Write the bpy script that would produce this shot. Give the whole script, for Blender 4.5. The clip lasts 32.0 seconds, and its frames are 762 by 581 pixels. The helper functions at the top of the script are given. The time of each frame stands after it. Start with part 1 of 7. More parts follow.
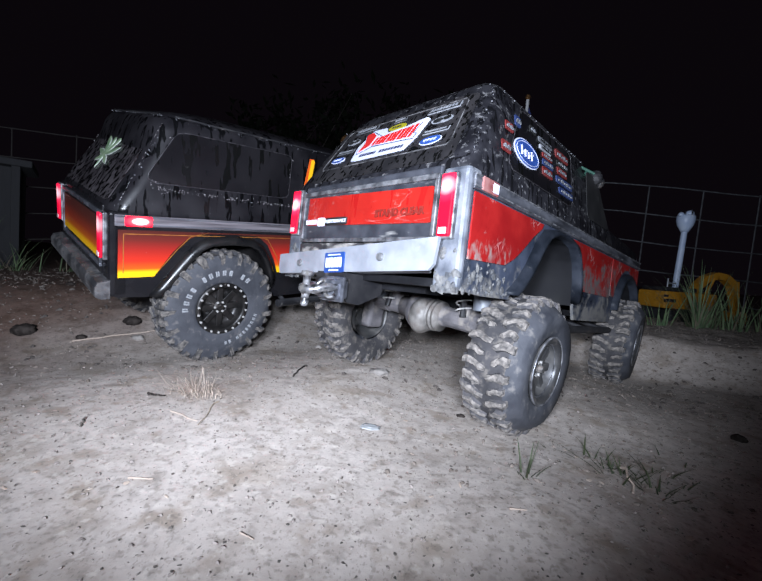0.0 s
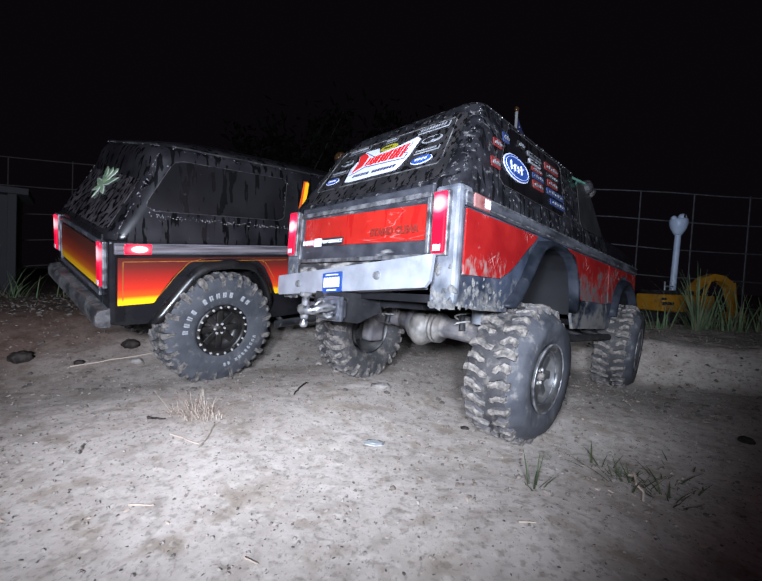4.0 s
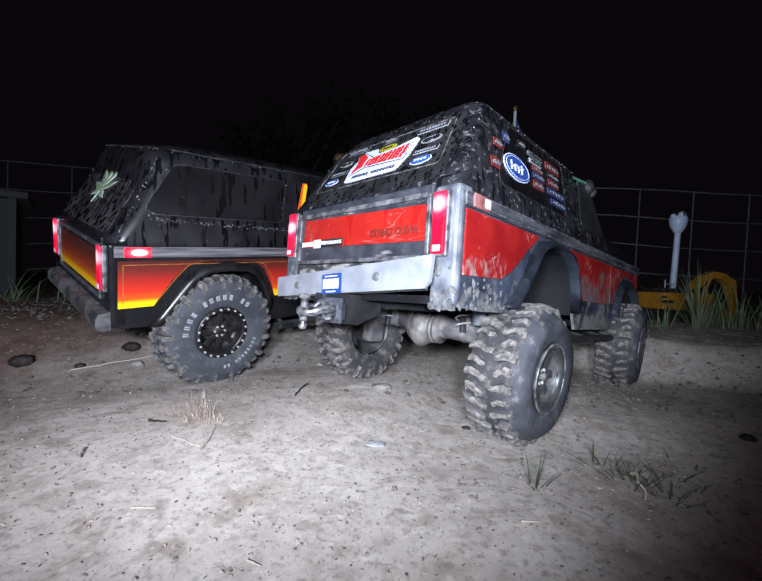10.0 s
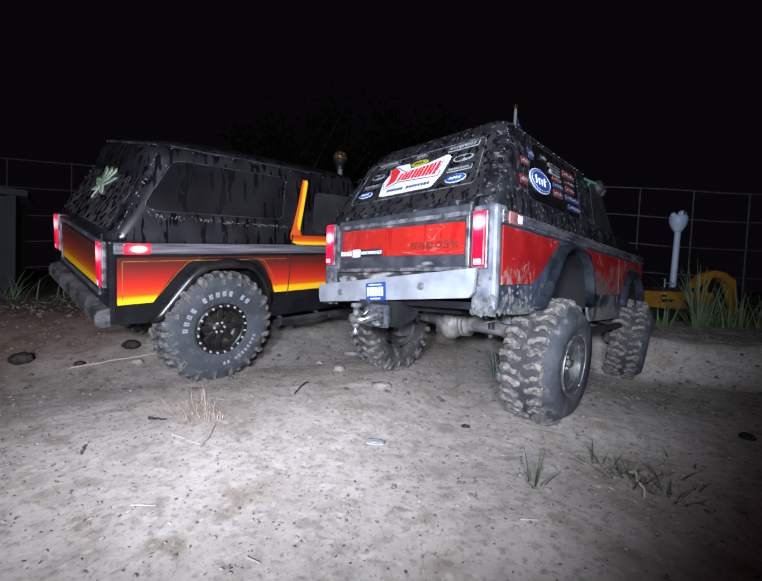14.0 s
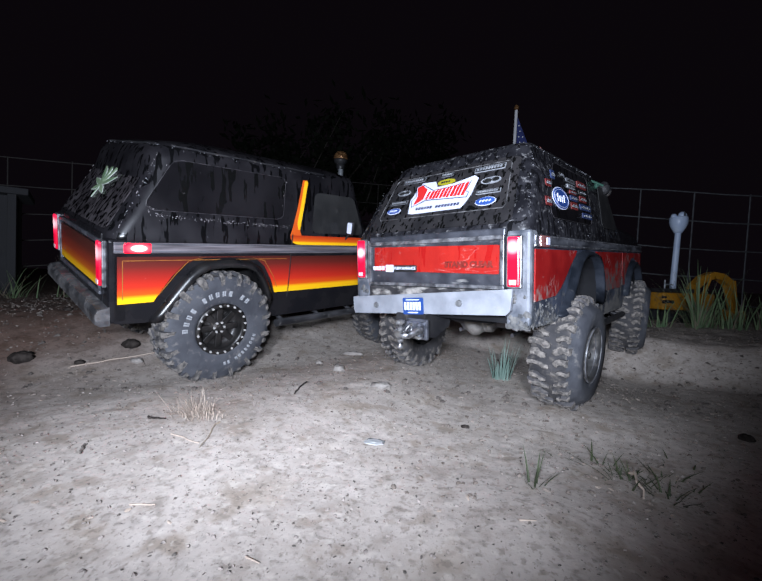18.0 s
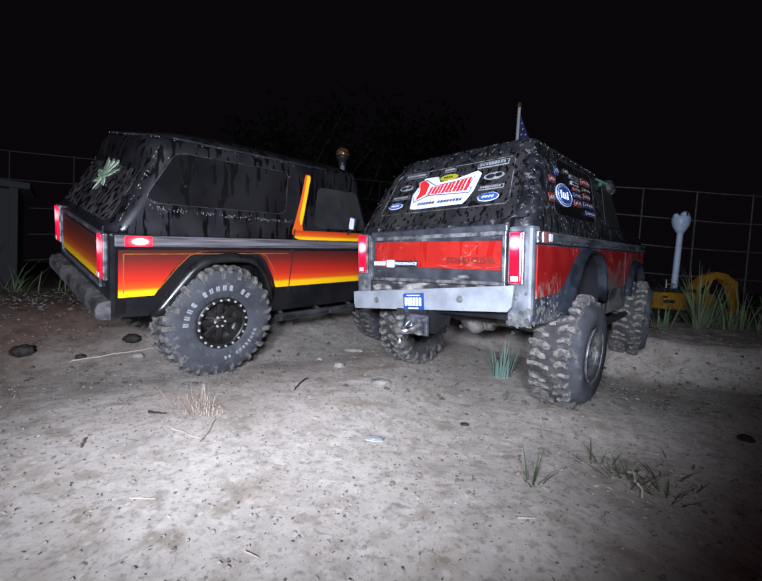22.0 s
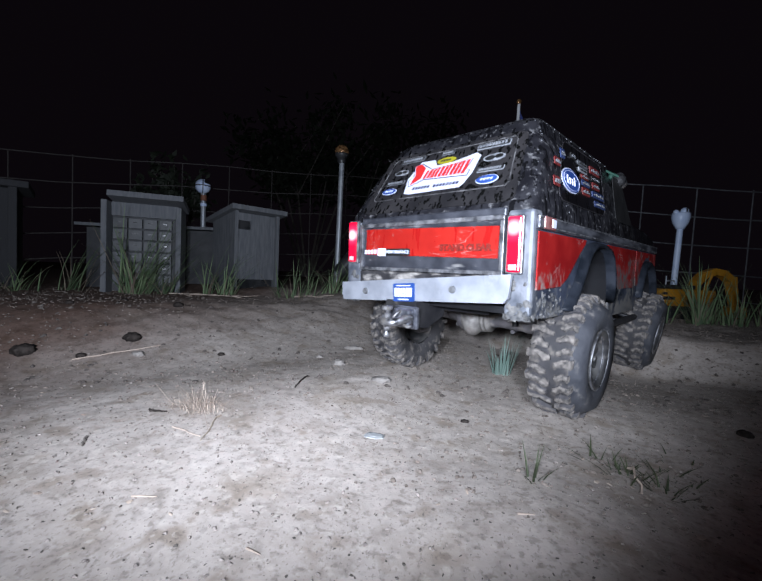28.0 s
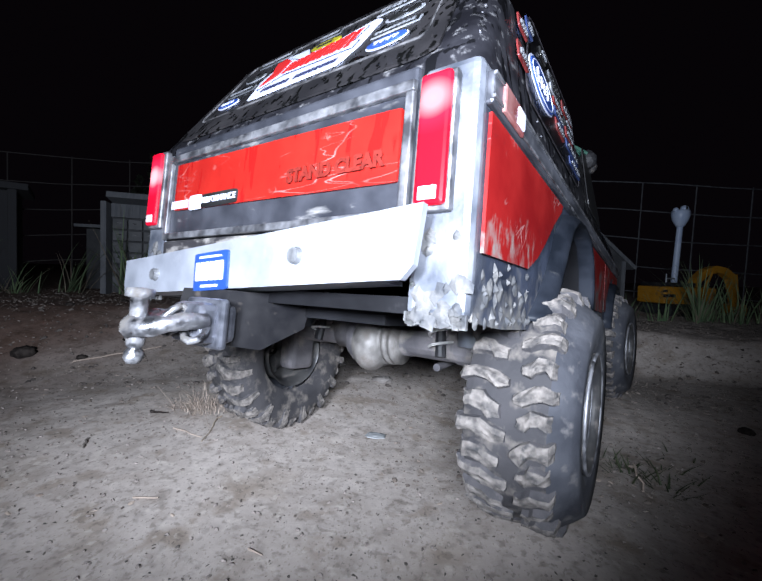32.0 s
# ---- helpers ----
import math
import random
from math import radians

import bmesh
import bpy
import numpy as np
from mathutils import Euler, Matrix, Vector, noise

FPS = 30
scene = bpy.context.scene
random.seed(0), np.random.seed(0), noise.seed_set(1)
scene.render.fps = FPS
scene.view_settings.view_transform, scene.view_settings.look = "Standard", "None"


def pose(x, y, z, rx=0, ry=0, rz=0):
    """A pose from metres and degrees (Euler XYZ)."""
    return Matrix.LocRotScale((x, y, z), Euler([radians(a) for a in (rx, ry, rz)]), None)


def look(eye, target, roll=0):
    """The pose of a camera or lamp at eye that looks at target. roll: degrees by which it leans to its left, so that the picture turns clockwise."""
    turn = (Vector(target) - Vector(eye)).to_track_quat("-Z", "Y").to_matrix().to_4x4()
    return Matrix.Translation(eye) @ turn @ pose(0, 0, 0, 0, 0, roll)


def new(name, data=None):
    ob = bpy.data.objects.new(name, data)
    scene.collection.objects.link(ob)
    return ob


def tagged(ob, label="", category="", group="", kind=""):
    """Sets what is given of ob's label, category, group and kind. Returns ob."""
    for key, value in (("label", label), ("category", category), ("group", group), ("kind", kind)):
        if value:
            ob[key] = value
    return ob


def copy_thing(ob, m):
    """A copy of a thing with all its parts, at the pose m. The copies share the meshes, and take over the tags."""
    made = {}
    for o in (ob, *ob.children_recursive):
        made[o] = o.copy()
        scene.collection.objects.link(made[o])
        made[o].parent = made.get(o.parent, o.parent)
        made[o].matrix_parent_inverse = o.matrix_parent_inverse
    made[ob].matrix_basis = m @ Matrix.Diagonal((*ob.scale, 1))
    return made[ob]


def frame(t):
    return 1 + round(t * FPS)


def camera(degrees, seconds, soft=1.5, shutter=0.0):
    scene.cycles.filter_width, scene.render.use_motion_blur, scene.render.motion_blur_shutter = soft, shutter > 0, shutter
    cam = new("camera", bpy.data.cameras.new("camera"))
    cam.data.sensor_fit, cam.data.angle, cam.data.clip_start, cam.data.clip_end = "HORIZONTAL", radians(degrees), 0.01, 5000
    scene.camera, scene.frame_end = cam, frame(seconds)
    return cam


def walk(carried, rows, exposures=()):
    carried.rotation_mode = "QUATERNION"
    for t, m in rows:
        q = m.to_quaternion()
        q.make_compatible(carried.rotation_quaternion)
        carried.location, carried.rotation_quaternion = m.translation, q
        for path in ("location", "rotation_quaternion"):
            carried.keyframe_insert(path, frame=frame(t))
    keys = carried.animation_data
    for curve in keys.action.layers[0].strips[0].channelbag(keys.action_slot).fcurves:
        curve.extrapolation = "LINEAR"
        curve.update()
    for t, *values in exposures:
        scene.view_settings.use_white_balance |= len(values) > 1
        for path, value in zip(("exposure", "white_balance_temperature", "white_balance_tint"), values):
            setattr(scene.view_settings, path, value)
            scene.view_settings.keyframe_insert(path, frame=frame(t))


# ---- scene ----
from mathutils import geometry

EYE = (0.0, 0.0, 0.135)
LENS = 88.84
cam = camera(LENS, 32.0, soft=1.5, shutter=0.4)
CAMERA_TURNS = [  # seconds, turn in degrees
    (0, 86.61, -4.27, 0.30),
    (0.5, 87.74, -3.09, 0.31),
    (1, 87.83, -2.53, 0.28),
    (2, 88.43, -2.30, 0.06),
    (3, 88.60, -2.20, 0.01),
    (3.5, 88.65, -2.22, -0.03),
    (5.5, 88.62, -1.98, -0.01),
    (7, 88.69, -1.95, -0.02),
    (9, 88.75, -1.77, -0.04),
    (10, 88.73, -1.67, -0.02),
    (10.5, 88.76, -1.53, -0.01),
    (12, 88.73, -1.52, -0.01),
    (13, 88.64, -1.68, -0.00),
    (14, 88.49, -1.78, -0.04),
    (14.5, 88.55, -1.81, -0.03),
    (16.5, 88.58, -1.76, -0.03),
    (18, 88.51, -2.00, -0.03),
    (19, 88.43, -1.99, -0.01),
    (20, 88.27, -2.06, 0.03),
    (21, 88.22, -2.17, 0.10),
    (22, 88.08, -2.51, 0.11),
    (23, 88.06, -2.52, 0.09),
    (24.5, 88.04, -2.55, 0.09),
    (25.5, 87.97, -2.54, 0.08),
    (27.5, 87.85, -2.40, 0.08),
    (28, 87.73, -2.29, 0.08),
    (28.5, 87.73, -2.19, 0.09),
    (29, 87.81, -2.21, 0.10),
    (30, 87.93, -2.44, 0.11),
    (31, 87.97, -2.23, 0.06),
    (31.5, 87.82, -1.97, 0.08),
    (32, 87.70, -1.89, 0.09),
]
walk(cam, [(t, pose(*EYE, rx, ry, rz)) for t, rx, ry, rz in CAMERA_TURNS],
     exposures=[(0, 0.0), (25.5, 0.0), (27.5, -0.40), (27.8, -0.05), (28, 0.0), (31, 0.0), (31.5, -0.30), (32, -0.70)])

# ---- night light: one lamp on the vehicle that carries the camera ----
world = bpy.data.worlds.new("night_sky")
world.use_nodes = True
world.node_tree.nodes["Background"].inputs[0].default_value = (0.58, 0.40, 0.62, 1)
world.node_tree.nodes["Background"].inputs[1].default_value = 0.0048
scene.world = world



def head_lamp(eye, target, watts, cone, blend):
    """One of the two head lamps of the vehicle that carries the camera."""
    data = bpy.data.lights.new("head_lamp", "SPOT")
    data.energy, data.color = watts, (0.768, 0.852, 1.008)
    data.spot_size, data.spot_blend, data.shadow_soft_size = radians(cone), blend, 0.022
    ob = new("head_lamp", data)
    ob.matrix_world = look(eye, target)


head_lamp((-0.066, -0.105, 0.179), (-0.125, 0.640, 0.428), 20.2, 121.0, 0.56)
head_lamp((0.006, -0.095, 0.177), (-0.060, 0.640, 0.425), 14.4, 114.0, 0.56)

# ---- materials ----


def material(name, a, b=None, scale=40.0, rough=0.6, rough2=None, metal=0.0, bump=0.0, bump_scale=200.0, stretch=(1, 1, 1),
             dirt=None, dirt_amount=0.0, dirt_scale=25.0, dirt_stretch=(1, 1, 1), emit=0.0, coat=0.0, random=0.0, spec=0.5, low=None, scratch=0.0, drips=None):
    """Two colours mixed by noise, a layer of dirt by a second noise, and fine relief."""
    m = bpy.data.materials.new(name)
    m.use_nodes = True
    nt = m.node_tree
    p = nt.nodes["Principled BSDF"]
    link = nt.links.new
    co = nt.nodes.new("ShaderNodeTexCoord")
    mp = nt.nodes.new("ShaderNodeMapping")
    mp.inputs["Scale"].default_value = stretch
    link(co.outputs["Object"], mp.inputs["Vector"])
    n = nt.nodes.new("ShaderNodeTexNoise")
    n.inputs["Scale"].default_value = scale
    n.inputs["Detail"].default_value = 5
    link(mp.outputs[0], n.inputs["Vector"])
    ramp = nt.nodes.new("ShaderNodeValToRGB")
    ramp.color_ramp.elements[0].position = 0.35
    ramp.color_ramp.elements[1].position = 0.65
    ramp.color_ramp.elements[0].color = (*a, 1)
    ramp.color_ramp.elements[1].color = (*(b or a), 1)
    link(n.outputs["Fac"], ramp.inputs[0])
    colour = ramp.outputs[0]
    if random:
        info = nt.nodes.new("ShaderNodeObjectInfo")
        hsv = nt.nodes.new("ShaderNodeHueSaturation")
        mm = nt.nodes.new("ShaderNodeMapRange")
        mm.inputs[3].default_value, mm.inputs[4].default_value = 1 - random, 1 + random
        link(info.outputs["Random"], mm.inputs[0])
        link(mm.outputs[0], hsv.inputs["Value"])
        link(colour, hsv.inputs["Color"])
        colour = hsv.outputs[0]
    rsock = None
    if rough2 is not None:
        rr = nt.nodes.new("ShaderNodeMapRange")
        rr.inputs[1].default_value, rr.inputs[2].default_value = 0.35, 0.65
        rr.inputs[3].default_value, rr.inputs[4].default_value = rough, rough2
        link(n.outputs["Fac"], rr.inputs[0])
        rsock = rr.outputs[0]
    if drips:
        # short dark runs of wet mud, longer downwards
        mpd = nt.nodes.new("ShaderNodeMapping")
        mpd.inputs["Scale"].default_value = (1, 1, 0.16)
        link(co.outputs["Object"], mpd.inputs["Vector"])
        nd = nt.nodes.new("ShaderNodeTexNoise")
        nd.inputs["Scale"].default_value, nd.inputs["Detail"].default_value = drips[1], 2.5
        link(mpd.outputs[0], nd.inputs["Vector"])
        rd = nt.nodes.new("ShaderNodeMapRange")
        rd.inputs[1].default_value, rd.inputs[2].default_value = drips[2], drips[2] + 0.035
        link(nd.outputs["Fac"], rd.inputs[0])
        md = nt.nodes.new("ShaderNodeMix")
        md.data_type = "RGBA"
        link(rd.outputs[0], md.inputs["Factor"])
        link(colour, md.inputs["A"])
        md.inputs["B"].default_value = (*drips[0], 1)
        colour = md.outputs["Result"]
        mrd = nt.nodes.new("ShaderNodeMix")
        link(rd.outputs[0], mrd.inputs["Factor"])
        mrd.inputs["A"].default_value, mrd.inputs["B"].default_value = rough, 0.22
        if rsock:
            link(rsock, mrd.inputs["A"])
        rsock = mrd.outputs["Result"]
    if scratch:
        # thin pale scratches in two directions
        for turn in (0.5, -0.9):
            mps = nt.nodes.new("ShaderNodeMapping")
            mps.vector_type = "TEXTURE"
            mps.inputs["Rotation"].default_value = (turn, 0, 0)
            mps.inputs["Scale"].default_value = (0.1, 0.010, 0.26)
            link(co.outputs["Object"], mps.inputs["Vector"])
            ns = nt.nodes.new("ShaderNodeTexNoise")
            ns.inputs["Scale"].default_value, ns.inputs["Detail"].default_value = 2.2, 1.0
            link(mps.outputs[0], ns.inputs["Vector"])
            sub = nt.nodes.new("ShaderNodeMath")
            sub.operation = "SUBTRACT"
            sub.inputs[1].default_value = 0.5
            link(ns.outputs["Fac"], sub.inputs[0])
            ab = nt.nodes.new("ShaderNodeMath")
            ab.operation = "ABSOLUTE"
            link(sub.outputs[0], ab.inputs[0])
            line = nt.nodes.new("ShaderNodeMapRange")
            line.inputs[1].default_value, line.inputs[2].default_value = 0.003, 0.008
            line.inputs[3].default_value, line.inputs[4].default_value = scratch, 0.0
            link(ab.outputs[0], line.inputs[0])
            nm = nt.nodes.new("ShaderNodeTexNoise")
            nm.inputs["Scale"].default_value = 26
            link(co.outputs["Object"], nm.inputs["Vector"])
            rm = nt.nodes.new("ShaderNodeMapRange")
            rm.inputs[1].default_value, rm.inputs[2].default_value = 0.53, 0.60
            link(nm.outputs["Fac"], rm.inputs[0])
            mul = nt.nodes.new("ShaderNodeMath")
            mul.operation = "MULTIPLY"
            link(line.outputs[0], mul.inputs[0])
            link(rm.outputs[0], mul.inputs[1])
            ms = nt.nodes.new("ShaderNodeMix")
            ms.data_type = "RGBA"
            link(mul.outputs[0], ms.inputs["Factor"])
            link(colour, ms.inputs["A"])
            ms.inputs["B"].default_value = (0.60, 0.50, 0.48, 1)
            colour = ms.outputs["Result"]
    if dirt:
        mp2 = nt.nodes.new("ShaderNodeMapping")
        mp2.inputs["Scale"].default_value = dirt_stretch
        link(co.outputs["Object"], mp2.inputs["Vector"])
        n2 = nt.nodes.new("ShaderNodeTexNoise")
        n2.inputs["Scale"].default_value = dirt_scale
        n2.inputs["Detail"].default_value = 7
        n2.inputs["Roughness"].default_value = 0.62
        link(mp2.outputs[0], n2.inputs["Vector"])
        r2 = nt.nodes.new("ShaderNodeMapRange")
        r2.inputs[1].default_value = 0.72 - 0.42 * dirt_amount
        r2.inputs[2].default_value = 0.86 - 0.36 * dirt_amount
        link(n2.outputs["Fac"], r2.inputs[0])
        if low:
            # mud thrown up from below: thicker towards the lower edge of the panel
            sepz = nt.nodes.new("ShaderNodeSeparateXYZ")
            link(co.outputs["Object"], sepz.inputs[0])
            rz = nt.nodes.new("ShaderNodeMapRange")
            rz.inputs[1].default_value, rz.inputs[2].default_value = low
            rz.inputs[3].default_value, rz.inputs[4].default_value = 0.24, 0.0
            link(sepz.outputs[2], rz.inputs[0])
            add = nt.nodes.new("ShaderNodeMath")
            link(n2.outputs["Fac"], add.inputs[0])
            link(rz.outputs[0], add.inputs[1])
            link(add.outputs[0], r2.inputs[0])
        mix = nt.nodes.new("ShaderNodeMix")
        mix.data_type = "RGBA"
        link(r2.outputs[0], mix.inputs["Factor"])
        link(colour, mix.inputs["A"])
        mix.inputs["B"].default_value = (*dirt, 1)
        colour = mix.outputs["Result"]
        mr = nt.nodes.new("ShaderNodeMix")
        link(r2.outputs[0], mr.inputs["Factor"])
        mr.inputs["A"].default_value = rough
        if rsock:
            link(rsock, mr.inputs["A"])
        mr.inputs["B"].default_value = 0.9
        rsock = mr.outputs["Result"]
        if metal:
            mm2 = nt.nodes.new("ShaderNodeMix")
            link(r2.outputs[0], mm2.inputs["Factor"])
            mm2.inputs["A"].default_value, mm2.inputs["B"].default_value = metal, 0.0
            link(mm2.outputs["Result"], p.inputs["Metallic"])
    link(colour, p.inputs["Base Color"])
    p.inputs["Roughness"].default_value = rough
    p.inputs["Specular IOR Level"].default_value = spec
    if rsock:
        link(rsock, p.inputs["Roughness"])
    if not (dirt and metal):
        p.inputs["Metallic"].default_value = metal
    p.inputs["Coat Weight"].default_value = coat
    p.inputs["Coat Roughness"].default_value = 0.08
    if bump:
        n3 = nt.nodes.new("ShaderNodeTexNoise")
        n3.inputs["Scale"].default_value = bump_scale
        n3.inputs["Detail"].default_value = 4
        link(mp.outputs[0], n3.inputs["Vector"])
        bp = nt.nodes.new("ShaderNodeBump")
        bp.inputs["Strength"].default_value = 0.8
        bp.inputs["Distance"].default_value = bump
        link(n3.outputs["Fac"], bp.inputs["Height"])
        link(bp.outputs[0], p.inputs["Normal"])
    if emit:
        link(colour, p.inputs["Emission Color"])
        p.inputs["Emission Strength"].default_value = emit
    return m


def gradient(name, stops, axis, lo, hi, rough=0.5, dirt=0.08):
    """Airbrushed paint that runs through colours along an axis of the part, with dust on it."""
    m = material(name, (0.5, 0.1, 0.02), rough=rough, dirt=(0.30, 0.26, 0.22), dirt_amount=dirt, dirt_scale=110, spec=0.12)
    nt = m.node_tree
    co = nt.nodes.new("ShaderNodeTexCoord")
    sep = nt.nodes.new("ShaderNodeSeparateXYZ")
    mr = nt.nodes.new("ShaderNodeMapRange")
    mr.inputs[1].default_value, mr.inputs[2].default_value = lo, hi
    rp = nt.nodes.new("ShaderNodeValToRGB")
    while len(rp.color_ramp.elements) < len(stops):
        rp.color_ramp.elements.new(0.5)
    for e, (pos, c) in zip(rp.color_ramp.elements, stops):
        e.position, e.color = pos, (*c, 1)
    nt.links.new(co.outputs["Object"], sep.inputs[0])
    nt.links.new(sep.outputs[axis], mr.inputs[0])
    nt.links.new(mr.outputs[0], rp.inputs[0])
    mix = [n for n in nt.nodes if n.bl_idname == "ShaderNodeMix" and n.data_type == "RGBA"][0]
    nt.links.new(rp.outputs[0], mix.inputs["A"])
    return m


M = {}
M["top"] = material("wet_black_hardtop", (0.0070, 0.0066, 0.0080), (0.0155, 0.0143, 0.0165), 30, 0.34, 0.52, dirt=(0.16, 0.155, 0.165), dirt_amount=0.075,
                    dirt_scale=260, drips=((0.0030, 0.0030, 0.0034), 150, 0.55), spec=0.15, bump=0.00012, bump_scale=90)
M["top_red"] = material("scuffed_dusty_hardtop", (0.0085, 0.0083, 0.0105), (0.022, 0.0215, 0.026), 60, 0.30, 0.55, dirt=(0.20, 0.195, 0.20), dirt_amount=0.36,
                    dirt_scale=170, drips=((0.006, 0.006, 0.007), 190, 0.55), spec=0.4, bump=0.0002, bump_scale=90)
M["speck"] = material("pale_dried_mud_speck", (0.20, 0.185, 0.19), (0.36, 0.335, 0.34), 500, 0.7)
# pale base colour in place of highlights on the drops
M["drop"] = material("pale_glint_water_bead", (0.10, 0.10, 0.11), (0.24, 0.24, 0.26), 400, 0.15)
M["top_rear_wet"] = material("rain_streaked_rear_window", (0.022, 0.0190, 0.0215), (0.052, 0.045, 0.049), 60, 0.35, 0.55, dirt=(0.20, 0.18, 0.18), dirt_amount=0.16,
                             dirt_scale=190, drips=((0.003, 0.003, 0.0035), 210, 0.50), spec=0.4, bump=0.0006, bump_scale=120, stretch=(1, 1, 0.3))
M["top_rear"] = material("streaked_black_plastic", (0.015, 0.0142, 0.0158), (0.030, 0.0275, 0.0292), 30, 0.45, 0.6, dirt=(0.18, 0.165, 0.15), dirt_amount=0.16,
                         dirt_scale=170, drips=((0.005, 0.005, 0.005), 230, 0.548), spec=0.35, bump=0.0003, bump_scale=150)
M["window"] = material("dark_tinted_window", (0.0052, 0.0048, 0.0058), (0.0105, 0.0096, 0.0112), 16, 0.28, 0.40, dirt=(0.12, 0.11, 0.11), dirt_amount=0.07,
                       dirt_scale=170, drips=((0.004, 0.004, 0.004), 130, 0.56), spec=0.25)
M["window_dusty"] = material("dusty_door_window", (0.013, 0.013, 0.014), (0.030, 0.0295, 0.0295), 22, 0.4, dirt=(0.065, 0.062, 0.061), dirt_amount=0.26, dirt_scale=60, spec=0.2)
M["body_black"] = material("black_body_paint", (0.007, 0.007, 0.00888), (0.013, 0.012, 0.01332), 30, 0.18, 0.35, dirt=(0.13, 0.11, 0.095), dirt_amount=0.06, dirt_scale=110, spec=0.14)
M["body_grey"] = material("scuffed_grey_body", (0.020, 0.026, 0.04107), (0.075, 0.090, 0.1332), 34, 0.26, 0.5, dirt=(0.135, 0.128, 0.12), dirt_amount=0.34, dirt_scale=70,
                          bump=0.0004, bump_scale=220, low=(0.040, 0.070), metal=0.3)
M["flare_grey"] = material("black_flare_plastic_scuffed", (0.008, 0.010, 0.014), (0.026, 0.030, 0.040), 50, 0.35, 0.55, dirt=(0.10, 0.098, 0.10), dirt_amount=0.24, dirt_scale=90, spec=0.12)
M["bare_corner"] = material("scraped_bare_corner", (0.058, 0.066, 0.083), (0.185, 0.194, 0.220), 55, 0.42, 0.62, metal=0.1, dirt=(0.040, 0.046, 0.060), dirt_amount=0.34, dirt_scale=85,
                            dirt_stretch=(1, 1, 0.45), bump=0.0012, bump_scale=150)
M["gate_dark"] = material("worn_dark_tailgate", (0.035, 0.037, 0.04662), (0.085, 0.088, 0.1055), 40, 0.32, 0.55, metal=0.4, dirt=(0.26, 0.25, 0.24), dirt_amount=0.30, dirt_scale=75,
                          dirt_stretch=(0.5, 1, 2))
M["valance"] = material("peeling_muddy_valance", (0.020, 0.019, 0.02109), (0.045, 0.042, 0.0444), 60, 0.5, 0.7, dirt=(0.42, 0.39, 0.36), dirt_amount=0.52, dirt_scale=65, dirt_stretch=(0.7, 1, 1.6))
M["flare"] = material("black_flare_plastic", (0.006, 0.006, 0.007), (0.012, 0.011, 0.011), 60, 0.25, 0.4, dirt=(0.12, 0.105, 0.095), dirt_amount=0.20, dirt_scale=150, spec=0.5)
M["red"] = material("scratched_red_paint", (0.24, 0.008, 0.009), (0.33, 0.013, 0.012), 40, 0.36, 0.5, dirt=(0.24, 0.19, 0.175), dirt_amount=0.17, dirt_scale=75,
                    dirt_stretch=(1, 1.6, 0.8), low=(0.060, 0.094), scratch=0.85, spec=0.3)
M["red_muddy"] = material("mud_filmed_red_paint", (0.20, 0.008, 0.008), (0.28, 0.012, 0.011), 40, 0.36, 0.5, dirt=(0.105, 0.080, 0.078), dirt_amount=0.30, dirt_scale=60,
                          dirt_stretch=(1, 1.2, 0.9), low=(0.064, 0.116), scratch=0.6, spec=0.3)
M["red_gate"] = material("red_tailgate_sticker", (0.32, 0.011, 0.008), (0.40, 0.017, 0.011), 50, 0.42, dirt=(0.36, 0.14, 0.12), dirt_amount=0.18, dirt_scale=130, drips=((0.33, 0.010, 0.009), 170, 0.60), scratch=0.22)
SUN = [(0.0, (0.90, 0.52, 0.008)), (0.17, (0.88, 0.45, 0.008)), (0.24, (0.68, 0.085, 0.008)), (0.40, (0.52, 0.026, 0.012)), (0.62, (0.30, 0.017, 0.012)), (0.82, (0.12, 0.016, 0.012)), (1.0, (0.060, 0.013, 0.010))]
M["sunset"] = gradient("sunset_stripe_paint", SUN, 2, 0.062, 0.113)
M["sunset_gate"] = gradient("sunset_tailgate_paint", [(0.0, (0.72, 0.40, 0.008)), (0.12, (0.66, 0.32, 0.008)), (0.22, (0.42, 0.085, 0.010)), (0.42, (0.22, 0.030, 0.013)), (0.70, (0.080, 0.018, 0.013)), (1.0, (0.045, 0.016, 0.013))],
                            2, 0.078, 0.122, dirt=0.16)
M["stripe_yellow"] = material("yellow_stripe_paint", (0.88, 0.46, 0.008), (0.92, 0.52, 0.010), 40, 0.5)
M["stripe_orange"] = material("orange_stripe_paint", (0.62, 0.085, 0.008), (0.68, 0.12, 0.010), 40, 0.5)
M["stripe_low"] = gradient("orange_door_stripe", [(0.0, (0.9, 0.5, 0.008)), (0.26, (0.9, 0.46, 0.008)), (0.42, (0.66, 0.12, 0.01)), (0.70, (0.55, 0.065, 0.01)), (1, (0.42, 0.035, 0.008))], 2, 0.128, 0.1405)
M["chrome"] = material("dull_chrome_trim", (0.060, 0.063, 0.075), (0.20, 0.205, 0.235), 110, 0.28, 0.5, metal=0.6, dirt=(0.045, 0.044, 0.044), dirt_amount=0.36, dirt_scale=110, stretch=(1, 0.2, 1))
M["slider"] = material("scraped_slider_tube", (0.020, 0.020, 0.023), (0.085, 0.085, 0.092), 90, 0.35, 0.55, metal=0.4, dirt=(0.16, 0.15, 0.145), dirt_amount=0.3, dirt_scale=110, stretch=(1, 0.25, 1))
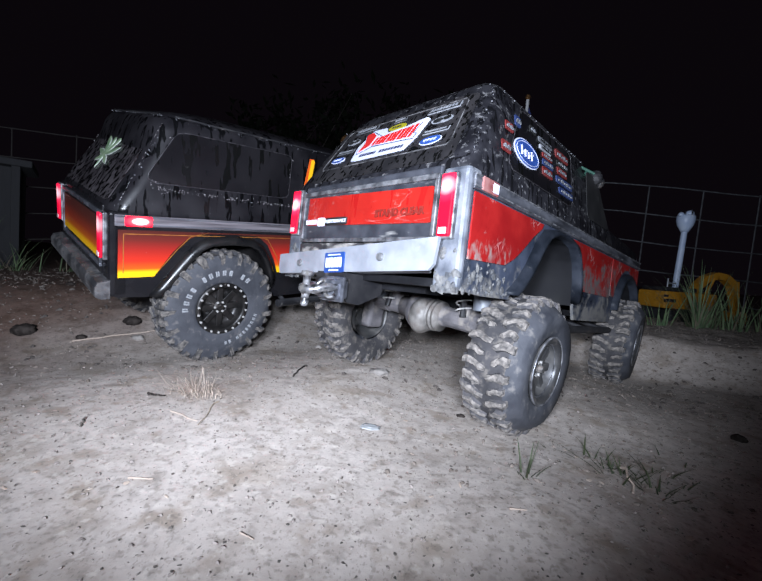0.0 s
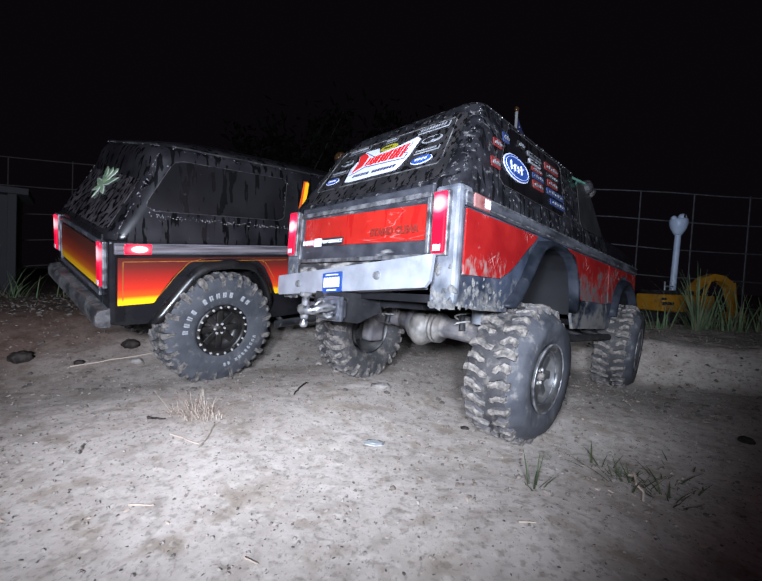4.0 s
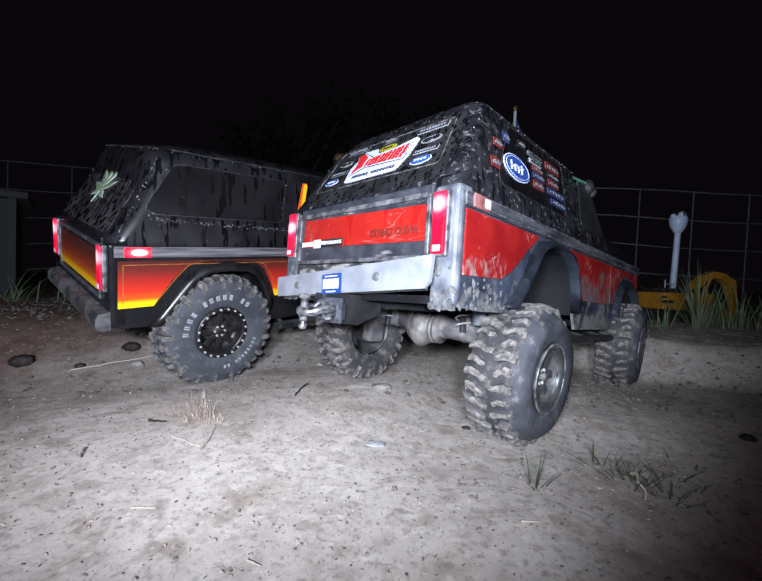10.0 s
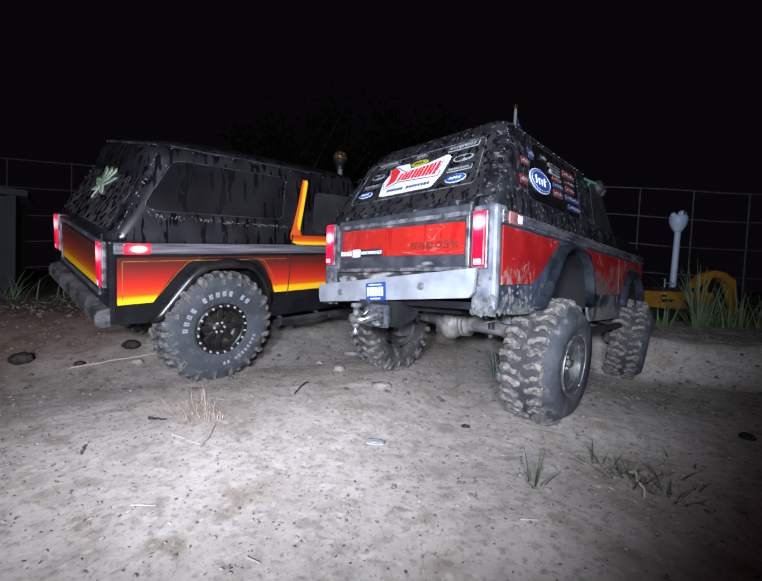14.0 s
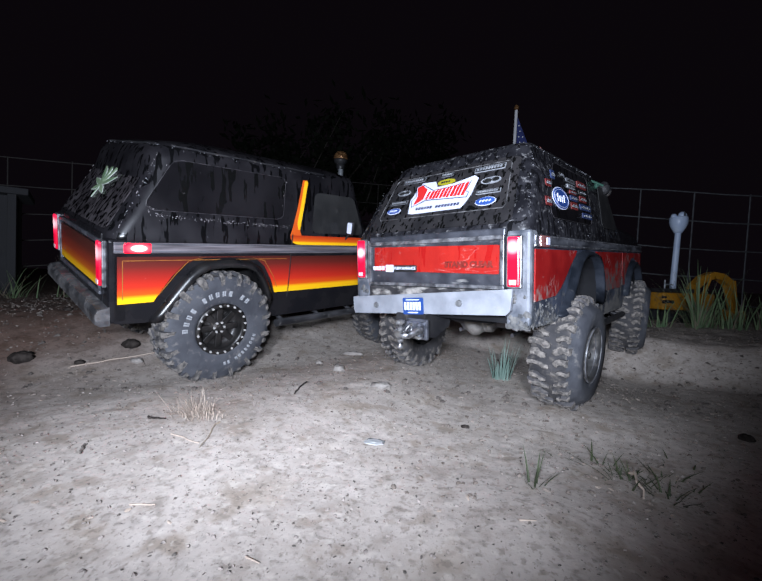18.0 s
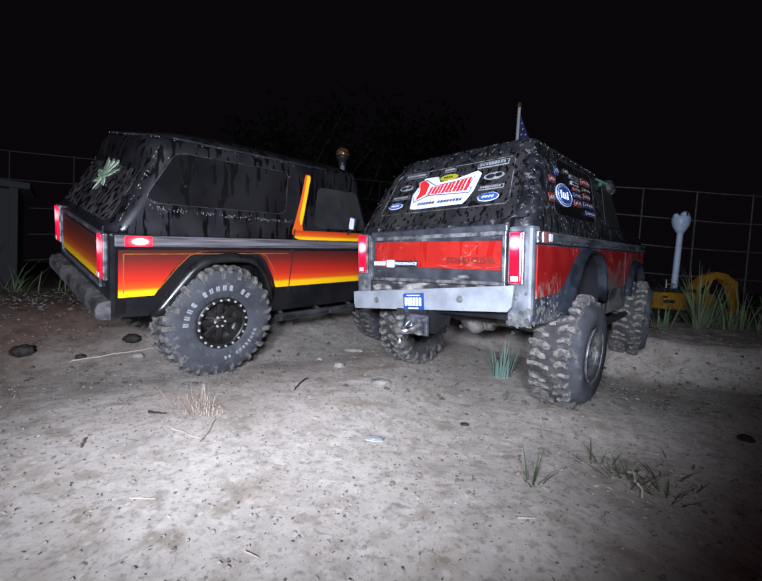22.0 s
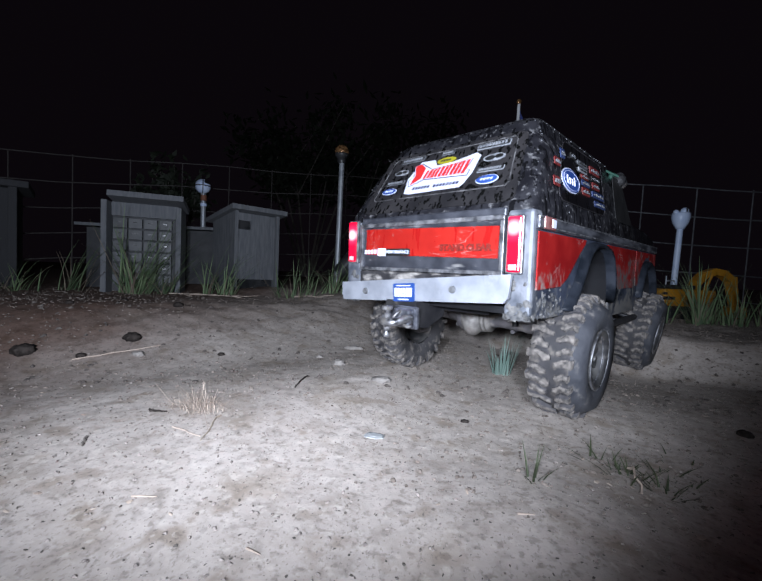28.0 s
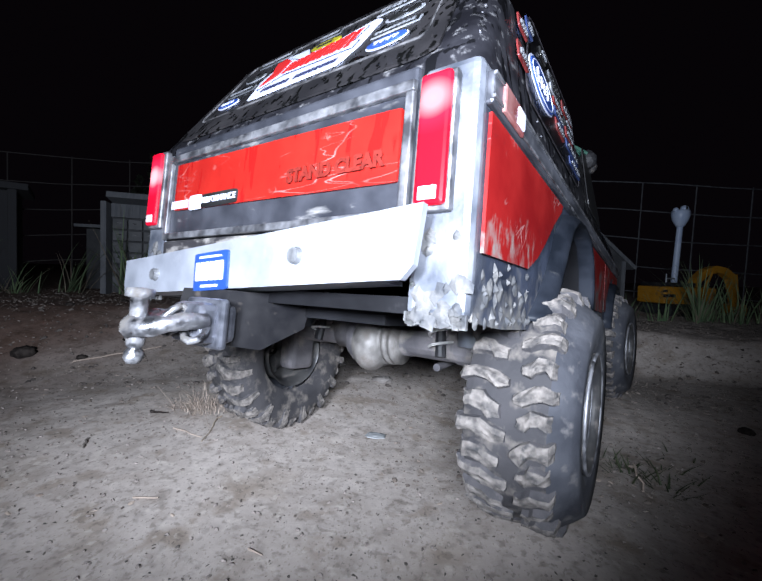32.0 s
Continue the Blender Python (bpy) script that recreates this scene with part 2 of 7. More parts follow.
M["trim_dull"] = material("dull_pinkish_trim", (0.075, 0.066, 0.074), (0.20, 0.18, 0.195), 240, 0.5, 0.7, metal=0.25, dirt=(0.045, 0.042, 0.042), dirt_amount=0.30, dirt_scale=160, dirt_stretch=(1, 0.15, 1.5), stretch=(1, 0.06, 1.6))
M["hitch_metal"] = material("muddy_chromed_hitch", (0.12, 0.12, 0.13), (0.40, 0.40, 0.42), 150, 0.24, 0.5, metal=0.9, dirt=(0.085, 0.078, 0.072), dirt_amount=0.62, dirt_scale=130, bump=0.0012, bump_scale=150)
M["trim_bright"] = material("worn_bright_trim", (0.10, 0.10, 0.11), (0.34, 0.34, 0.36), 130, 0.36, 0.55, metal=0.7, dirt=(0.10, 0.095, 0.09), dirt_amount=0.38, dirt_scale=120)
M["lug_top"] = material("clay_on_lug_tops", (0.075, 0.068, 0.064), (0.225, 0.20, 0.18), 240, 0.9, dirt=(0.034, 0.034, 0.036), dirt_amount=0.44, dirt_scale=210, bump=0.0012, bump_scale=420)
M["lug_top_dark"] = material("dust_on_lug_tops", (0.048, 0.045, 0.044), (0.170, 0.152, 0.138), 220, 0.9, dirt=(0.026, 0.026, 0.028), dirt_amount=0.46, dirt_scale=200, bump=0.0009, bump_scale=420)
M["pinstripe"] = material("gold_pinstripe", (0.34, 0.13, 0.02), (0.20, 0.07, 0.012), 90, 0.4)
M["chrome_clean"] = material("chrome", (0.75, 0.75, 0.76), (0.85, 0.85, 0.86), 60, 0.12, 0.22, metal=1.0)
M["steel_plate"] = material("brushed_aluminium_bumper", (0.25, 0.265, 0.30), (0.35, 0.365, 0.41), 60, 0.42, 0.55, metal=0.3, dirt=(0.23, 0.235, 0.25), dirt_amount=0.34, dirt_scale=70,
                            bump=0.0001, bump_scale=300)
M["old_bumper"] = material("worn_chrome_bumper", (0.12, 0.12, 0.13), (0.28, 0.275, 0.28), 50, 0.3, 0.55, metal=0.8, dirt=(0.06, 0.05, 0.045), dirt_amount=0.50, dirt_scale=80)
M["writing"] = material("dark_faded_lettering", (0.14, 0.014, 0.010), (0.22, 0.02, 0.014), 300, 0.5)
M["tyre"] = material("muddy_tyre_rubber", (0.024, 0.023, 0.02553), (0.048, 0.045, 0.04773), 60, 0.75, 0.9, dirt=(0.15, 0.132, 0.116), dirt_amount=0.50, dirt_scale=90,
                     bump=0.0004, bump_scale=400)
M["lug"] = material("muddy_tread_lugs", (0.024, 0.024, 0.02775), (0.050, 0.048, 0.05217), 120, 0.8, 0.95, dirt=(0.20, 0.176, 0.156), dirt_amount=0.40, dirt_scale=130,
                    bump=0.0007, bump_scale=420)
M["lug_pale"] = material("muddy_lug_flanks", (0.045, 0.043, 0.04662), (0.085, 0.079, 0.08214), 120, 0.8, 0.95, dirt=(0.18, 0.16, 0.142), dirt_amount=0.46, dirt_scale=140,
                    bump=0.0007, bump_scale=420)
# near-black base colour carries the shade of arches and underbody
M["shade_liner"] = material("shade_black_dusty_liner", (0.004, 0.004, 0.005), (0.010, 0.010, 0.012), 40, 0.6, 0.8, dirt=(0.030, 0.029, 0.030), dirt_amount=0.20, dirt_scale=60, spec=0.2)
M["tub"] = material("grey_spring_tower", (0.07, 0.078, 0.095), (0.15, 0.16, 0.18), 60, 0.35, 0.5, dirt=(0.13, 0.12, 0.115), dirt_amount=0.3, dirt_scale=90)
M["sidewall"] = material("dusty_tyre_sidewall", (0.032, 0.034, 0.042), (0.062, 0.064, 0.074), 60, 0.6, 0.85, dirt=(0.15, 0.14, 0.135), dirt_amount=0.38, dirt_scale=110, bump=0.0005, bump_scale=260)
M["letter"] = material("white_tyre_lettering", (0.34, 0.35, 0.37), (0.17, 0.175, 0.185), 260, 0.7)
M["rim"] = material("black_wheel_rim", (0.010, 0.0095, 0.0095), (0.024, 0.021, 0.020), 60, 0.3, 0.5, dirt=(0.10, 0.085, 0.075), dirt_amount=0.26, dirt_scale=90, metal=0.3)
M["rim_steel"] = material("dusty_steel_rim", (0.06, 0.06, 0.063), (0.13, 0.125, 0.12), 60, 0.35, 0.6, dirt=(0.2, 0.17, 0.15), dirt_amount=0.4, dirt_scale=90, metal=0.5)
M["bolt_dull"] = material("dull_bolt", (0.13, 0.133, 0.14), (0.26, 0.263, 0.27), 260, 0.4, 0.6, metal=0.5)
M["bolt"] = material("steel_bolt", (0.40, 0.39, 0.38), (0.62, 0.60, 0.58), 200, 0.35, 0.5, metal=0.35)
M["plastic"] = material("black_plastic", (0.010, 0.010, 0.01221), (0.024, 0.023, 0.02442), 60, 0.45, 0.7, dirt=(0.12, 0.10, 0.085), dirt_amount=0.30, dirt_scale=80, spec=0.35)
M["axle"] = material("mud_covered_axle", (0.055, 0.052, 0.05772), (0.13, 0.12, 0.1243), 70, 0.6, 0.85, dirt=(0.22, 0.195, 0.172), dirt_amount=0.45, dirt_scale=60, bump=0.0006)
M["diff"] = material("worn_metal_differential", (0.11, 0.102, 0.095), (0.25, 0.235, 0.22), 110, 0.45, 0.7, metal=0.4, dirt=(0.13, 0.112, 0.10), dirt_amount=0.62, dirt_scale=80)
M["marker_off"] = material("clear_red_side_marker", (0.20, 0.045, 0.045), (0.34, 0.16, 0.15), 120, 0.2, coat=0.3)


def lit_lens(name, centre, squash, radius, hot, cool, blue=0.115):
    """A lit lens: white-hot before its bulb, deep red towards its rim."""
    m = material(name, (0.25, 0.004, 0.008), rough=0.25)
    nt = m.node_tree
    co = nt.nodes.new("ShaderNodeTexCoord")
    ab = nt.nodes.new("ShaderNodeVectorMath")
    ab.operation = "ABSOLUTE"
    sc = nt.nodes.new("ShaderNodeVectorMath")
    sc.operation = "MULTIPLY"
    sc.inputs[1].default_value = squash
    di = nt.nodes.new("ShaderNodeVectorMath")
    di.operation = "DISTANCE"
    di.inputs[1].default_value = [centre[i] * squash[i] for i in range(3)]
    nt.links.new(co.outputs["Object"], ab.inputs[0])
    nt.links.new(ab.outputs[0], sc.inputs[0])
    nt.links.new(sc.outputs[0], di.inputs[0])
    mr = nt.nodes.new("ShaderNodeMapRange")
    mr.inputs[2].default_value = radius
    nt.links.new(di.outputs["Value"], mr.inputs[0])
    rp = nt.nodes.new("ShaderNodeValToRGB")
    rp.color_ramp.elements.new(0.45)
    for e, (pos, c) in zip(rp.color_ramp.elements, ((0.22, (1.0, 0.62, 0.60 + blue)), (0.50, (1.0, 0.030, blue)), (0.85, (0.80, 0.002, blue * 0.44)))):
        e.position, e.color = pos, (*c, 1)
    nt.links.new(mr.outputs[0], rp.inputs[0])
    st = nt.nodes.new("ShaderNodeMapRange")
    st.inputs[3].default_value, st.inputs[4].default_value = hot, cool
    nt.links.new(mr.outputs[0], st.inputs[0])
    p = nt.nodes["Principled BSDF"]
    nt.links.new(rp.outputs[0], p.inputs["Emission Color"])
    nt.links.new(st.outputs[0], p.inputs["Emission Strength"])
    return m


M["taillight"] = lit_lens("lit_red_tail_light", (0.0930, 0.005, 0.1150), (0.45, 0, 0.50), 0.0070, 2.3, 1.3)
M["taillight_dim"] = lit_lens("dim_red_tail_light", (0.0930, 0.005, 0.1150), (0.45, 0, 0.50), 0.0085, 1.25, 0.9)
M["marker_on"] = lit_lens("lit_red_side_marker", (0.110, 0.0240, 0.1225), (0, 0.45, 1), 0.0072, 9.0, 4.5, 0.04)
M["pale_lens"] = material("pale_clear_lens", (0.62, 0.42, 0.44), (0.75, 0.58, 0.60), 300, 0.25)
M["amber"] = material("lit_amber_marker", (1.0, 0.22, 0.005), (1.0, 0.32, 0.012), 60, 0.2, emit=0.9)
M["headlight"] = material("lit_headlight", (1.0, 0.98, 0.95), (0.9, 0.95, 1.0), 60, 0.1, emit=5.0)
M["plate"] = material("blue_number_plate", (0.015, 0.05, 0.20), (0.02, 0.065, 0.25), 60, 0.4)
M["white"] = material("white_sticker", (0.68, 0.71, 0.8769), (0.60, 0.63, 0.777), 60, 0.45, dirt=(0.4, 0.39, 0.39), dirt_amount=0.15, dirt_scale=60)
M["grey_sticker"] = material("grey_sticker", (0.08, 0.084, 0.095), (0.18, 0.187, 0.205), 180, 0.5, dirt=(0.03, 0.03, 0.03), dirt_amount=0.4, dirt_scale=200)
M["blue"] = material("blue_sticker", (0.018, 0.050, 0.22), (0.03, 0.085, 0.32), 60, 0.45)
M["red_sticker"] = material("red_sticker", (0.70, 0.02, 0.02), (0.6, 0.03, 0.03), 60, 0.4)
M["blue_dark"] = material("faded_blue_sticker", (0.016, 0.030, 0.10), (0.034, 0.055, 0.15), 150, 0.5, dirt=(0.03, 0.03, 0.03), dirt_amount=0.4, dirt_scale=150)
M["red_dark"] = material("faded_red_sticker", (0.12, 0.012, 0.012), (0.21, 0.028, 0.026), 150, 0.5, dirt=(0.03, 0.03, 0.03), dirt_amount=0.4, dirt_scale=150)
M["yellow_sticker"] = material("yellow_sticker", (0.42, 0.38, 0.02), (0.34, 0.30, 0.02), 60, 0.4)
M["black_sticker"] = material("black_sticker", (0.01, 0.01, 0.01), (0.03, 0.03, 0.03), 60, 0.4)
M["leaf_sticker"] = material("dull_green_leaf_sticker", (0.10, 0.17, 0.09), (0.22, 0.29, 0.18), 90, 0.6)
M["leaf_edge"] = material("pale_leaf_sticker_edge", (0.42, 0.46, 0.42), (0.55, 0.58, 0.54), 90, 0.6)
M["wood"] = material("grey_weathered_wood", (0.085, 0.090, 0.100), (0.135, 0.138, 0.146), 30, 0.75, 0.9, stretch=(6, 6, 0.7), bump=0.0008, bump_scale=60,
                     dirt=(0.08, 0.078, 0.075), dirt_amount=0.3, dirt_scale=20, dirt_stretch=(3, 3, 0.6))
M["wood_dark"] = material("dark_painted_board", (0.030, 0.031, 0.034), (0.055, 0.055, 0.058), 30, 0.7, dirt=(0.08, 0.075, 0.07), dirt_amount=0.3, dirt_scale=20)
M["box"] = material("grey_letterbox_door", (0.055, 0.058, 0.062), (0.085, 0.086, 0.090), 50, 0.5, dirt=(0.07, 0.066, 0.06), dirt_amount=0.3, random=0.2)
# dark wire colour: the lamp's falloff on this fence is painted in
M["wire_dim"] = material("light_falloff_fence_wire", (0.020, 0.016, 0.015), (0.036, 0.031, 0.029), 60, 0.7)
M["wire"] = material("galvanised_fence_wire", (0.20, 0.21, 0.225), (0.29, 0.30, 0.32), 60, 0.45, 0.6, metal=0.6)
M["lamp_white"] = material("white_plastic_lamp", (0.46, 0.56, 0.76), (0.60, 0.69, 0.84), 30, 0.35, 0.5)
M["lamp_pole"] = material("grey_metal_post", (0.26, 0.28, 0.31), (0.36, 0.38, 0.40), 50, 0.4, 0.6, metal=0.5)
M["lamp_dark"] = material("black_solar_light", (0.012, 0.013, 0.014), (0.03, 0.03, 0.032), 40, 0.3, 0.5)
M["globe"] = material("amber_crackle_globe", (0.62, 0.34, 0.15), (0.10, 0.04, 0.015), 150, 0.10, 0.25, metal=0.6, bump=0.004, bump_scale=170)
M["digger"] = material("yellow_toy_plastic", (0.36, 0.16, 0.012), (0.44, 0.21, 0.016), 40, 0.45, 0.65, dirt=(0.10, 0.075, 0.04), dirt_amount=0.42, dirt_scale=40)
M["pit"] = material("damp_dark_earth", (0.018, 0.0145, 0.013), (0.046, 0.038, 0.034), 150, 0.95, bump=0.003, bump_scale=180, spec=0.1)
M["damp_crumb"] = material("damp_brown_crumb", (0.095, 0.075, 0.062), (0.23, 0.192, 0.165), 90, 0.95, bump=0.001, bump_scale=250)
M["clod"] = material("crumbled_earth", (0.055, 0.045, 0.040), (0.125, 0.105, 0.092), 80, 0.95, bump=0.001, bump_scale=200)
M["grit"] = material("dry_earth_grit", (0.19, 0.162, 0.145), (0.33, 0.285, 0.26), 120, 0.95, bump=0.001, bump_scale=200)
M["crumb"] = material("loose_earth", (0.090, 0.075, 0.064), (0.21, 0.178, 0.155), 60, 0.95, bump=0.001, bump_scale=300)
# darker copy of the grey wood, with the house's shade in its colour
M["wood_shaded"] = material("shade_dark_weathered_wood", (0.015, 0.015, 0.017), (0.028, 0.028, 0.031), 30, 0.8, 0.95, stretch=(6, 6, 0.7), bump=0.0008, bump_scale=60,
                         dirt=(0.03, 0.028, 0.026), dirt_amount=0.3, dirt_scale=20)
M["seal_pale"] = material("worn_grey_window_seal", (0.010, 0.010, 0.011), (0.17, 0.165, 0.17), 130, 0.5)
M["pale_sticker"] = material("pale_grey_sticker", (0.20, 0.21, 0.235), (0.36, 0.37, 0.40), 180, 0.5, dirt=(0.05, 0.05, 0.05), dirt_amount=0.36, dirt_scale=200)
M["blue_print"] = material("dark_blue_print", (0.020, 0.026, 0.075), (0.04, 0.045, 0.10), 200, 0.5)
M["mud_flake"] = material("dried_mud_flake", (0.050, 0.053, 0.060), (0.150, 0.145, 0.140), 160, 0.9, bump=0.001, bump_scale=300)
M["seal"] = material("wet_window_edge", (0.012, 0.011, 0.013), (0.055, 0.050, 0.055), 210, 0.4)
M["stone_white"] = material("blue_white_stone", (0.33, 0.343, 0.352), (0.40, 0.41, 0.415), 120, 0.8, bump=0.0008, bump_scale=220)
M["stone"] = material("pale_stone", (0.19, 0.170, 0.156), (0.28, 0.255, 0.235), 110, 0.95, bump=0.0016, bump_scale=220)
M["twig"] = material("dry_twig", (0.24, 0.19, 0.14), (0.42, 0.36, 0.28), 60, 0.9, stretch=(1, 1, 1))
M["straw"] = material("dry_straw", (0.34, 0.265, 0.215), (0.46, 0.375, 0.31), 50, 0.8)
M["debris"] = material("dark_leaf_litter", (0.07, 0.062, 0.055), (0.14, 0.12, 0.105), 60, 0.9)
M["grass"] = material("green_grass_blades", (0.060, 0.104, 0.048), (0.155, 0.205, 0.105), 25, 0.6, 0.75, random=0.25)
M["straw_dim"] = material("weathered_dry_stalk", (0.10, 0.078, 0.055), (0.23, 0.19, 0.14), 60, 0.85)
M["rust_band"] = material("rusty_brown_band", (0.10, 0.035, 0.018), (0.19, 0.075, 0.04), 90, 0.7)
M["weed"] = material("olive_weed", (0.022, 0.033, 0.014), (0.055, 0.066, 0.030), 60, 0.7)
M["grass_blue"] = material("grey_green_grass", (0.10, 0.16, 0.135), (0.17, 0.235, 0.20), 25, 0.6, 0.75)
M["leaves"] = material("dark_bush_leaves", (0.009, 0.013, 0.006), (0.019, 0.026, 0.013), 30, 0.7)
M["flag_blue"] = material("flag_blue_cloth", (0.02, 0.03, 0.13), (0.03, 0.045, 0.18), 60, 0.8)
M["flag_white"] = material("flag_white_cloth", (0.7, 0.7, 0.72), (0.6, 0.6, 0.62), 60, 0.8)
M["green_strap"] = material("dark_green_cord", (0.015, 0.06, 0.042), (0.03, 0.10, 0.07), 60, 0.7)
M["pink"] = material("pink_plastic", (0.6, 0.25, 0.22), (0.5, 0.2, 0.18), 60, 0.5)


def soil():
    """Pale trodden earth: mottled, with dark flecks of litter and damp patches."""
    m = material("trodden_earth", (0.438, 0.383, 0.345), (0.540, 0.478, 0.434), 14, 0.95, spec=0.2)
    nt = m.node_tree
    link = nt.links.new
    p = nt.nodes["Principled BSDF"]
    ramp = [n for n in nt.nodes if n.bl_idname == "ShaderNodeValToRGB"][0]
    co = nt.nodes.new("ShaderNodeTexCoord")
    colour = ramp.outputs[0]

    def layer(scale, lo, hi, col, fac, detail=3, stretch=(1, 1, 1)):
        nonlocal colour
        mp = nt.nodes.new("ShaderNodeMapping")
        mp.inputs["Scale"].default_value = stretch
        mp.inputs["Rotation"].default_value = (0, 0, 0.6)
        link(co.outputs["Object"], mp.inputs[0])
        n = nt.nodes.new("ShaderNodeTexNoise")
        n.inputs["Scale"].default_value, n.inputs["Detail"].default_value = scale, detail
        link(mp.outputs[0], n.inputs["Vector"])
        r = nt.nodes.new("ShaderNodeMapRange")
        r.inputs[1].default_value, r.inputs[2].default_value, r.inputs[4].default_value = lo, hi, fac
        link(n.outputs["Fac"], r.inputs[0])
        mx = nt.nodes.new("ShaderNodeMix")
        mx.data_type = "RGBA"
        link(r.outputs[0], mx.inputs["Factor"])
        link(colour, mx.inputs["A"])
        mx.inputs["B"].default_value = (*col, 1)
        colour = mx.outputs["Result"]
        return n

    layer(6, 0.48, 0.70, (0.300, 0.250, 0.215), 0.22, 6)
    layer(22, 0.52, 0.66, (0.330, 0.270, 0.215), 0.50, 5)
    layer(44, 0.58, 0.68, (0.250, 0.195, 0.150), 0.55, 4)
    layer(58, 0.47, 0.70, (0.265, 0.220, 0.184), 0.50, 6)
    layer(120, 0.56, 0.68, (0.18, 0.158, 0.138), 0.38, 3)
    layer(190, 0.57, 0.68, (0.17, 0.142, 0.116), 0.48, 3)
    layer(150, 0.58, 0.68, (0.60, 0.54, 0.48), 0.50, 3)
    layer(400, 0.60, 0.67, (0.10, 0.086, 0.074), 0.36, 2, (1.5, 1, 1))
    # browner loose earth on the bank
    sep = nt.nodes.new("ShaderNodeSeparateXYZ")
    link(co.outputs["Object"], sep.inputs[0])
    zone = nt.nodes.new("ShaderNodeMapRange")
    zone.inputs[1].default_value, zone.inputs[2].default_value, zone.inputs[4].default_value = 0.030, 0.060, 0.22
    link(sep.outputs[2], zone.inputs[0])
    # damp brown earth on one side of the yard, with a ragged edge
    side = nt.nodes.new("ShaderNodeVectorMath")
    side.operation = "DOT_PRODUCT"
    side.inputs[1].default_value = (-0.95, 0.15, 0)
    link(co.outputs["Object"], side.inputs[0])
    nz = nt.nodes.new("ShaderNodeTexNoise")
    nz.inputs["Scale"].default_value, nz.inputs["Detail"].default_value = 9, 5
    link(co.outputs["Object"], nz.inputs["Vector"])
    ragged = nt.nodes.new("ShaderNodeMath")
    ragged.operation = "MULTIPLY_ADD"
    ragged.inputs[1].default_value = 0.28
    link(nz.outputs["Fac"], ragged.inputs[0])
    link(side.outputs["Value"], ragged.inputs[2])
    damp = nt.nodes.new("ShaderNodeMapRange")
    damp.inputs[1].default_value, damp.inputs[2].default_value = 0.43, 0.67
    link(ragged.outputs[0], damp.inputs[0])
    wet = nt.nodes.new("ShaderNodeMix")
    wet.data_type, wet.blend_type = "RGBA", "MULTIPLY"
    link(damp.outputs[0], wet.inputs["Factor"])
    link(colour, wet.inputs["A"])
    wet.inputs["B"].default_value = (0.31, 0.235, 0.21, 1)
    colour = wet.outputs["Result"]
    loose = nt.nodes.new("ShaderNodeMix")
    loose.data_type, loose.blend_type = "RGBA", "MULTIPLY"
    link(zone.outputs[0], loose.inputs["Factor"])
    link(colour, loose.inputs["A"])
    loose.inputs["B"].default_value = (0.60, 0.51, 0.46, 1)
    colour = loose.outputs["Result"]
    link(colour, p.inputs["Base Color"])
    n1 = nt.nodes.new("ShaderNodeTexNoise")
    n1.inputs["Scale"].default_value, n1.inputs["Detail"].default_value, n1.inputs["Roughness"].default_value = 130, 8, 0.6
    link(co.outputs["Object"], n1.inputs["Vector"])
    bp = nt.nodes.new("ShaderNodeBump")
    bp.inputs["Strength"].default_value, bp.inputs["Distance"].default_value = 0.5, 0.0011
    link(n1.outputs["Fac"], bp.inputs["Height"])
    link(bp.outputs[0], p.inputs["Normal"])
    return m


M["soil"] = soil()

# ---- mesh helpers ----


def mesh_of(name, bm, mat_, smooth=False):
    me = bpy.data.meshes.new(name)
    bmesh.ops.recalc_face_normals(bm, faces=bm.faces[:])
    bm.to_mesh(me)
    bm.free()
    if mat_:
        me.materials.append(mat_)
    if smooth:
        me.polygons.foreach_set("use_smooth", [True] * len(me.polygons))
    return me


def shared(name, me, parent, m, label=""):
    """Another piece on the same mesh."""
    ob = new(name, me)
    ob.parent, ob.matrix_basis = parent, m
    return tagged(ob, label)


def part(name, bm, mat_, parent=None, label="", smooth=False, at=None):
    ob = new(name, mesh_of(name, bm, mat_, smooth))
    if parent:
        ob.parent = parent
    if at is not None:
        ob.matrix_basis = at
    if label:
        tagged(ob, label)
    return ob


def thing(name, label, category, group="", at=None):
    ob = new(name)
    ob.empty_display_size = 0.05
    if at is not None:
        ob.matrix_basis = at
    return tagged(ob, label, category, group)


def box(bm, x0, x1, y0, y1, z0, z1, bevel=0.0, m=None):
    r = bmesh.ops.create_cube(bm, size=1)
    vs = r["verts"]
    bmesh.ops.scale(bm, vec=(x1 - x0, y1 - y0, z1 - z0), verts=vs)
    bmesh.ops.translate(bm, vec=((x0 + x1) / 2, (y0 + y1) / 2, (z0 + z1) / 2), verts=vs)
    if bevel:
        es = list({e for v in vs for e in v.link_edges})
        g = bmesh.ops.bevel(bm, geom=es, offset=bevel, segments=2, affect="EDGES", profile=0.5)
        vs = list({v for f in g["faces"] for v in f.verts} | {v for v in vs if v.is_valid})
    if m is not None:
        bmesh.ops.transform(bm, matrix=m, verts=vs)
    return vs


def rod(bm, a, b, r0, r1=None, seg=12):
    a, b = Vector(a), Vector(b)
    d = b - a
    m = Matrix.Translation((a + b) / 2) @ d.to_track_quat("Z", "Y").to_matrix().to_4x4()
    bmesh.ops.create_cone(bm, cap_ends=True, segments=seg, radius1=r0, radius2=r0 if r1 is None else r1, depth=d.length, matrix=m)


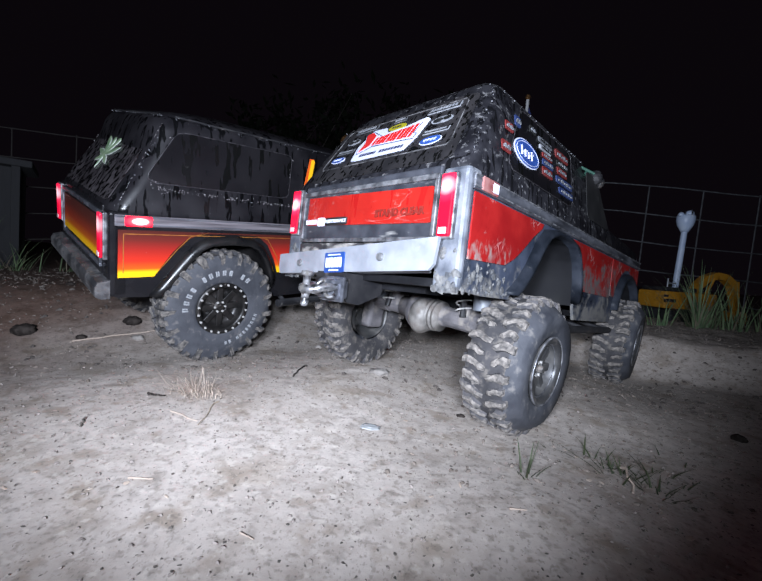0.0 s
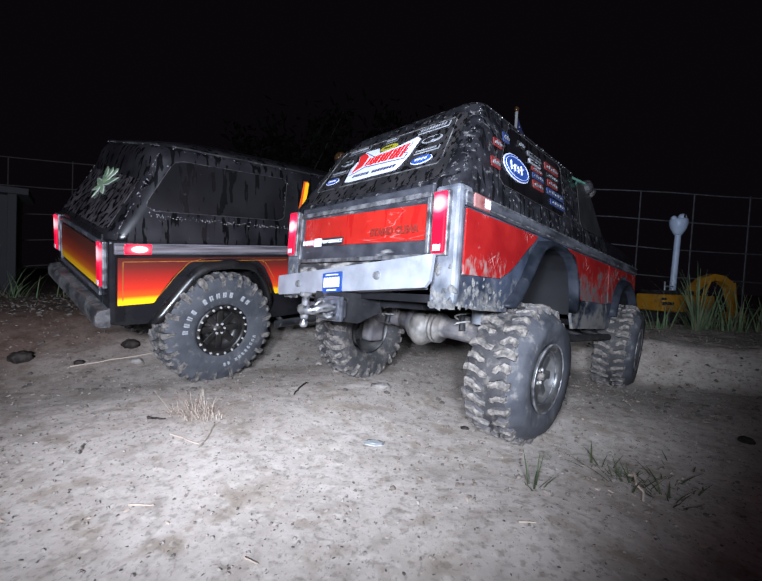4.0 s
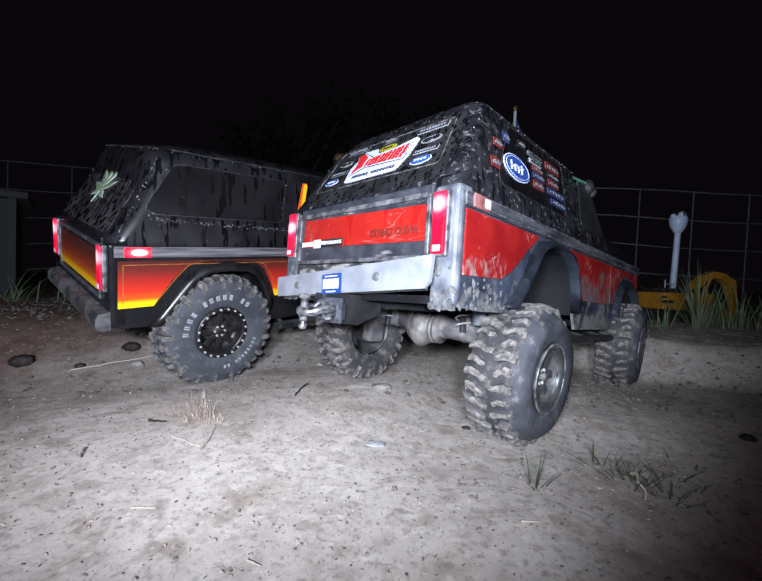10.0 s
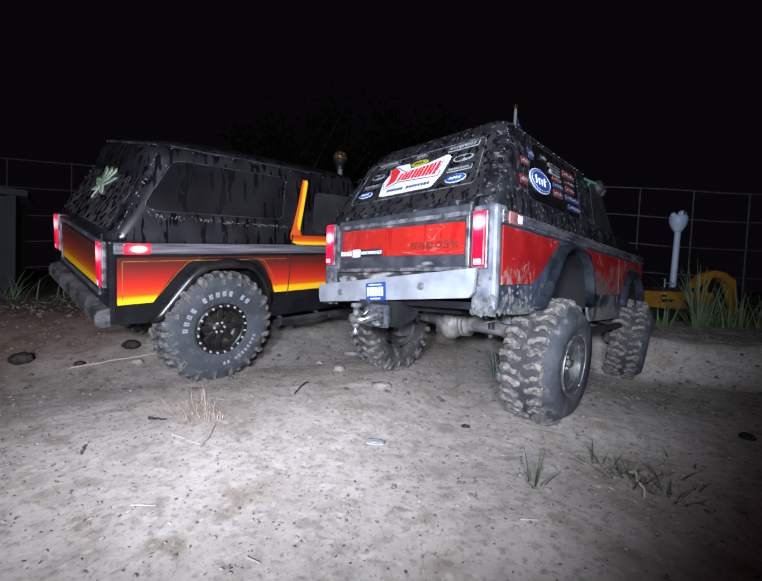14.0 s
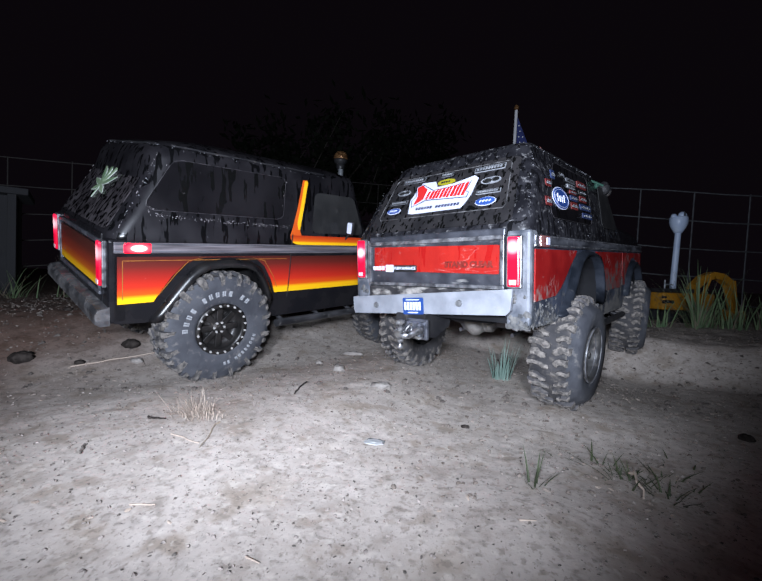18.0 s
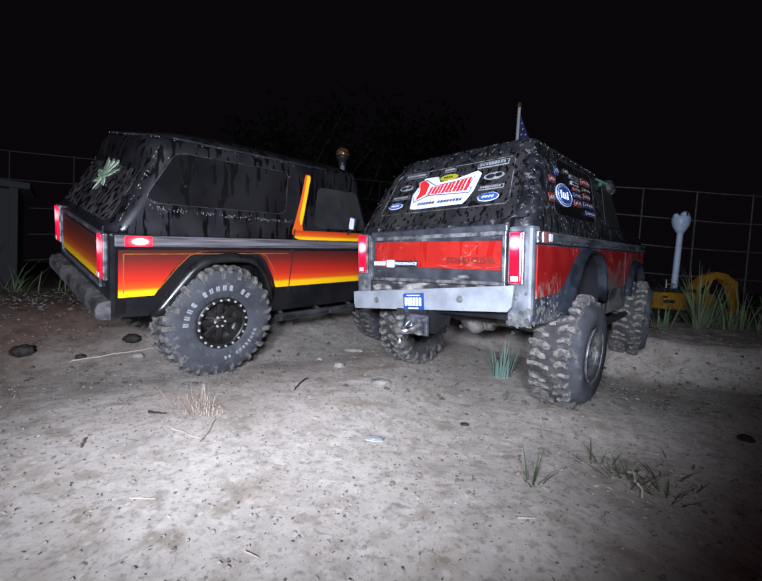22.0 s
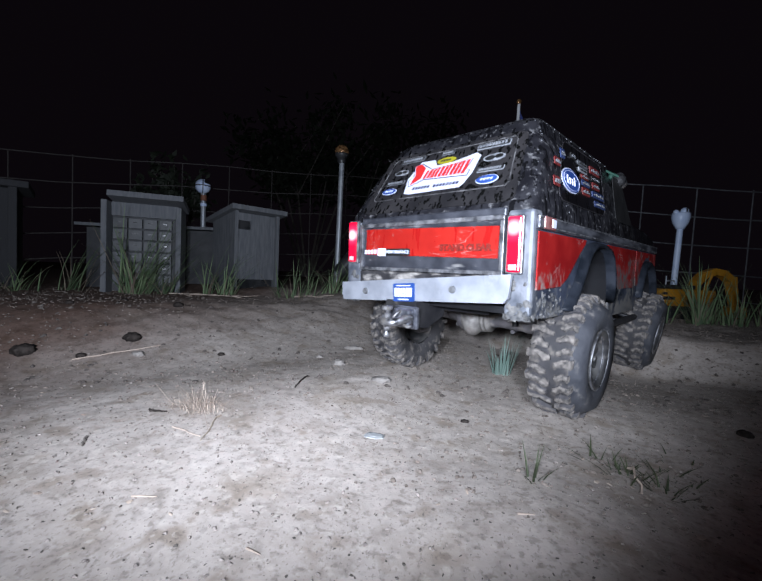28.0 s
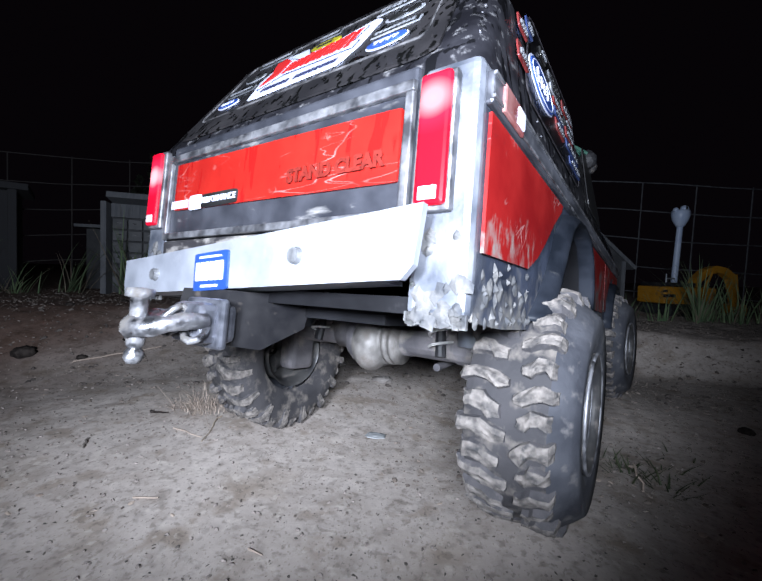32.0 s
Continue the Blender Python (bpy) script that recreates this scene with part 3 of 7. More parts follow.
def tube(bm, pts, radii, seg=6):
    """One round wire through points."""
    pts = [Vector(p) for p in pts]
    if not isinstance(radii, (list, tuple)):
        radii = [radii] * len(pts)
    rings = []
    side = None
    for i, p in enumerate(pts):
        d = (pts[min(i + 1, len(pts) - 1)] - pts[max(i - 1, 0)]).normalized()
        side = d.orthogonal().normalized() if side is None else (side - d * side.dot(d)).normalized()
        up = d.cross(side)
        rings.append([bm.verts.new(p + (side * math.cos(6.2832 * k / seg) + up * math.sin(6.2832 * k / seg)) * radii[i]) for k in range(seg)])
    for p, q in zip(rings, rings[1:]):
        for k in range(seg):
            bm.faces.new([p[k], p[(k + 1) % seg], q[(k + 1) % seg], q[k]])
    bm.faces.new(rings[0])
    bm.faces.new(rings[-1])


def ball(bm, c, r, sx=1, sy=1, sz=1, sub=2):
    m = Matrix.Translation(c) @ Matrix.Diagonal((r * sx, r * sy, r * sz, 1))
    return bmesh.ops.create_icosphere(bm, subdivisions=sub, radius=1, matrix=m)["verts"]


def prism(bm, outline, axis, lo, hi):
    """A flat outline pulled along an axis: outline in the two other axes, in their order."""
    def put(p, h):
        q = list(p)
        q.insert(axis, h)
        return bm.verts.new(q)
    a = [put(p, lo) for p in outline]
    b = [put(p, hi) for p in outline]
    tris = geometry.tessellate_polygon([[Vector((*p, 0)) for p in outline]])
    for t in tris:
        bm.faces.new([a[i] for i in t])
        bm.faces.new([b[i] for i in reversed(t)])
    n = len(outline)
    for i in range(n):
        bm.faces.new([a[i], a[(i + 1) % n], b[(i + 1) % n], b[i]])


def lathe(bm, profile, seg=36, axis="X"):
    rings = []
    for h, r in profile:
        ring = []
        for i in range(seg):
            a = 2 * math.pi * i / seg
            c, s = r * math.cos(a), r * math.sin(a)
            ring.append(bm.verts.new((h, c, s) if axis == "X" else (c, s, h)))
        rings.append(ring)
    for p, q in zip(rings, rings[1:]):
        for i in range(seg):
            bm.faces.new([p[i], p[(i + 1) % seg], q[(i + 1) % seg], q[i]])
    return rings


def round_rect(x, y0, y1, r, n=4):
    pts = []
    for cx, cy, a0 in ((x - r, y1 - r, 0), (-x + r, y1 - r, 90), (-x + r, y0 + r, 180), (x - r, y0 + r, 270)):
        for i in range(n + 1):
            a = radians(a0 + 90 * i / n)
            pts.append((cx + r * math.cos(a), cy + r * math.sin(a)))
    return pts


def loft(bm, rings, cap=True):
    rows = [[bm.verts.new(p) for p in ring] for ring in rings]
    for p, q in zip(rows, rows[1:]):
        n = len(p)
        for i in range(n):
            bm.faces.new([p[i], p[(i + 1) % n], q[(i + 1) % n], q[i]])
    if cap:
        bm.faces.new(rows[0])
        bm.faces.new(rows[-1])
    return rows


def sheet(bm, corners, thick=0.0008, r=0.12, n=3):
    """A thin plate with rounded corners between four corners (counter-clockwise seen from its front)."""
    a, b, c, d = [Vector(p) for p in corners]
    nrm = ((b - a).cross(d - a)).normalized()
    uv = []
    for cu, cv, a0 in ((1 - r, 1 - r, 0), (r, 1 - r, 90), (r, r, 180), (1 - r, r, 270)):
        for i in range(n + 1):
            t = radians(a0 + 90 * i / n)
            uv.append((cu + r * math.cos(t), cv + r * math.sin(t)))
    pts = [(a * (1 - u) + b * u) * (1 - v) + (d * (1 - u) + c * u) * v for u, v in uv]
    lo = [bm.verts.new(p) for p in pts]
    hi = [bm.verts.new(p + nrm * thick) for p in pts]
    bm.faces.new(list(reversed(lo)))
    bm.faces.new(hi)
    k = len(pts)
    for i in range(k):
        bm.faces.new([lo[i], lo[(i + 1) % k], hi[(i + 1) % k], hi[i]])


def disc(bm, centre, u, v, ru, rv, thick=0.0008, seg=24):
    c, u, v = Vector(centre), Vector(u).normalized(), Vector(v).normalized()
    n = u.cross(v).normalized()
    pts = [c + u * ru * math.cos(2 * math.pi * i / seg) + v * rv * math.sin(2 * math.pi * i / seg) for i in range(seg)]
    lo = [bm.verts.new(p) for p in pts]
    hi = [bm.verts.new(p + n * thick) for p in pts]
    bm.faces.new(list(reversed(lo)))
    bm.faces.new(hi)
    for i in range(seg):
        bm.faces.new([lo[i], lo[(i + 1) % seg], hi[(i + 1) % seg], hi[i]])


# ---- ground ----


def step(a, b, v):
    t = min(1.0, max(0.0, (v - a) / (b - a)))  # also runs down, where b is less than a
    return t * t * (3 - 2 * t)


def bank(x, y):
    """The height of the ground without its clods: flat in front, with a bank behind."""
    left = 0.068 * step(0.50, 0.84, -0.6 * x + 0.8 * y) * step(0.28, 0.60, y)
    right = 0.052 * step(0.70, 0.83, 0.5 * x + 0.87 * y)
    rut = 0.010 * math.exp(-((x - 0.09) ** 2 + (y - 0.19) ** 2) / 0.005)
    across = (x + 0.016) * 0.86 - (y - 0.476) * 0.51
    ridge = 0.016 * math.exp(-0.5 * (across / (0.055 if across > 0 else 0.130)) ** 2) * step(0.16, 0.46, y) * step(1.6, 0.9, y)
    mound = 0.014 * math.exp(-((x + 0.350) ** 2 / 0.006 + (y - 1.055) ** 2 / 0.003))
    dip = 0.008 * math.exp(-((x - 0.37) ** 2 + (y - 0.555) ** 2) / 0.008)
    rise = 0.006 * step(0.31, 0.41, y) * math.exp(-((x - 0.235) / 0.10) ** 2)
    return max(left, right) - dip + rise + 0.3 * min(left, right) + 0.012 * step(1.0, 1.6, y) + rut + ridge + mound


def ground_z(x, y):
    near = math.exp(-((x * x + (y - 0.6) ** 2) / 4.0))
    h = bank(x, y)
    rough = step(0.020, 0.050, h) * step(2.0, 1.2, y)
    h += rough * (0.0026 * noise.noise((x * 13, y * 13, 9.1)) + 0.0030 * noise.noise((x * 34, y * 34, 3.3)))
    h += near * (0.0014 * noise.noise((x * 6, y * 6, 1.3)) + 0.0008 * noise.noise((x * 19, y * 19, 4.1)))
    return h


def crumbs(x, y):
    """Loose crumbs and clods: small on the trodden yard, larger towards the bank."""
    far = step(0.26, 0.60, y)
    lump = max(0.0, noise.noise((x * 42, y * 42, 5.5)) - 0.16)
    clod = max(0.0, noise.noise((x * 78, y * 78, 8.3)) - 0.10)
    fine = noise.noise((x * 118, y * 118, 2.2))
    return (0.0003 + 0.0005 * far) * lump + (0.0006 + 0.0006 * far) * clod + (0.0004 + 0.0001 * far) * fine


def build_ground():
    def axis(lo, hi, fine, far):
        mid = list(np.arange(lo, hi, fine))
        out, d, v = [], fine, hi
        while v < far:
            out.append(v)
            v += d
            d *= 1.35
        out.append(far)
        neg, d, v = [], fine, lo
        while v > -far:
            d *= 1.35
            v -= d
            neg.append(v)
        neg.append(-far)
        return sorted(neg) + mid + out
    xs, ys = axis(-1.0, 1.0, 0.0040, 400.0), axis(0.06, 1.12, 0.0038, 400.0)
    verts = []
    for y in ys:
        for x in xs:
            z = ground_z(x, y) if abs(x) < 6 and abs(y) < 6 else 0.06 * (1 if y > 1 else 0)
            if abs(x) < 1.1 and 0 < y < 1.3:
                z += crumbs(x, y)
            verts.append((x, y, z))
    w = len(xs)
    faces = [(j * w + i, j * w + i + 1, (j + 1) * w + i + 1, (j + 1) * w + i) for j in range(len(ys) - 1) for i in range(w - 1)]
    me = bpy.data.meshes.new("ground")
    me.from_pydata(verts, [], faces)
    me.polygons.foreach_set("use_smooth", [True] * len(me.polygons))
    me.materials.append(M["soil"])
    return tagged(new("ground", me), "pale trodden earth rising to a low bank", "ground", kind="structure")


build_ground()

# ---- trucks: x to the right, y forwards from the tailgate, z up from the height of the axles ----
AXLE_Y = {"red": (0.111, 0.424), "black": (0.111, 0.434)}
TRACK = {"red": 0.1055, "black": 0.094}
PORTAL = 0.023
ARCH = ((0.112, 0.068), (0.432, 0.062))


OPENING = {  # edge of the rear wheel opening in the body side, from its rear foot to its front foot
    "red": [(0.070, 0.030), (0.074, 0.046), (0.088, 0.056), (0.102, 0.070), (0.116, 0.090), (0.130, 0.1035), (0.150, 0.1090), (0.175, 0.1095), (0.198, 0.1045), (0.212, 0.090),
            (0.219, 0.070), (0.222, 0.045), (0.223, 0.030)],
    "black": [(0.036, 0.030), (0.044, 0.044), (0.058, 0.0625), (0.074, 0.0835), (0.084, 0.0945), (0.096, 0.1005), (0.119, 0.1020), (0.142, 0.1005), (0.155, 0.0940), (0.166, 0.078),
              (0.174, 0.060), (0.178, 0.042), (0.180, 0.030)],
    "black_front": [(0.352, 0.030), (0.364, 0.044), (0.379, 0.0635), (0.392, 0.0835), (0.403, 0.0945), (0.416, 0.1005), (0.440, 0.1020), (0.463, 0.1005), (0.475, 0.0940), (0.484, 0.078),
                    (0.488, 0.060), (0.490, 0.045), (0.491, 0.030)],
}


def arch(i, grow, z_end, n=12, style="black"):
    """The edge of a wheel arch from its rear foot to its front foot, made larger by grow."""
    if i == 1 and style == "red":
        cy, ry = ARCH[i]
        ry, rz, cz = ry + grow, 0.064 + grow, 0.030
        t0 = math.asin(max(-1, min(1, (z_end - cz) / rz)))
        return [(cy + ry * math.cos(t), cz + rz * math.sin(t)) for t in [math.pi - t0 - (math.pi - 2 * t0) * k / n for k in range(n + 1)]]
    pts = [Vector(p) for p in OPENING[style if i == 0 else "black_front"]]
    out = []
    for k, p in enumerate(pts):
        d = (pts[min(k + 1, len(pts) - 1)] - pts[max(k - 1, 0)]).normalized()
        q = p + Vector((-d.y, d.x)) * grow
        out.append((q.x, min(q.y, 0.1130)))
    cut = []
    for p, q in zip(out, out[1:]):
        if (p[1] - z_end) * (q[1] - z_end) < 0:
            f = (z_end - p[1]) / (q[1] - p[1])
            cut.append((p[0] + f * (q[0] - p[0]), z_end))
        if q[1] > z_end:
            cut.append(q)
    return cut


def side_x(z):
    """Half the width of the upper cab at a height."""
    return 0.1050 + (0.0930 - 0.1050) * (z - 0.134) / 0.074


def on_side(y, z, s, off=0.0):
    return (s * (side_x(z) + off), y, z)


def on_rear(x, z, off=0.0):
    t = (z - 0.134) / 0.074
    return (x, 0.0008 + 0.0450 * t - off * 0.83, z + off * 0.55)


def side_poly(bm, pts, s, off):
    """A thin decal of any outline on the upper side of the cab, given in y and z."""
    lo = [bm.verts.new(on_side(y, z, s, off)) for y, z in pts]
    hi = [bm.verts.new(on_side(y, z, s, off + 0.0006)) for y, z in pts]
    for tri in geometry.tessellate_polygon([[Vector((*p, 0)) for p in pts]]):
        bm.faces.new([hi[k] for k in tri])
    n = len(pts)
    for k in range(n):
        bm.faces.new([lo[k], lo[(k + 1) % n], hi[(k + 1) % n], hi[k]])


def strip(bm, quad, s):
    sheet(bm, quad if s > 0 else [quad[1], quad[0], quad[3], quad[2]])


def squeeze(bm, narrow):
    """The black truck's tyres are narrower: draw the inner edge towards the outer one."""
    if narrow:
        for v in bm.verts:
            v.co.x = 0.022 + (v.co.x - 0.022) * 0.84 if v.co.x < 0.022 else v.co.x


def draw_in(bm):
    """The red truck's tread stops short of its bulging outer sidewall."""
    for v in bm.verts:
        if v.co.x > 0:
            v.co.x *= 0.70


def build_wheel(truck, colour, lettered, R):
    """One wheel with its axle along x and its outer face towards +x."""
    w = new("wheel")
    w.parent = truck
    W = 0.0235
    small = 0.90 if lettered else 0.84  # the red truck has smaller rims
    E = 0.0205 if lettered else 0.0140  # outer edge of the tread
    bm = bmesh.new()
    lathe(bm, [(-0.018, 0.030), (-0.021, 0.034), (-W, 0.043), (-W, R - 0.011), (-0.0205, R - 0.0058), (-0.008, R - 0.0048), (0.008, R - 0.0048),
               (E, R - 0.0058)], 48)
    bmesh.ops.remove_doubles(bm, verts=bm.verts, dist=1e-6)
    squeeze(bm, lettered)
    part("tyre", bm, M["tyre"], w, "black rubber tyre caked with mud", smooth=True)
    bm = bmesh.new()
    lathe(bm, [(E, R - 0.0058), (W - (0.0 if lettered else 0.0030), R - 0.011), (W + 0.0008, 0.047), (W, 0.040 * small), (0.0215, 0.0345 * small), (0.0185, 0.031 * small)], 48)
    part("sidewall", bm, M["sidewall"], w, "dusty grey tyre sidewall", smooth=True)
    bm = bmesh.new()
    rng = random.Random(5)
    n = 34 if lettered else 32
    for row in (0, 1):
        sx = 1 if row else -1
        for k in range(n):
            a = 2 * math.pi * (k + 0.45 * row + rng.uniform(-0.08, 0.08)) / n
            half = math.pi * R / n * rng.uniform(0.44, 0.66)
            skew = rng.uniform(0.0002, 0.0008)
            long = k % 2 == 0
            x0 = 0.0016 if long else 0.0042
            x2 = 0.0246 if long else 0.0222
            low = rng.uniform(0, 0.0016)
            m = Matrix.Rotation(a, 4, "X")
            prof = [(x0, -0.0008), (x0 + 0.005, 0.0), (0.0118, -0.0001), (0.0168, 0.0), (x2 - 0.0022, -0.0012), (x2, -0.0046), (x2 - 0.0004, -0.0150 if long else -0.0100)]
            rows = []
            for q, (px, dz) in enumerate(prof):
                wide = half * ((0.62, 0.95, 1.0, 0.86, 1.0, 0.92, 0.72)[q]) * rng.uniform(0.72, 1.15)
                off = skew * (q - 2.5) + (0.0011 if q in (2, 3) else -0.0006)
                r = []
                for f in (-1, -0.3, 0.35, 1):
                    drop = 0.0009 if abs(f) == 1 else 0.0
                    r.append(bm.verts.new(m @ Vector((sx * (px + rng.uniform(-0.0005, 0.0005)), wide * f + off + rng.uniform(-0.0003, 0.0003),
                                                      R + dz - drop - low + rng.uniform(-0.0010, 0.0005)))))
                deep = q < 4
                zb, xb = (R - 0.0062 if deep else min(R - 0.0105, R + dz)), (px if deep else 0.0208)
                r.insert(0, bm.verts.new(m @ Vector((sx * xb, -wide * 1.12 + off, zb))))
                r.append(bm.verts.new(m @ Vector((sx * xb, wide * 1.12 + off, zb))))
                rows.append(r)
            for p_, q_ in zip(rows, rows[1:]):
                for h in range(5):
                    f = bm.faces.new([p_[h], p_[h + 1], q_[h + 1], q_[h]])
                    f.material_index = 1 if 0 < h < 4 else 0
            bm.faces.new(rows[0])
            bm.faces.new(rows[-1])
    squeeze(bm, lettered)
    if not lettered:
        draw_in(bm)
    tread = part("tread", bm, M["lug" if lettered else "lug_pale"], w, "chunky mud-terrain tread blocks full of soil")
    tread.data.materials.append(M["lug_top_dark" if lettered else "lug_top"])
    bm = bmesh.new()
    lathe(bm, [(-0.020, 0.032), (-0.017, 0.029), (0.010, 0.028), (0.0165, 0.0295), (0.0205, 0.0318), (0.0225, 0.0352), (0.0240, 0.0350), (0.0240, 0.0300),
               (0.0215, 0.0278), (0.013, 0.0262), (0.011, 0.020), (0.0125, 0.010), (0.0150, 0.0085), (0.0150, 0.0001)], 40)
    bmesh.ops.scale(bm, vec=(1, small, small), verts=bm.verts[:])
    part("rim", bm, M[colour], w, "dark steel wheel rim with a beadlock ring", smooth=True)
    if not lettered:
        bm = bmesh.new()
        tube(bm, [(0.0238, 0.0345 * small * math.cos(k * 0.15708), 0.0345 * small * math.sin(k * 0.15708)) for k in range(41)], 0.0009, 6)
        tube(bm, [(0.0200, 0.0275 * small * math.cos(k * 0.15708), 0.0275 * small * math.sin(k * 0.15708)) for k in range(41)], 0.0006, 6)
        part("bead_ring", bm, M["trim_bright"], w, "worn bright metal bead ring", smooth=True)
    bm = bmesh.new()
    for k in range(8):
        a = 2 * math.pi * k / 8
        m = Matrix.Rotation(a, 4, "X")
        box(bm, 0.0105, 0.0160, -0.0042, 0.0042, 0.008, 0.0275, 0.001, m)
    bmesh.ops.scale(bm, vec=(1, small, small), verts=bm.verts[:])
    part("spokes", bm, M[colour], w, "eight stubby wheel spokes")
    bm = bmesh.new()
    rod(bm, (-0.001, 0, 0), (0.0012, 0, 0), 0.0014, seg=6)
    bolt = mesh_of("bolt", bm, M["bolt"])
    if lettered:
        for k in range(20):
            a = 2 * math.pi * (k + 0.5) / 20
            shared("bolt", bolt, w, Matrix.Translation((0.0244, 0.0325 * small * math.cos(a), 0.0325 * small * math.sin(a))))
    for k in range(6):
        a = 2 * math.pi * k / 6
        shared("wheel_nut", bolt, w, Matrix.Translation((0.0158, 0.0062 * math.cos(a), 0.0062 * math.sin(a))))
    bm = bmesh.new()
    rod(bm, (0.014, 0, 0), (0.0205, 0, 0), 0.0034, 0.0028, 8)
    part("hub_cap", bm, M[colour], w, "small round hub cap")
    if lettered:
        marks = []
        for wide, high, seed in ((0.0062, 0.0085, 0), (0.0062, 0.0085, 1), (0.0044, 0.0056, 0), (0.0044, 0.0056, 1)):
            bm = bmesh.new()
            high *= 0.76
            if seed:
                box(bm, 0, 0.0014, -wide * 0.32, wide * 0.30, 0, high, wide * 0.05)
            else:
                box(bm, 0, 0.0014, -wide * 0.34, -wide * 0.04, 0, high, wide * 0.05)
                box(bm, 0, 0.0014, wide * 0.06, wide * 0.34, high * 0.08, high, wide * 0.05)
            marks.append(mesh_of("sidewall_mark", bm, M["letter"]))
        for a0, count, gap, first in ((3.07, 13, 0.185, 0), (-0.30, 11, 0.115, 2)):
            for k in range(count):
                if (count == 13 and k in (4, 10)) or (count == 11 and k == 8):
                    continue
                m = Matrix.Rotation(a0 - k * gap - math.pi / 2, 4, "X") @ Matrix.Translation((0.0235, 0, 0.0405 if first == 0 else 0.0425))
                shared("sidewall_mark", marks[first + (k * 7 // 3) % 2], w, m)
    return w


def spring(bm, a, b, r, turns=7, wire=0.0008):
    a, b = Vector(a), Vector(b)
    q = (b - a).to_track_quat("Z", "Y").to_matrix()
    L = (b - a).length
    n = turns * 10
    pts = []
    for i in range(n + 1):
        t = 2 * math.pi * i / 10
        pts.append(a + q @ Vector((r * math.cos(t), r * math.sin(t), L * i / n)))
    tube(bm, pts, wire, 5)


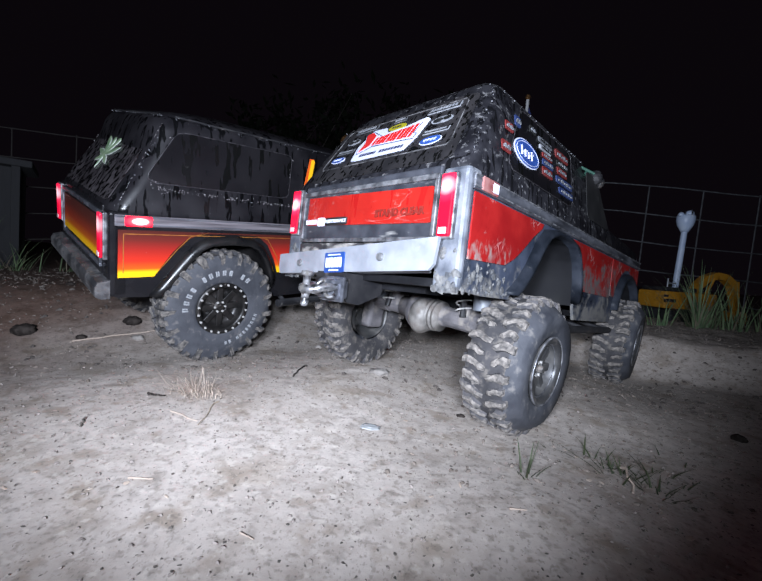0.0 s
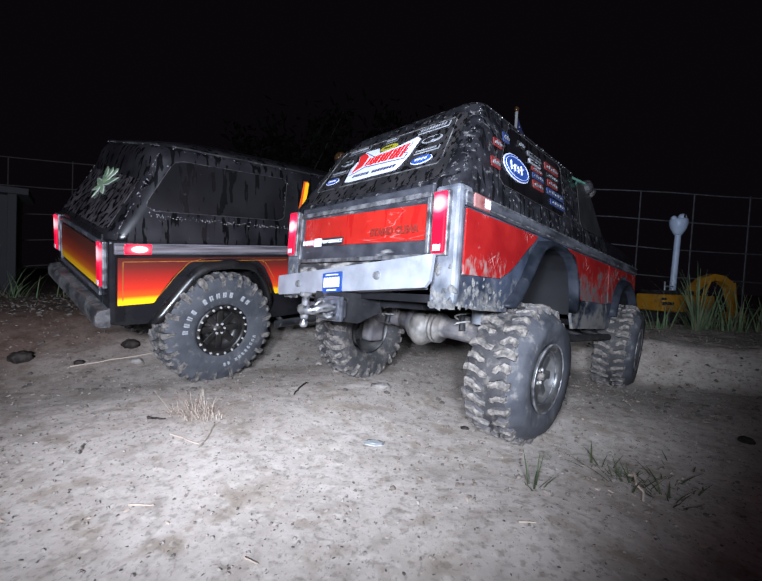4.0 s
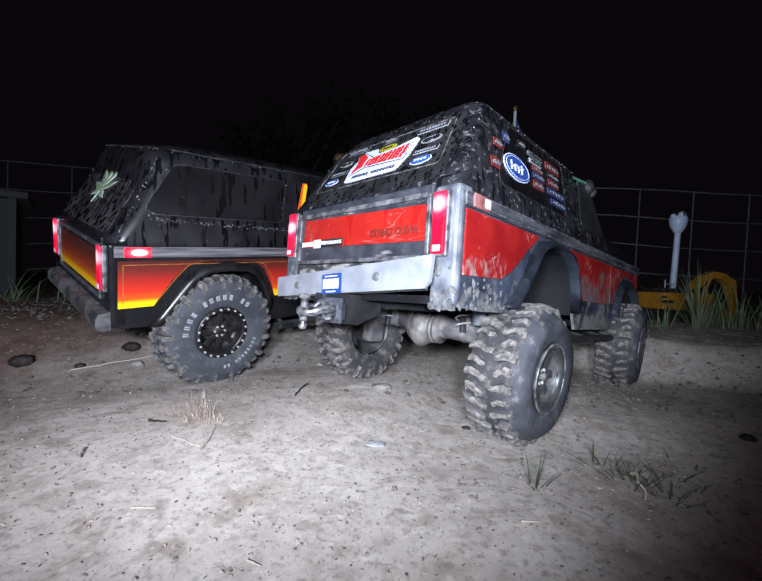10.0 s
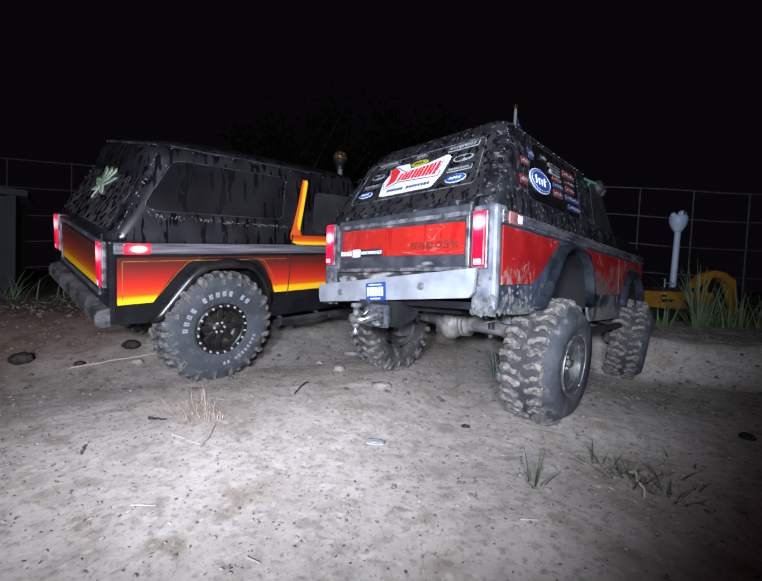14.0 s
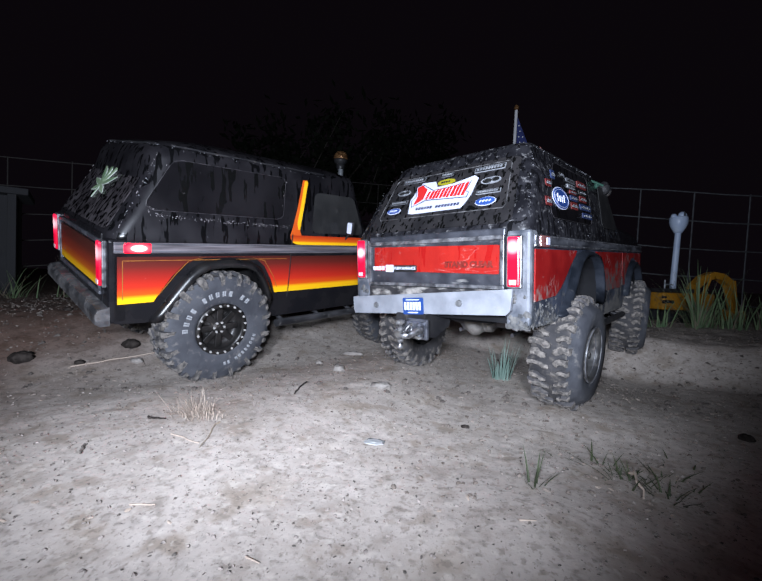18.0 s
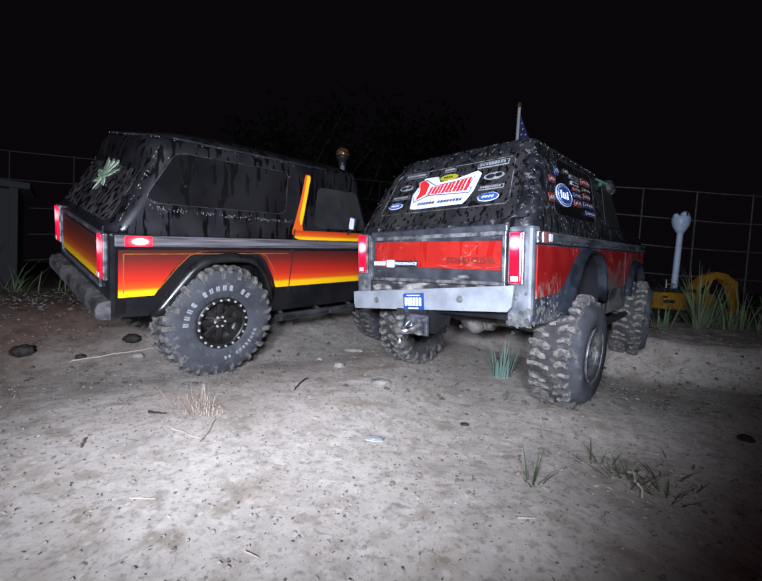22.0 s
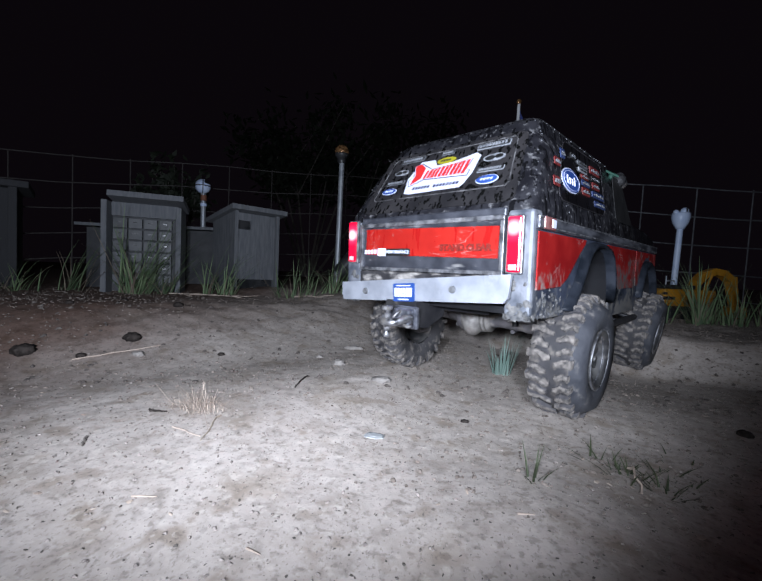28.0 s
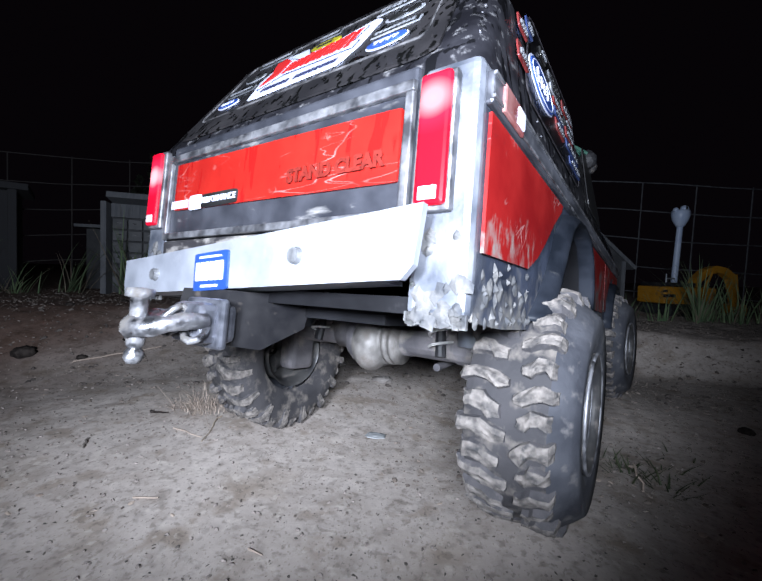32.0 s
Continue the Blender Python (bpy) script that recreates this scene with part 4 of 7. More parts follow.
def build_truck(name, label, style):
    red = style == "red"
    t = thing(name, label, "toy truck", "trucks on the bank")
    body = M["body_grey"] if red else M["body_black"]
    paint = M["red"] if red else M["sunset"]

    # lower sides with wheel arches, paint, trim, flares
    for s in (1, -1):
        lower = [(0.004, 0.045), (0.030, 0.043)] + arch(0, 0.0, 0.043, 12, style) + [(0.228 if red else 0.186, 0.030), (0.360, 0.030)] + arch(1, 0.0, 0.040, 12, style) + \
                [(0.498, 0.048), (0.500, 0.050), (0.500, 0.122), (0.004, 0.122)]
        bm = bmesh.new()
        prism(bm, lower, 0, *sorted((s * 0.1035, s * 0.1065)))
        part("side_panel", bm, body, t, "scuffed grey lower body side" if red else "black lower body side")
        if red:
            rear = [(0.006, 0.067), (0.058, 0.069), (0.073, 0.076), (0.086, 0.085), (0.103, 0.0985), (0.1185, 0.1085), (0.122, 0.113), (0.006, 0.113)]
        else:
            rear = [(0.006, 0.0655), (0.0385, 0.0655), (0.046, 0.0776), (0.056, 0.092), (0.068, 0.1045), (0.084, 0.1115), (0.119, 0.1122), (0.154, 0.1110), (0.168, 0.1000), (0.180, 0.080),
                    (0.186, 0.0640), (0.206, 0.064), (0.206, 0.1135), (0.006, 0.1135)]
        bm = bmesh.new()
        prism(bm, rear, 0, *sorted((s * 0.1068, s * 0.1080)))
        part("quarter_panel", bm, paint, t, "scratched red rear quarter" if red else "red and yellow sunset rear quarter")
        if red:
            front = [(0.3475, 0.064)] + [p for p in arch(1, 0.012, 0.064, 12, style) if p[0] < 0.495] + [(0.498, 0.085), (0.498, 0.113), (0.3475, 0.113)]
        else:
            front = [(0.3475, 0.064), (0.3655, 0.064), (0.375, 0.0776), (0.387, 0.0940), (0.399, 0.1058), (0.413, 0.1118), (0.440, 0.1124), (0.466, 0.1112), (0.481, 0.1030), (0.491, 0.0850),
                     (0.494, 0.070), (0.498, 0.070), (0.498, 0.1135), (0.3475, 0.1135)]
        bm = bmesh.new()
        prism(bm, ([(0.2290, 0.062), (0.345, 0.062), (0.345, 0.113), (0.200, 0.113), (0.208, 0.1070), (0.219, 0.0920), (0.2265, 0.074)] if red else [(0.2085, 0.064), (0.345, 0.064), (0.345, 0.113), (0.2085, 0.113)]), 0, *sorted((s * 0.1068, s * 0.1080)))
        part("door", bm, M["red_muddy"] if red else paint, t, "muddy red door" if red else "red and yellow sunset door")
        bm = bmesh.new()
        prism(bm, front, 0, *sorted((s * 0.1068, s * 0.1080)))
        part("front_fender", bm, M["red_muddy"] if red else paint, t, "red front fender" if red else "red and orange front fender")
        bm = bmesh.new()
        up = 0.0 if red else 0.0025
        box(bm, *sorted((s * 0.1060, s * 0.1092)), 0.003, 0.499, 0.1145 + up, 0.1255 + up, 0.001)
        trim = part("trim_strip", bm, M["chrome"] if red else M["trim_dull"], t, "dull chrome side trim")
        for z in (0.1160, 0.1236):
            bm = bmesh.new()
            box(bm, *sorted((s * 0.1088, s * 0.1098)), 0.003, 0.499, z + up, z + up + 0.0011)
            part("trim_line", bm, M["trim_bright"] if red else M["chrome"], trim, "thin bright edge of the trim")
        for i in (0, 1):
            bm = bmesh.new()
            foot = 0.047 if red else 0.044
            inner, outer = arch(i, -0.0015, foot, 16, style), arch(i, 0.0070 if red else 0.0085, foot, 16, style)
            rows = []
            for (y0, z0), (y1, z1) in zip(inner, outer):
                rows.append([bm.verts.new((s * x, y0 + (y1 - y0) * f, z0 + (z1 - z0) * f)) for f, x in ((0, 0.104), (0, 0.1125), (0.16, 0.1142), (0.45, 0.1144), (0.78, 0.1128), (1.0, 0.1085), (1.0, 0.104))])
            for p, q in zip(rows, rows[1:]):
                for k in range(6):
                    bm.faces.new([p[k], p[k + 1], q[k + 1], q[k]])
            bm.faces.new(rows[0])
            bm.faces.new(rows[-1])
            part("fender_flare", bm, M["flare_grey"] if red else M["flare"], t, "scuffed black wheel-arch lip" if red else "black plastic wheel-arch flare", smooth=True)
        # inner wheel housing
        for i in (0, 1):
            cy, ry = ARCH[i]
            bm = bmesh.new()
            edge = arch(i, -0.001, 0.045, 10, style)
            a = [bm.verts.new((s * 0.104, y, z)) for y, z in edge]
            b = [bm.verts.new((s * 0.055, y, z)) for y, z in edge]
            for k in range(len(edge) - 1):
                bm.faces.new([a[k], a[k + 1], b[k + 1], b[k]])
            bm.faces.new(b)
            if red:
                tub = bmesh.new()
                lathe(tub, [(0.030, 0.024), (0.060, 0.025), (0.076, 0.023), (0.086, 0.017), (0.091, 0.008), (0.092, 0.0001)], 20, "Y0")
                for v in tub.verts:
                    v.co = Vector((s * 0.0715 + v.co.x * 0.55, cy + v.co.y, 0.008 + v.co.z * 0.74))
                part("spring_tower", tub, M["tub"], t, "rounded grey spring tower", smooth=True)
            if i == 1 and not red:
                inner = bmesh.new()
                box(inner, *sorted((s * 0.058, s * 0.064)), 0.392, 0.480, 0.055, 0.098, 0.002)
                box(inner, *sorted((s * 0.058, s * 0.088)), 0.405, 0.470, 0.093, 0.099, 0.002)
                rod(inner, (s * 0.080, 0.400, 0.088), (s * 0.080, 0.486, 0.066), 0.0045)
                part("inner_fender", inner, M["tub"], t, "muddy grey inner fender")
                coil = bmesh.new()
                spring(coil, (s * 0.074, 0.404, 0.010), (s * 0.070, 0.410, 0.090), 0.0075, 9, 0.0011)
                rod(coil, (s * 0.074, 0.404, 0.004), (s * 0.070, 0.410, 0.092), 0.0042)
                part("shock_absorber", coil, M["chrome"], t, "coil-over shock absorber")
            # on the red truck the shade inside the arch is in the colour
            part("wheel_housing", bm, M["shade_liner"] if red else M["flare"], t, "dark inner wheel housing", smooth=True)
        # rocker rail
        bm = bmesh.new()
        rod(bm, (s * 0.1085, 0.192, 0.020), (s * 0.1085, 0.356, 0.020), 0.0040 if red else 0.0052)
        for y in (0.205, 0.27, 0.338):
            rod(bm, (s * 0.1085, y, 0.020), (s * 0.075, y, 0.028), 0.003)
        part("rock_slider", bm, M["plastic"] if red else M["slider"], t, "scraped black rock slider tube")
        # markers
        bm = bmesh.new()
        box(bm, *sorted((s * 0.1085, s * 0.1104)), 0.0110, 0.0335 if red else 0.0350, 0.1150 + up, 0.1250 + up, 0.001)
        part("side_marker", bm, M["marker_off"] if red else M["marker_on"], t, "unlit clear side marker" if red else "glowing red side marker")
        if red:
            bm = bmesh.new()
            box(bm, *sorted((s * 0.1086, s * 0.1110)), 0.0245, 0.0325, 0.1165, 0.1235, 0.0008)
            part("marker_glass", bm, M["white"], t, "pale clear end of the side marker")
        else:
            bm = bmesh.new()
            box(bm, *sorted((s * 0.1085, s * 0.1106)), 0.478, 0.496, 0.1175, 0.1250, 0.001)
            part("turn_signal", bm, M["amber"], t, "glowing amber turn signal")
        if red:
            continue
        # mirror
        bm = bmesh.new()
        box(bm, *sorted((s * 0.112, s * 0.124)), 0.300, 0.3045, 0.146, 0.166, 0.0015)
        rod(bm, (s * 0.104, 0.306, 0.136), (s * 0.117, 0.304, 0.150), 0.0012)
        part("mirror", bm, M["plastic"], t, "black door mirror")
        if s > 0:
            bm = bmesh.new()
            sheet(bm, [(0.1135, 0.2995, 0.148), (0.1225, 0.2995, 0.148), (0.1225, 0.2995, 0.164), (0.1135, 0.2995, 0.164)], 0.0006)
            part("mirror_glass", bm, M["white"], t, "bright mirror glass")

    # bed, floor and firewall
    bm = bmesh.new()
    box(bm, -0.056, 0.056, 0.03, 0.50, 0.040, 0.052)
    box(bm, -0.1035, 0.1035, 0.006, 0.040, 0.046, 0.052)
    box(bm, -0.1035, 0.1035, 0.186, 0.360, 0.034, 0.040)
    # red truck: pan coloured near black for the shade under the body
    part("floor_pan", bm, M["shade_liner"] if red else M["plastic"], t, "dark floor pan")

    # hard top
    bm = bmesh.new()
    rings = []
    for z, x, y0, y1, r in ((0.121, 0.1062, 0.000, 0.352, 0.009), (0.134, 0.1050, 0.0008, 0.348, 0.010), (0.158, 0.1011, 0.0154, 0.329, 0.011), (0.184, 0.0969, 0.0312, 0.307, 0.012),
                            (0.208, 0.0930, 0.0458, 0.288, 0.013), (0.2175, 0.0910, 0.0508, 0.283, 0.013), (0.2240, 0.0865, 0.0580, 0.278, 0.014), (0.2275, 0.0790, 0.071, 0.269, 0.016), (0.2325, 0.050, 0.105, 0.245, 0.02), (0.2340, 0.022, 0.14, 0.21, 0.015)):
        y1 += 0.004 if red else (0.018 + 0.38 * max(0, z - 0.134))
        if z > 0.2:
            x, y0, z = (x - 0.0075, y0, z - 0.003) if red else (x, y0 - 0.007, z + 0.003)
        rings.append([(px, py, z) for px, py in round_rect(x, y0, y1, r if red else r + 0.005)])
    loft(bm, rings)
    top = part("hardtop", bm, M["top_red"] if red else M["top"], t, "wet black hard top streaked with dirt", smooth=True)
    # roof ribs along the edges and a drip rail
    bm = bmesh.new()
    rx, rz, ry = (0.0812, 0.2172, 0.0560) if red else (0.0885, 0.2255, 0.0495)
    for s in (1, -1):
        tube(bm, [(s * rx, ry + 0.010 + 0.0205 * k, rz + 0.0003 * math.sin(k * 2.1)) for k in range(11)], 0.0011)
    tube(bm, [(-rx + 0.012 + (rx - 0.012) * k / 5, ry - 0.0005, rz + 0.0003 * math.sin(k * 1.7)) for k in range(11)], 0.0011)
    part("drip_rail", bm, M["plastic"], t, "thin drip rail round the roof")
    # beads of water along the roof edges and rear corners, their glints painted pale
    rng = random.Random(31 if red else 32)
    bm = bmesh.new()
    for _ in range(260):
        s, f = rng.choice((1, -1)), rng.random()
        line = rng.random()
        if line < 0.42:
            p = (s * (rx + 0.0015), ry + 0.010 + 0.205 * f, rz - 0.0005 - 0.010 * rng.random() ** 2)
        elif line < 0.60:
            p = (s * rx * f, ry - 0.001, rz - 0.001)
        elif line < 0.82:
            z = 0.126 + 0.080 * f
            p = (s * (side_x(z) - 0.003 - 0.003 * rng.random()), 0.003 + 0.56 * max(0, z - 0.132) + rng.uniform(0, 0.003), z)
        else:
            z = 0.126 + 0.075 * f
            p = on_side(0.07 + 0.15 * rng.random(), z, s, 0.0004)
        r_ = 0.0002 + 0.0006 * rng.random() ** 2
        bmesh.ops.create_icosphere(bm, subdivisions=1, radius=r_, matrix=Matrix.Translation(p))
    tagged(part("water_beads", bm, M["drop"], top, "small beads of water with painted pale glints", smooth=True), kind="stuff")
    # windows
    bm = bmesh.new()
    sheet(bm, [on_rear(-0.088, 0.1365, .0006), on_rear(0.088, 0.1365, .0006), on_rear(0.0800, 0.2045, .0006), on_rear(-0.0800, 0.2045, .0006)], 0.0008, 0.07)
    part("rear_window", bm, M["top_rear" if red else "top_rear_wet"], t, "black rear window under streaks of dried mud")
    bm = bmesh.new()
    sheet(bm, [(0.088, 0.3495 if red else 0.367, 0.140), (-0.088, 0.3495 if red else 0.367, 0.140), (-0.080, 0.2955 if red else 0.339, 0.205), (0.080, 0.2955 if red else 0.339, 0.205)], 0.0008, 0.07)
    part("windshield", bm, M["window"], t, "dark windshield")
    for s in (1, -1):
        bm = bmesh.new()
        grow, wide_, hi_, rise = (1.0, 0.1955, 0.2016, 1.0) if red else (1.17, 0.1975, 0.2125, 0.91)
        quad = [(wide_ - (0.1955 - y_) * grow, hi_ - (0.2016 - z_) * rise) for y_, z_ in ((0.052, 0.1445), (0.192, 0.1445), (0.196, 0.2010), (0.078, 0.2010))]
        strip(bm, [on_side(y_, z_, s, .0005) for y_, z_ in quad], s)
        pane = part("side_window", bm, M["window"], t, "long dark rear side window")
        bm = bmesh.new()
        loop = [on_side(wide_ - (0.1955 - y_) * grow, hi_ - (0.2016 - z_) * rise, s, 0.0012) for y_, z_ in ((0.060, 0.1440), (0.184, 0.1440), (0.190, 0.1462), (0.1925, 0.150), (0.1955, 0.1955),
                (0.194, 0.2000), (0.189, 0.2016), (0.086, 0.2016), (0.079, 0.1995), (0.075, 0.194), (0.055, 0.1535), (0.0545, 0.148), (0.060, 0.1440), (0.070, 0.1440))]
        tube(bm, loop, 0.0004, 5)
        part("window_seal", bm, M["seal"], pane, "thin grey window seal")
        if not red:
            rng = random.Random(70 + s)
            bm = bmesh.new()
            for _ in range(240):
                where, f = rng.random(), rng.random()
                if where < 0.52:
                    p = on_side(0.046 + 0.160 * f, 0.1545 - 0.004 * f + rng.gauss(0, 0.0012), s, 0.0009)
                elif where < 0.60:
                    p = on_side(0.192 + 0.0035 * f + rng.gauss(0, 0.0007), 0.158 + 0.045 * f, s, 0.0009)
                elif where < 0.76:
                    p = on_side(0.034 + 0.016 * rng.random(), 0.150 + 0.020 * rng.random(), s, 0.0007)
                elif where < 0.90:
                    z_ = 0.128 + 0.090 * f
                    p = (s * (side_x(z_) - 0.0045), 0.0062 + 0.50 * max(0, z_ - 0.134), z_)
                else:
                    p = on_side(0.05 + 0.16 * f, 0.2050 + rng.gauss(0, 0.002), s, 0.0007)
                bmesh.ops.create_icosphere(bm, subdivisions=1, radius=0.0002 + 0.0005 * rng.random() ** 2, matrix=Matrix.Translation(p))
            tagged(part("dried_specks", bm, M["speck"], pane, "pale specks of dried mud below the window"), kind="stuff")
        bm = bmesh.new()
        strip(bm, [on_side(0.241, 0.1445, s, .0005), on_side(0.324 if red else 0.344, 0.1445, s, .0005), on_side(0.289 if red else 0.322, 0.2000, s, .0005), on_side(0.247, 0.2000, s, .0005)], s)
        part("door_window", bm, M["window_dusty"], t, "dust-filmed door window")

    # hood, cowl and front
    bm = bmesh.new()
    rings = []
    for y, z1, x in ((0.338, 0.150, 0.1035), (0.352, 0.152, 0.1040), (0.44, 0.1485, 0.1045), (0.488, 0.1445, 0.1040), (0.499, 0.1380, 0.1020)):
        rings.append([(x, y, 0.121), (x + 0.0012, y, 0.128), (x, y, z1 - 0.008), (x - 0.008, y, z1), (0.030, y, z1 + 0.002), (0.024, y, z1 + 0.0045), (-0.024, y, z1 + 0.0045), (-0.030, y, z1 + 0.002),
                      (-x + 0.008, y, z1), (-x, y, z1 - 0.008), (-x - 0.0012, y, 0.128), (-x, y, 0.121)])
    loft(bm, rings)
    part("hood", bm, M["body_black"], t, "dusty black hood")
    bm = bmesh.new()
    box(bm, -0.1035, 0.1035, 0.494, 0.5015, 0.062, 0.132, 0.002)
    grille = part("grille", bm, M["chrome"], t, "chrome front grille")
    bm = bmesh.new()
    for k in range(5):
        box(bm, -0.062, 0.062, 0.5012, 0.5030, 0.075 + k * 0.0095, 0.0805 + k * 0.0095)
    part("grille_bars", bm, M["plastic"], grille, "black grille openings")
    for s in (1, -1):
        bm = bmesh.new()
        lathe(bm, [(0.500, 0.0150), (0.5025, 0.0145), (0.5040, 0.010), (0.5040, 0.0001)], 20, "Y0")
        for v in bm.verts:
            v.co = Vector((s * 0.0815 + v.co.x, v.co.z, 0.102 + v.co.y))
        part("headlight", bm, M["headlight"] if not red else M["white"], t, "lit round headlight" if not red else "round headlight", smooth=True)
        bm = bmesh.new()
        lathe(bm, [(0.500, 0.0152), (0.510, 0.0152), (0.5115, 0.0165), (0.510, 0.0178), (0.500, 0.0182)], 20, "Y0")
        for v in bm.verts:
            v.co = Vector((s * 0.0815 + v.co.x, v.co.z, 0.102 + v.co.y))
        part("headlight_bezel", bm, M["plastic"], t, "deep black headlight bezel", smooth=True)
    bm = bmesh.new()
    if red:
        box(bm, -0.100, 0.100, 0.504, 0.516, 0.034, 0.054, 0.003)
    else:
        box(bm, -0.106, 0.106, 0.493, 0.516, 0.038, 0.058, 0.004)
    part("front_bumper", bm, M["chrome"] if red else M["trim_bright"], t, "heavy front bumper")
    if not red:
        bm = bmesh.new()
        for s in (1, -1):
            rod(bm, (s * 0.075, 0.514, 0.045), (s * 0.070, 0.519, 0.098), 0.004)
        rod(bm, (-0.070, 0.519, 0.098), (0.070, 0.519, 0.098), 0.004)
        part("push_bar", bm, M["chrome"], t, "dull chrome push bar")

    # tailgate
    bm = bmesh.new()
    box(bm, -0.0835, 0.0835, -0.001, 0.006, 0.0775 if red else 0.061, 0.1325, 0.0015)
    gate = part("tailgate", bm, M["gate_dark"] if red else M["body_black"], t, "worn dark grey tailgate" if red else "black tailgate")
    bm = bmesh.new()
    sheet(bm, [(-0.0765 if red else -0.0785, -0.0012, 0.0925 if red else 0.078), (0.0765 if red else 0.0785, -0.0012, 0.0925 if red else 0.078), (0.0765 if red else 0.0785, -0.0012, 0.1190), (-0.0765 if red else -0.0785, -0.0012, 0.1190)], 0.0012, 0.02)
    part("tailgate_panel", bm, M["red_gate"] if red else M["sunset_gate"], gate, "bright red tailgate panel" if red else "faded sunset stripe panel", at=pose(0, 0, 0, 0, 1.1, 0) if red else None)
    bm = bmesh.new()
    z0 = 0.0810 if red else 0.0740
    for x0, x1, y0, y1 in ((-0.0835, 0.0835, 0.1222, 0.1262), (-0.0835, 0.0835, z0 - 0.0035, z0), (-0.0835, -0.0800, z0, 0.1222), (0.0800, 0.0835, z0, 0.1222)):
        box(bm, x0, x1, -0.0035, -0.0008, y0, y1, 0.0006)
    part("tailgate_trim", bm, M["trim_bright"] if red else M["chrome"], gate, "thin chrome frame")
    bm = bmesh.new()
    box(bm, -0.0840, 0.0840, -0.002, 0.012, 0.060 if red else 0.046, 0.0770 if red else 0.0605, 0.0015)
    part("rear_valance", bm, M["valance"], t, "black rear valance under peeling pale mud")
    for s in (1, -1):
        bm = bmesh.new()
        box(bm, *sorted((s * 0.0845, s * 0.1065)), -0.001, 0.016, 0.045, 0.1300, 0.003)
        part("corner_post", bm, M["bare_corner"] if red else M["body_black"], t, "scraped bare rear corner" if red else "black rear corner")
        bm = bmesh.new()
        drop = 0.0 if not red else (-0.0025 if s > 0 else 0.0030)
        box(bm, *sorted((s * 0.0860, s * 0.1000)), -0.0045, -0.0005, 0.0815 + drop, 0.1275 + drop, 0.001)
        tl = part("tail_light", bm, M["trim_bright"], t, "chrome tail light surround")
        bm = bmesh.new()
        box(bm, *sorted((s * 0.0878, s * 0.0990)), -0.0068, -0.0040, 0.0830 + drop, 0.1264 + drop, 0.0014)
        part("lens", bm, M["taillight" if red else "taillight_dim"], tl, "glowing red tail light lens")
        bm = bmesh.new()
        box(bm, *sorted((s * 0.0900, s * 0.0965)), -0.0074, -0.0066, 0.0845 + drop, 0.0890 + drop, 0.0003)
        part("reflector", bm, M["pale_lens"], tl, "small pale reflector at the foot of the lens")
    # bumper and hitch
    if red:
        bm = bmesh.new()
        prism(bm, [(-0.0985, 0.0500), (-0.0965, 0.0445), (0.0905, 0.0560), (0.0945, 0.0605), (0.0965, 0.0790), (-0.0990, 0.0635)], 1, -0.0140, -0.0110)
        prism(bm, [(-0.0955, 0.0462), (-0.0955, 0.0447), (0.0800, 0.0555), (0.0800, 0.0570)], 1, -0.0112, 0.004)
        bump = part("rear_bumper", bm, M["steel_plate"], t, "flat bare aluminium plate bumper, bent up at one end")
        for x, z in ((-0.0615, 0.0560), (0.0445, 0.0640)):
            bm = bmesh.new()
            rod(bm, (x, -0.0140, z), (x, -0.0162, z), 0.0034, 0.0028, 16)
            part("bolt", bm, M["bolt_dull"], bump, "round dull bolt head")
        bm = bmesh.new()
        sheet(bm, [(-0.0330, -0.0152, 0.0475), (-0.0070, -0.0152, 0.0478), (-0.0070, -0.0152, 0.0650), (-0.0330, -0.0152, 0.0646)], 0.0010, 0.06)
        plate = part("number_plate", bm, M["plate"], bump, "small blue plate", at=pose(0.0140, 0.0010, 0.0030, 0, -3.4, 0))
        for k in range(6):
            bm = bmesh.new()
            sheet(bm, [(-0.0310 + k * 0.0037, -0.0162, 0.0520), (-0.0283 + k * 0.0037, -0.0162, 0.0520), (-0.0283 + k * 0.0037, -0.0162, 0.0605), (-0.0310 + k * 0.0037, -0.0162, 0.0605)], 0.0004)
            part("plate_mark", bm, M["white"], plate, "upright white bar on the plate")
        for x0, x1, z0, z1 in ((-0.0285, -0.0115, 0.0622, 0.0632), (-0.0265, -0.0135, 0.0490, 0.0502)):
            bm = bmesh.new()
            sheet(bm, [(x0, -0.0162, z0), (x1, -0.0162, z0), (x1, -0.0162, z1), (x0, -0.0162, z1)], 0.0004)
            part("plate_line", bm, M["white"], plate, "thin white line on the plate")
        bm = bmesh.new()
        prism(bm, [(-0.014, 0.050), (0.034, 0.050), (0.030, 0.034), (0.004, 0.024), (-0.010, 0.026), (-0.016, 0.040)], 0, -0.032, 0.006)
        hitch = part("hitch_mount", bm, M["plastic"], t, "cast hitch mount under the bumper")
        bm = bmesh.new()
        box(bm, -0.0105, 0.0105, -0.030, -0.012, 0.0275, 0.0440, 0.003)
        box(bm, -0.0135, 0.0135, -0.022, -0.018, 0.0255, 0.0460, 0.0015)
        part("hitch_receiver", bm, M["chrome"], hitch, "muddy chromed hitch receiver")
        bm = bmesh.new()
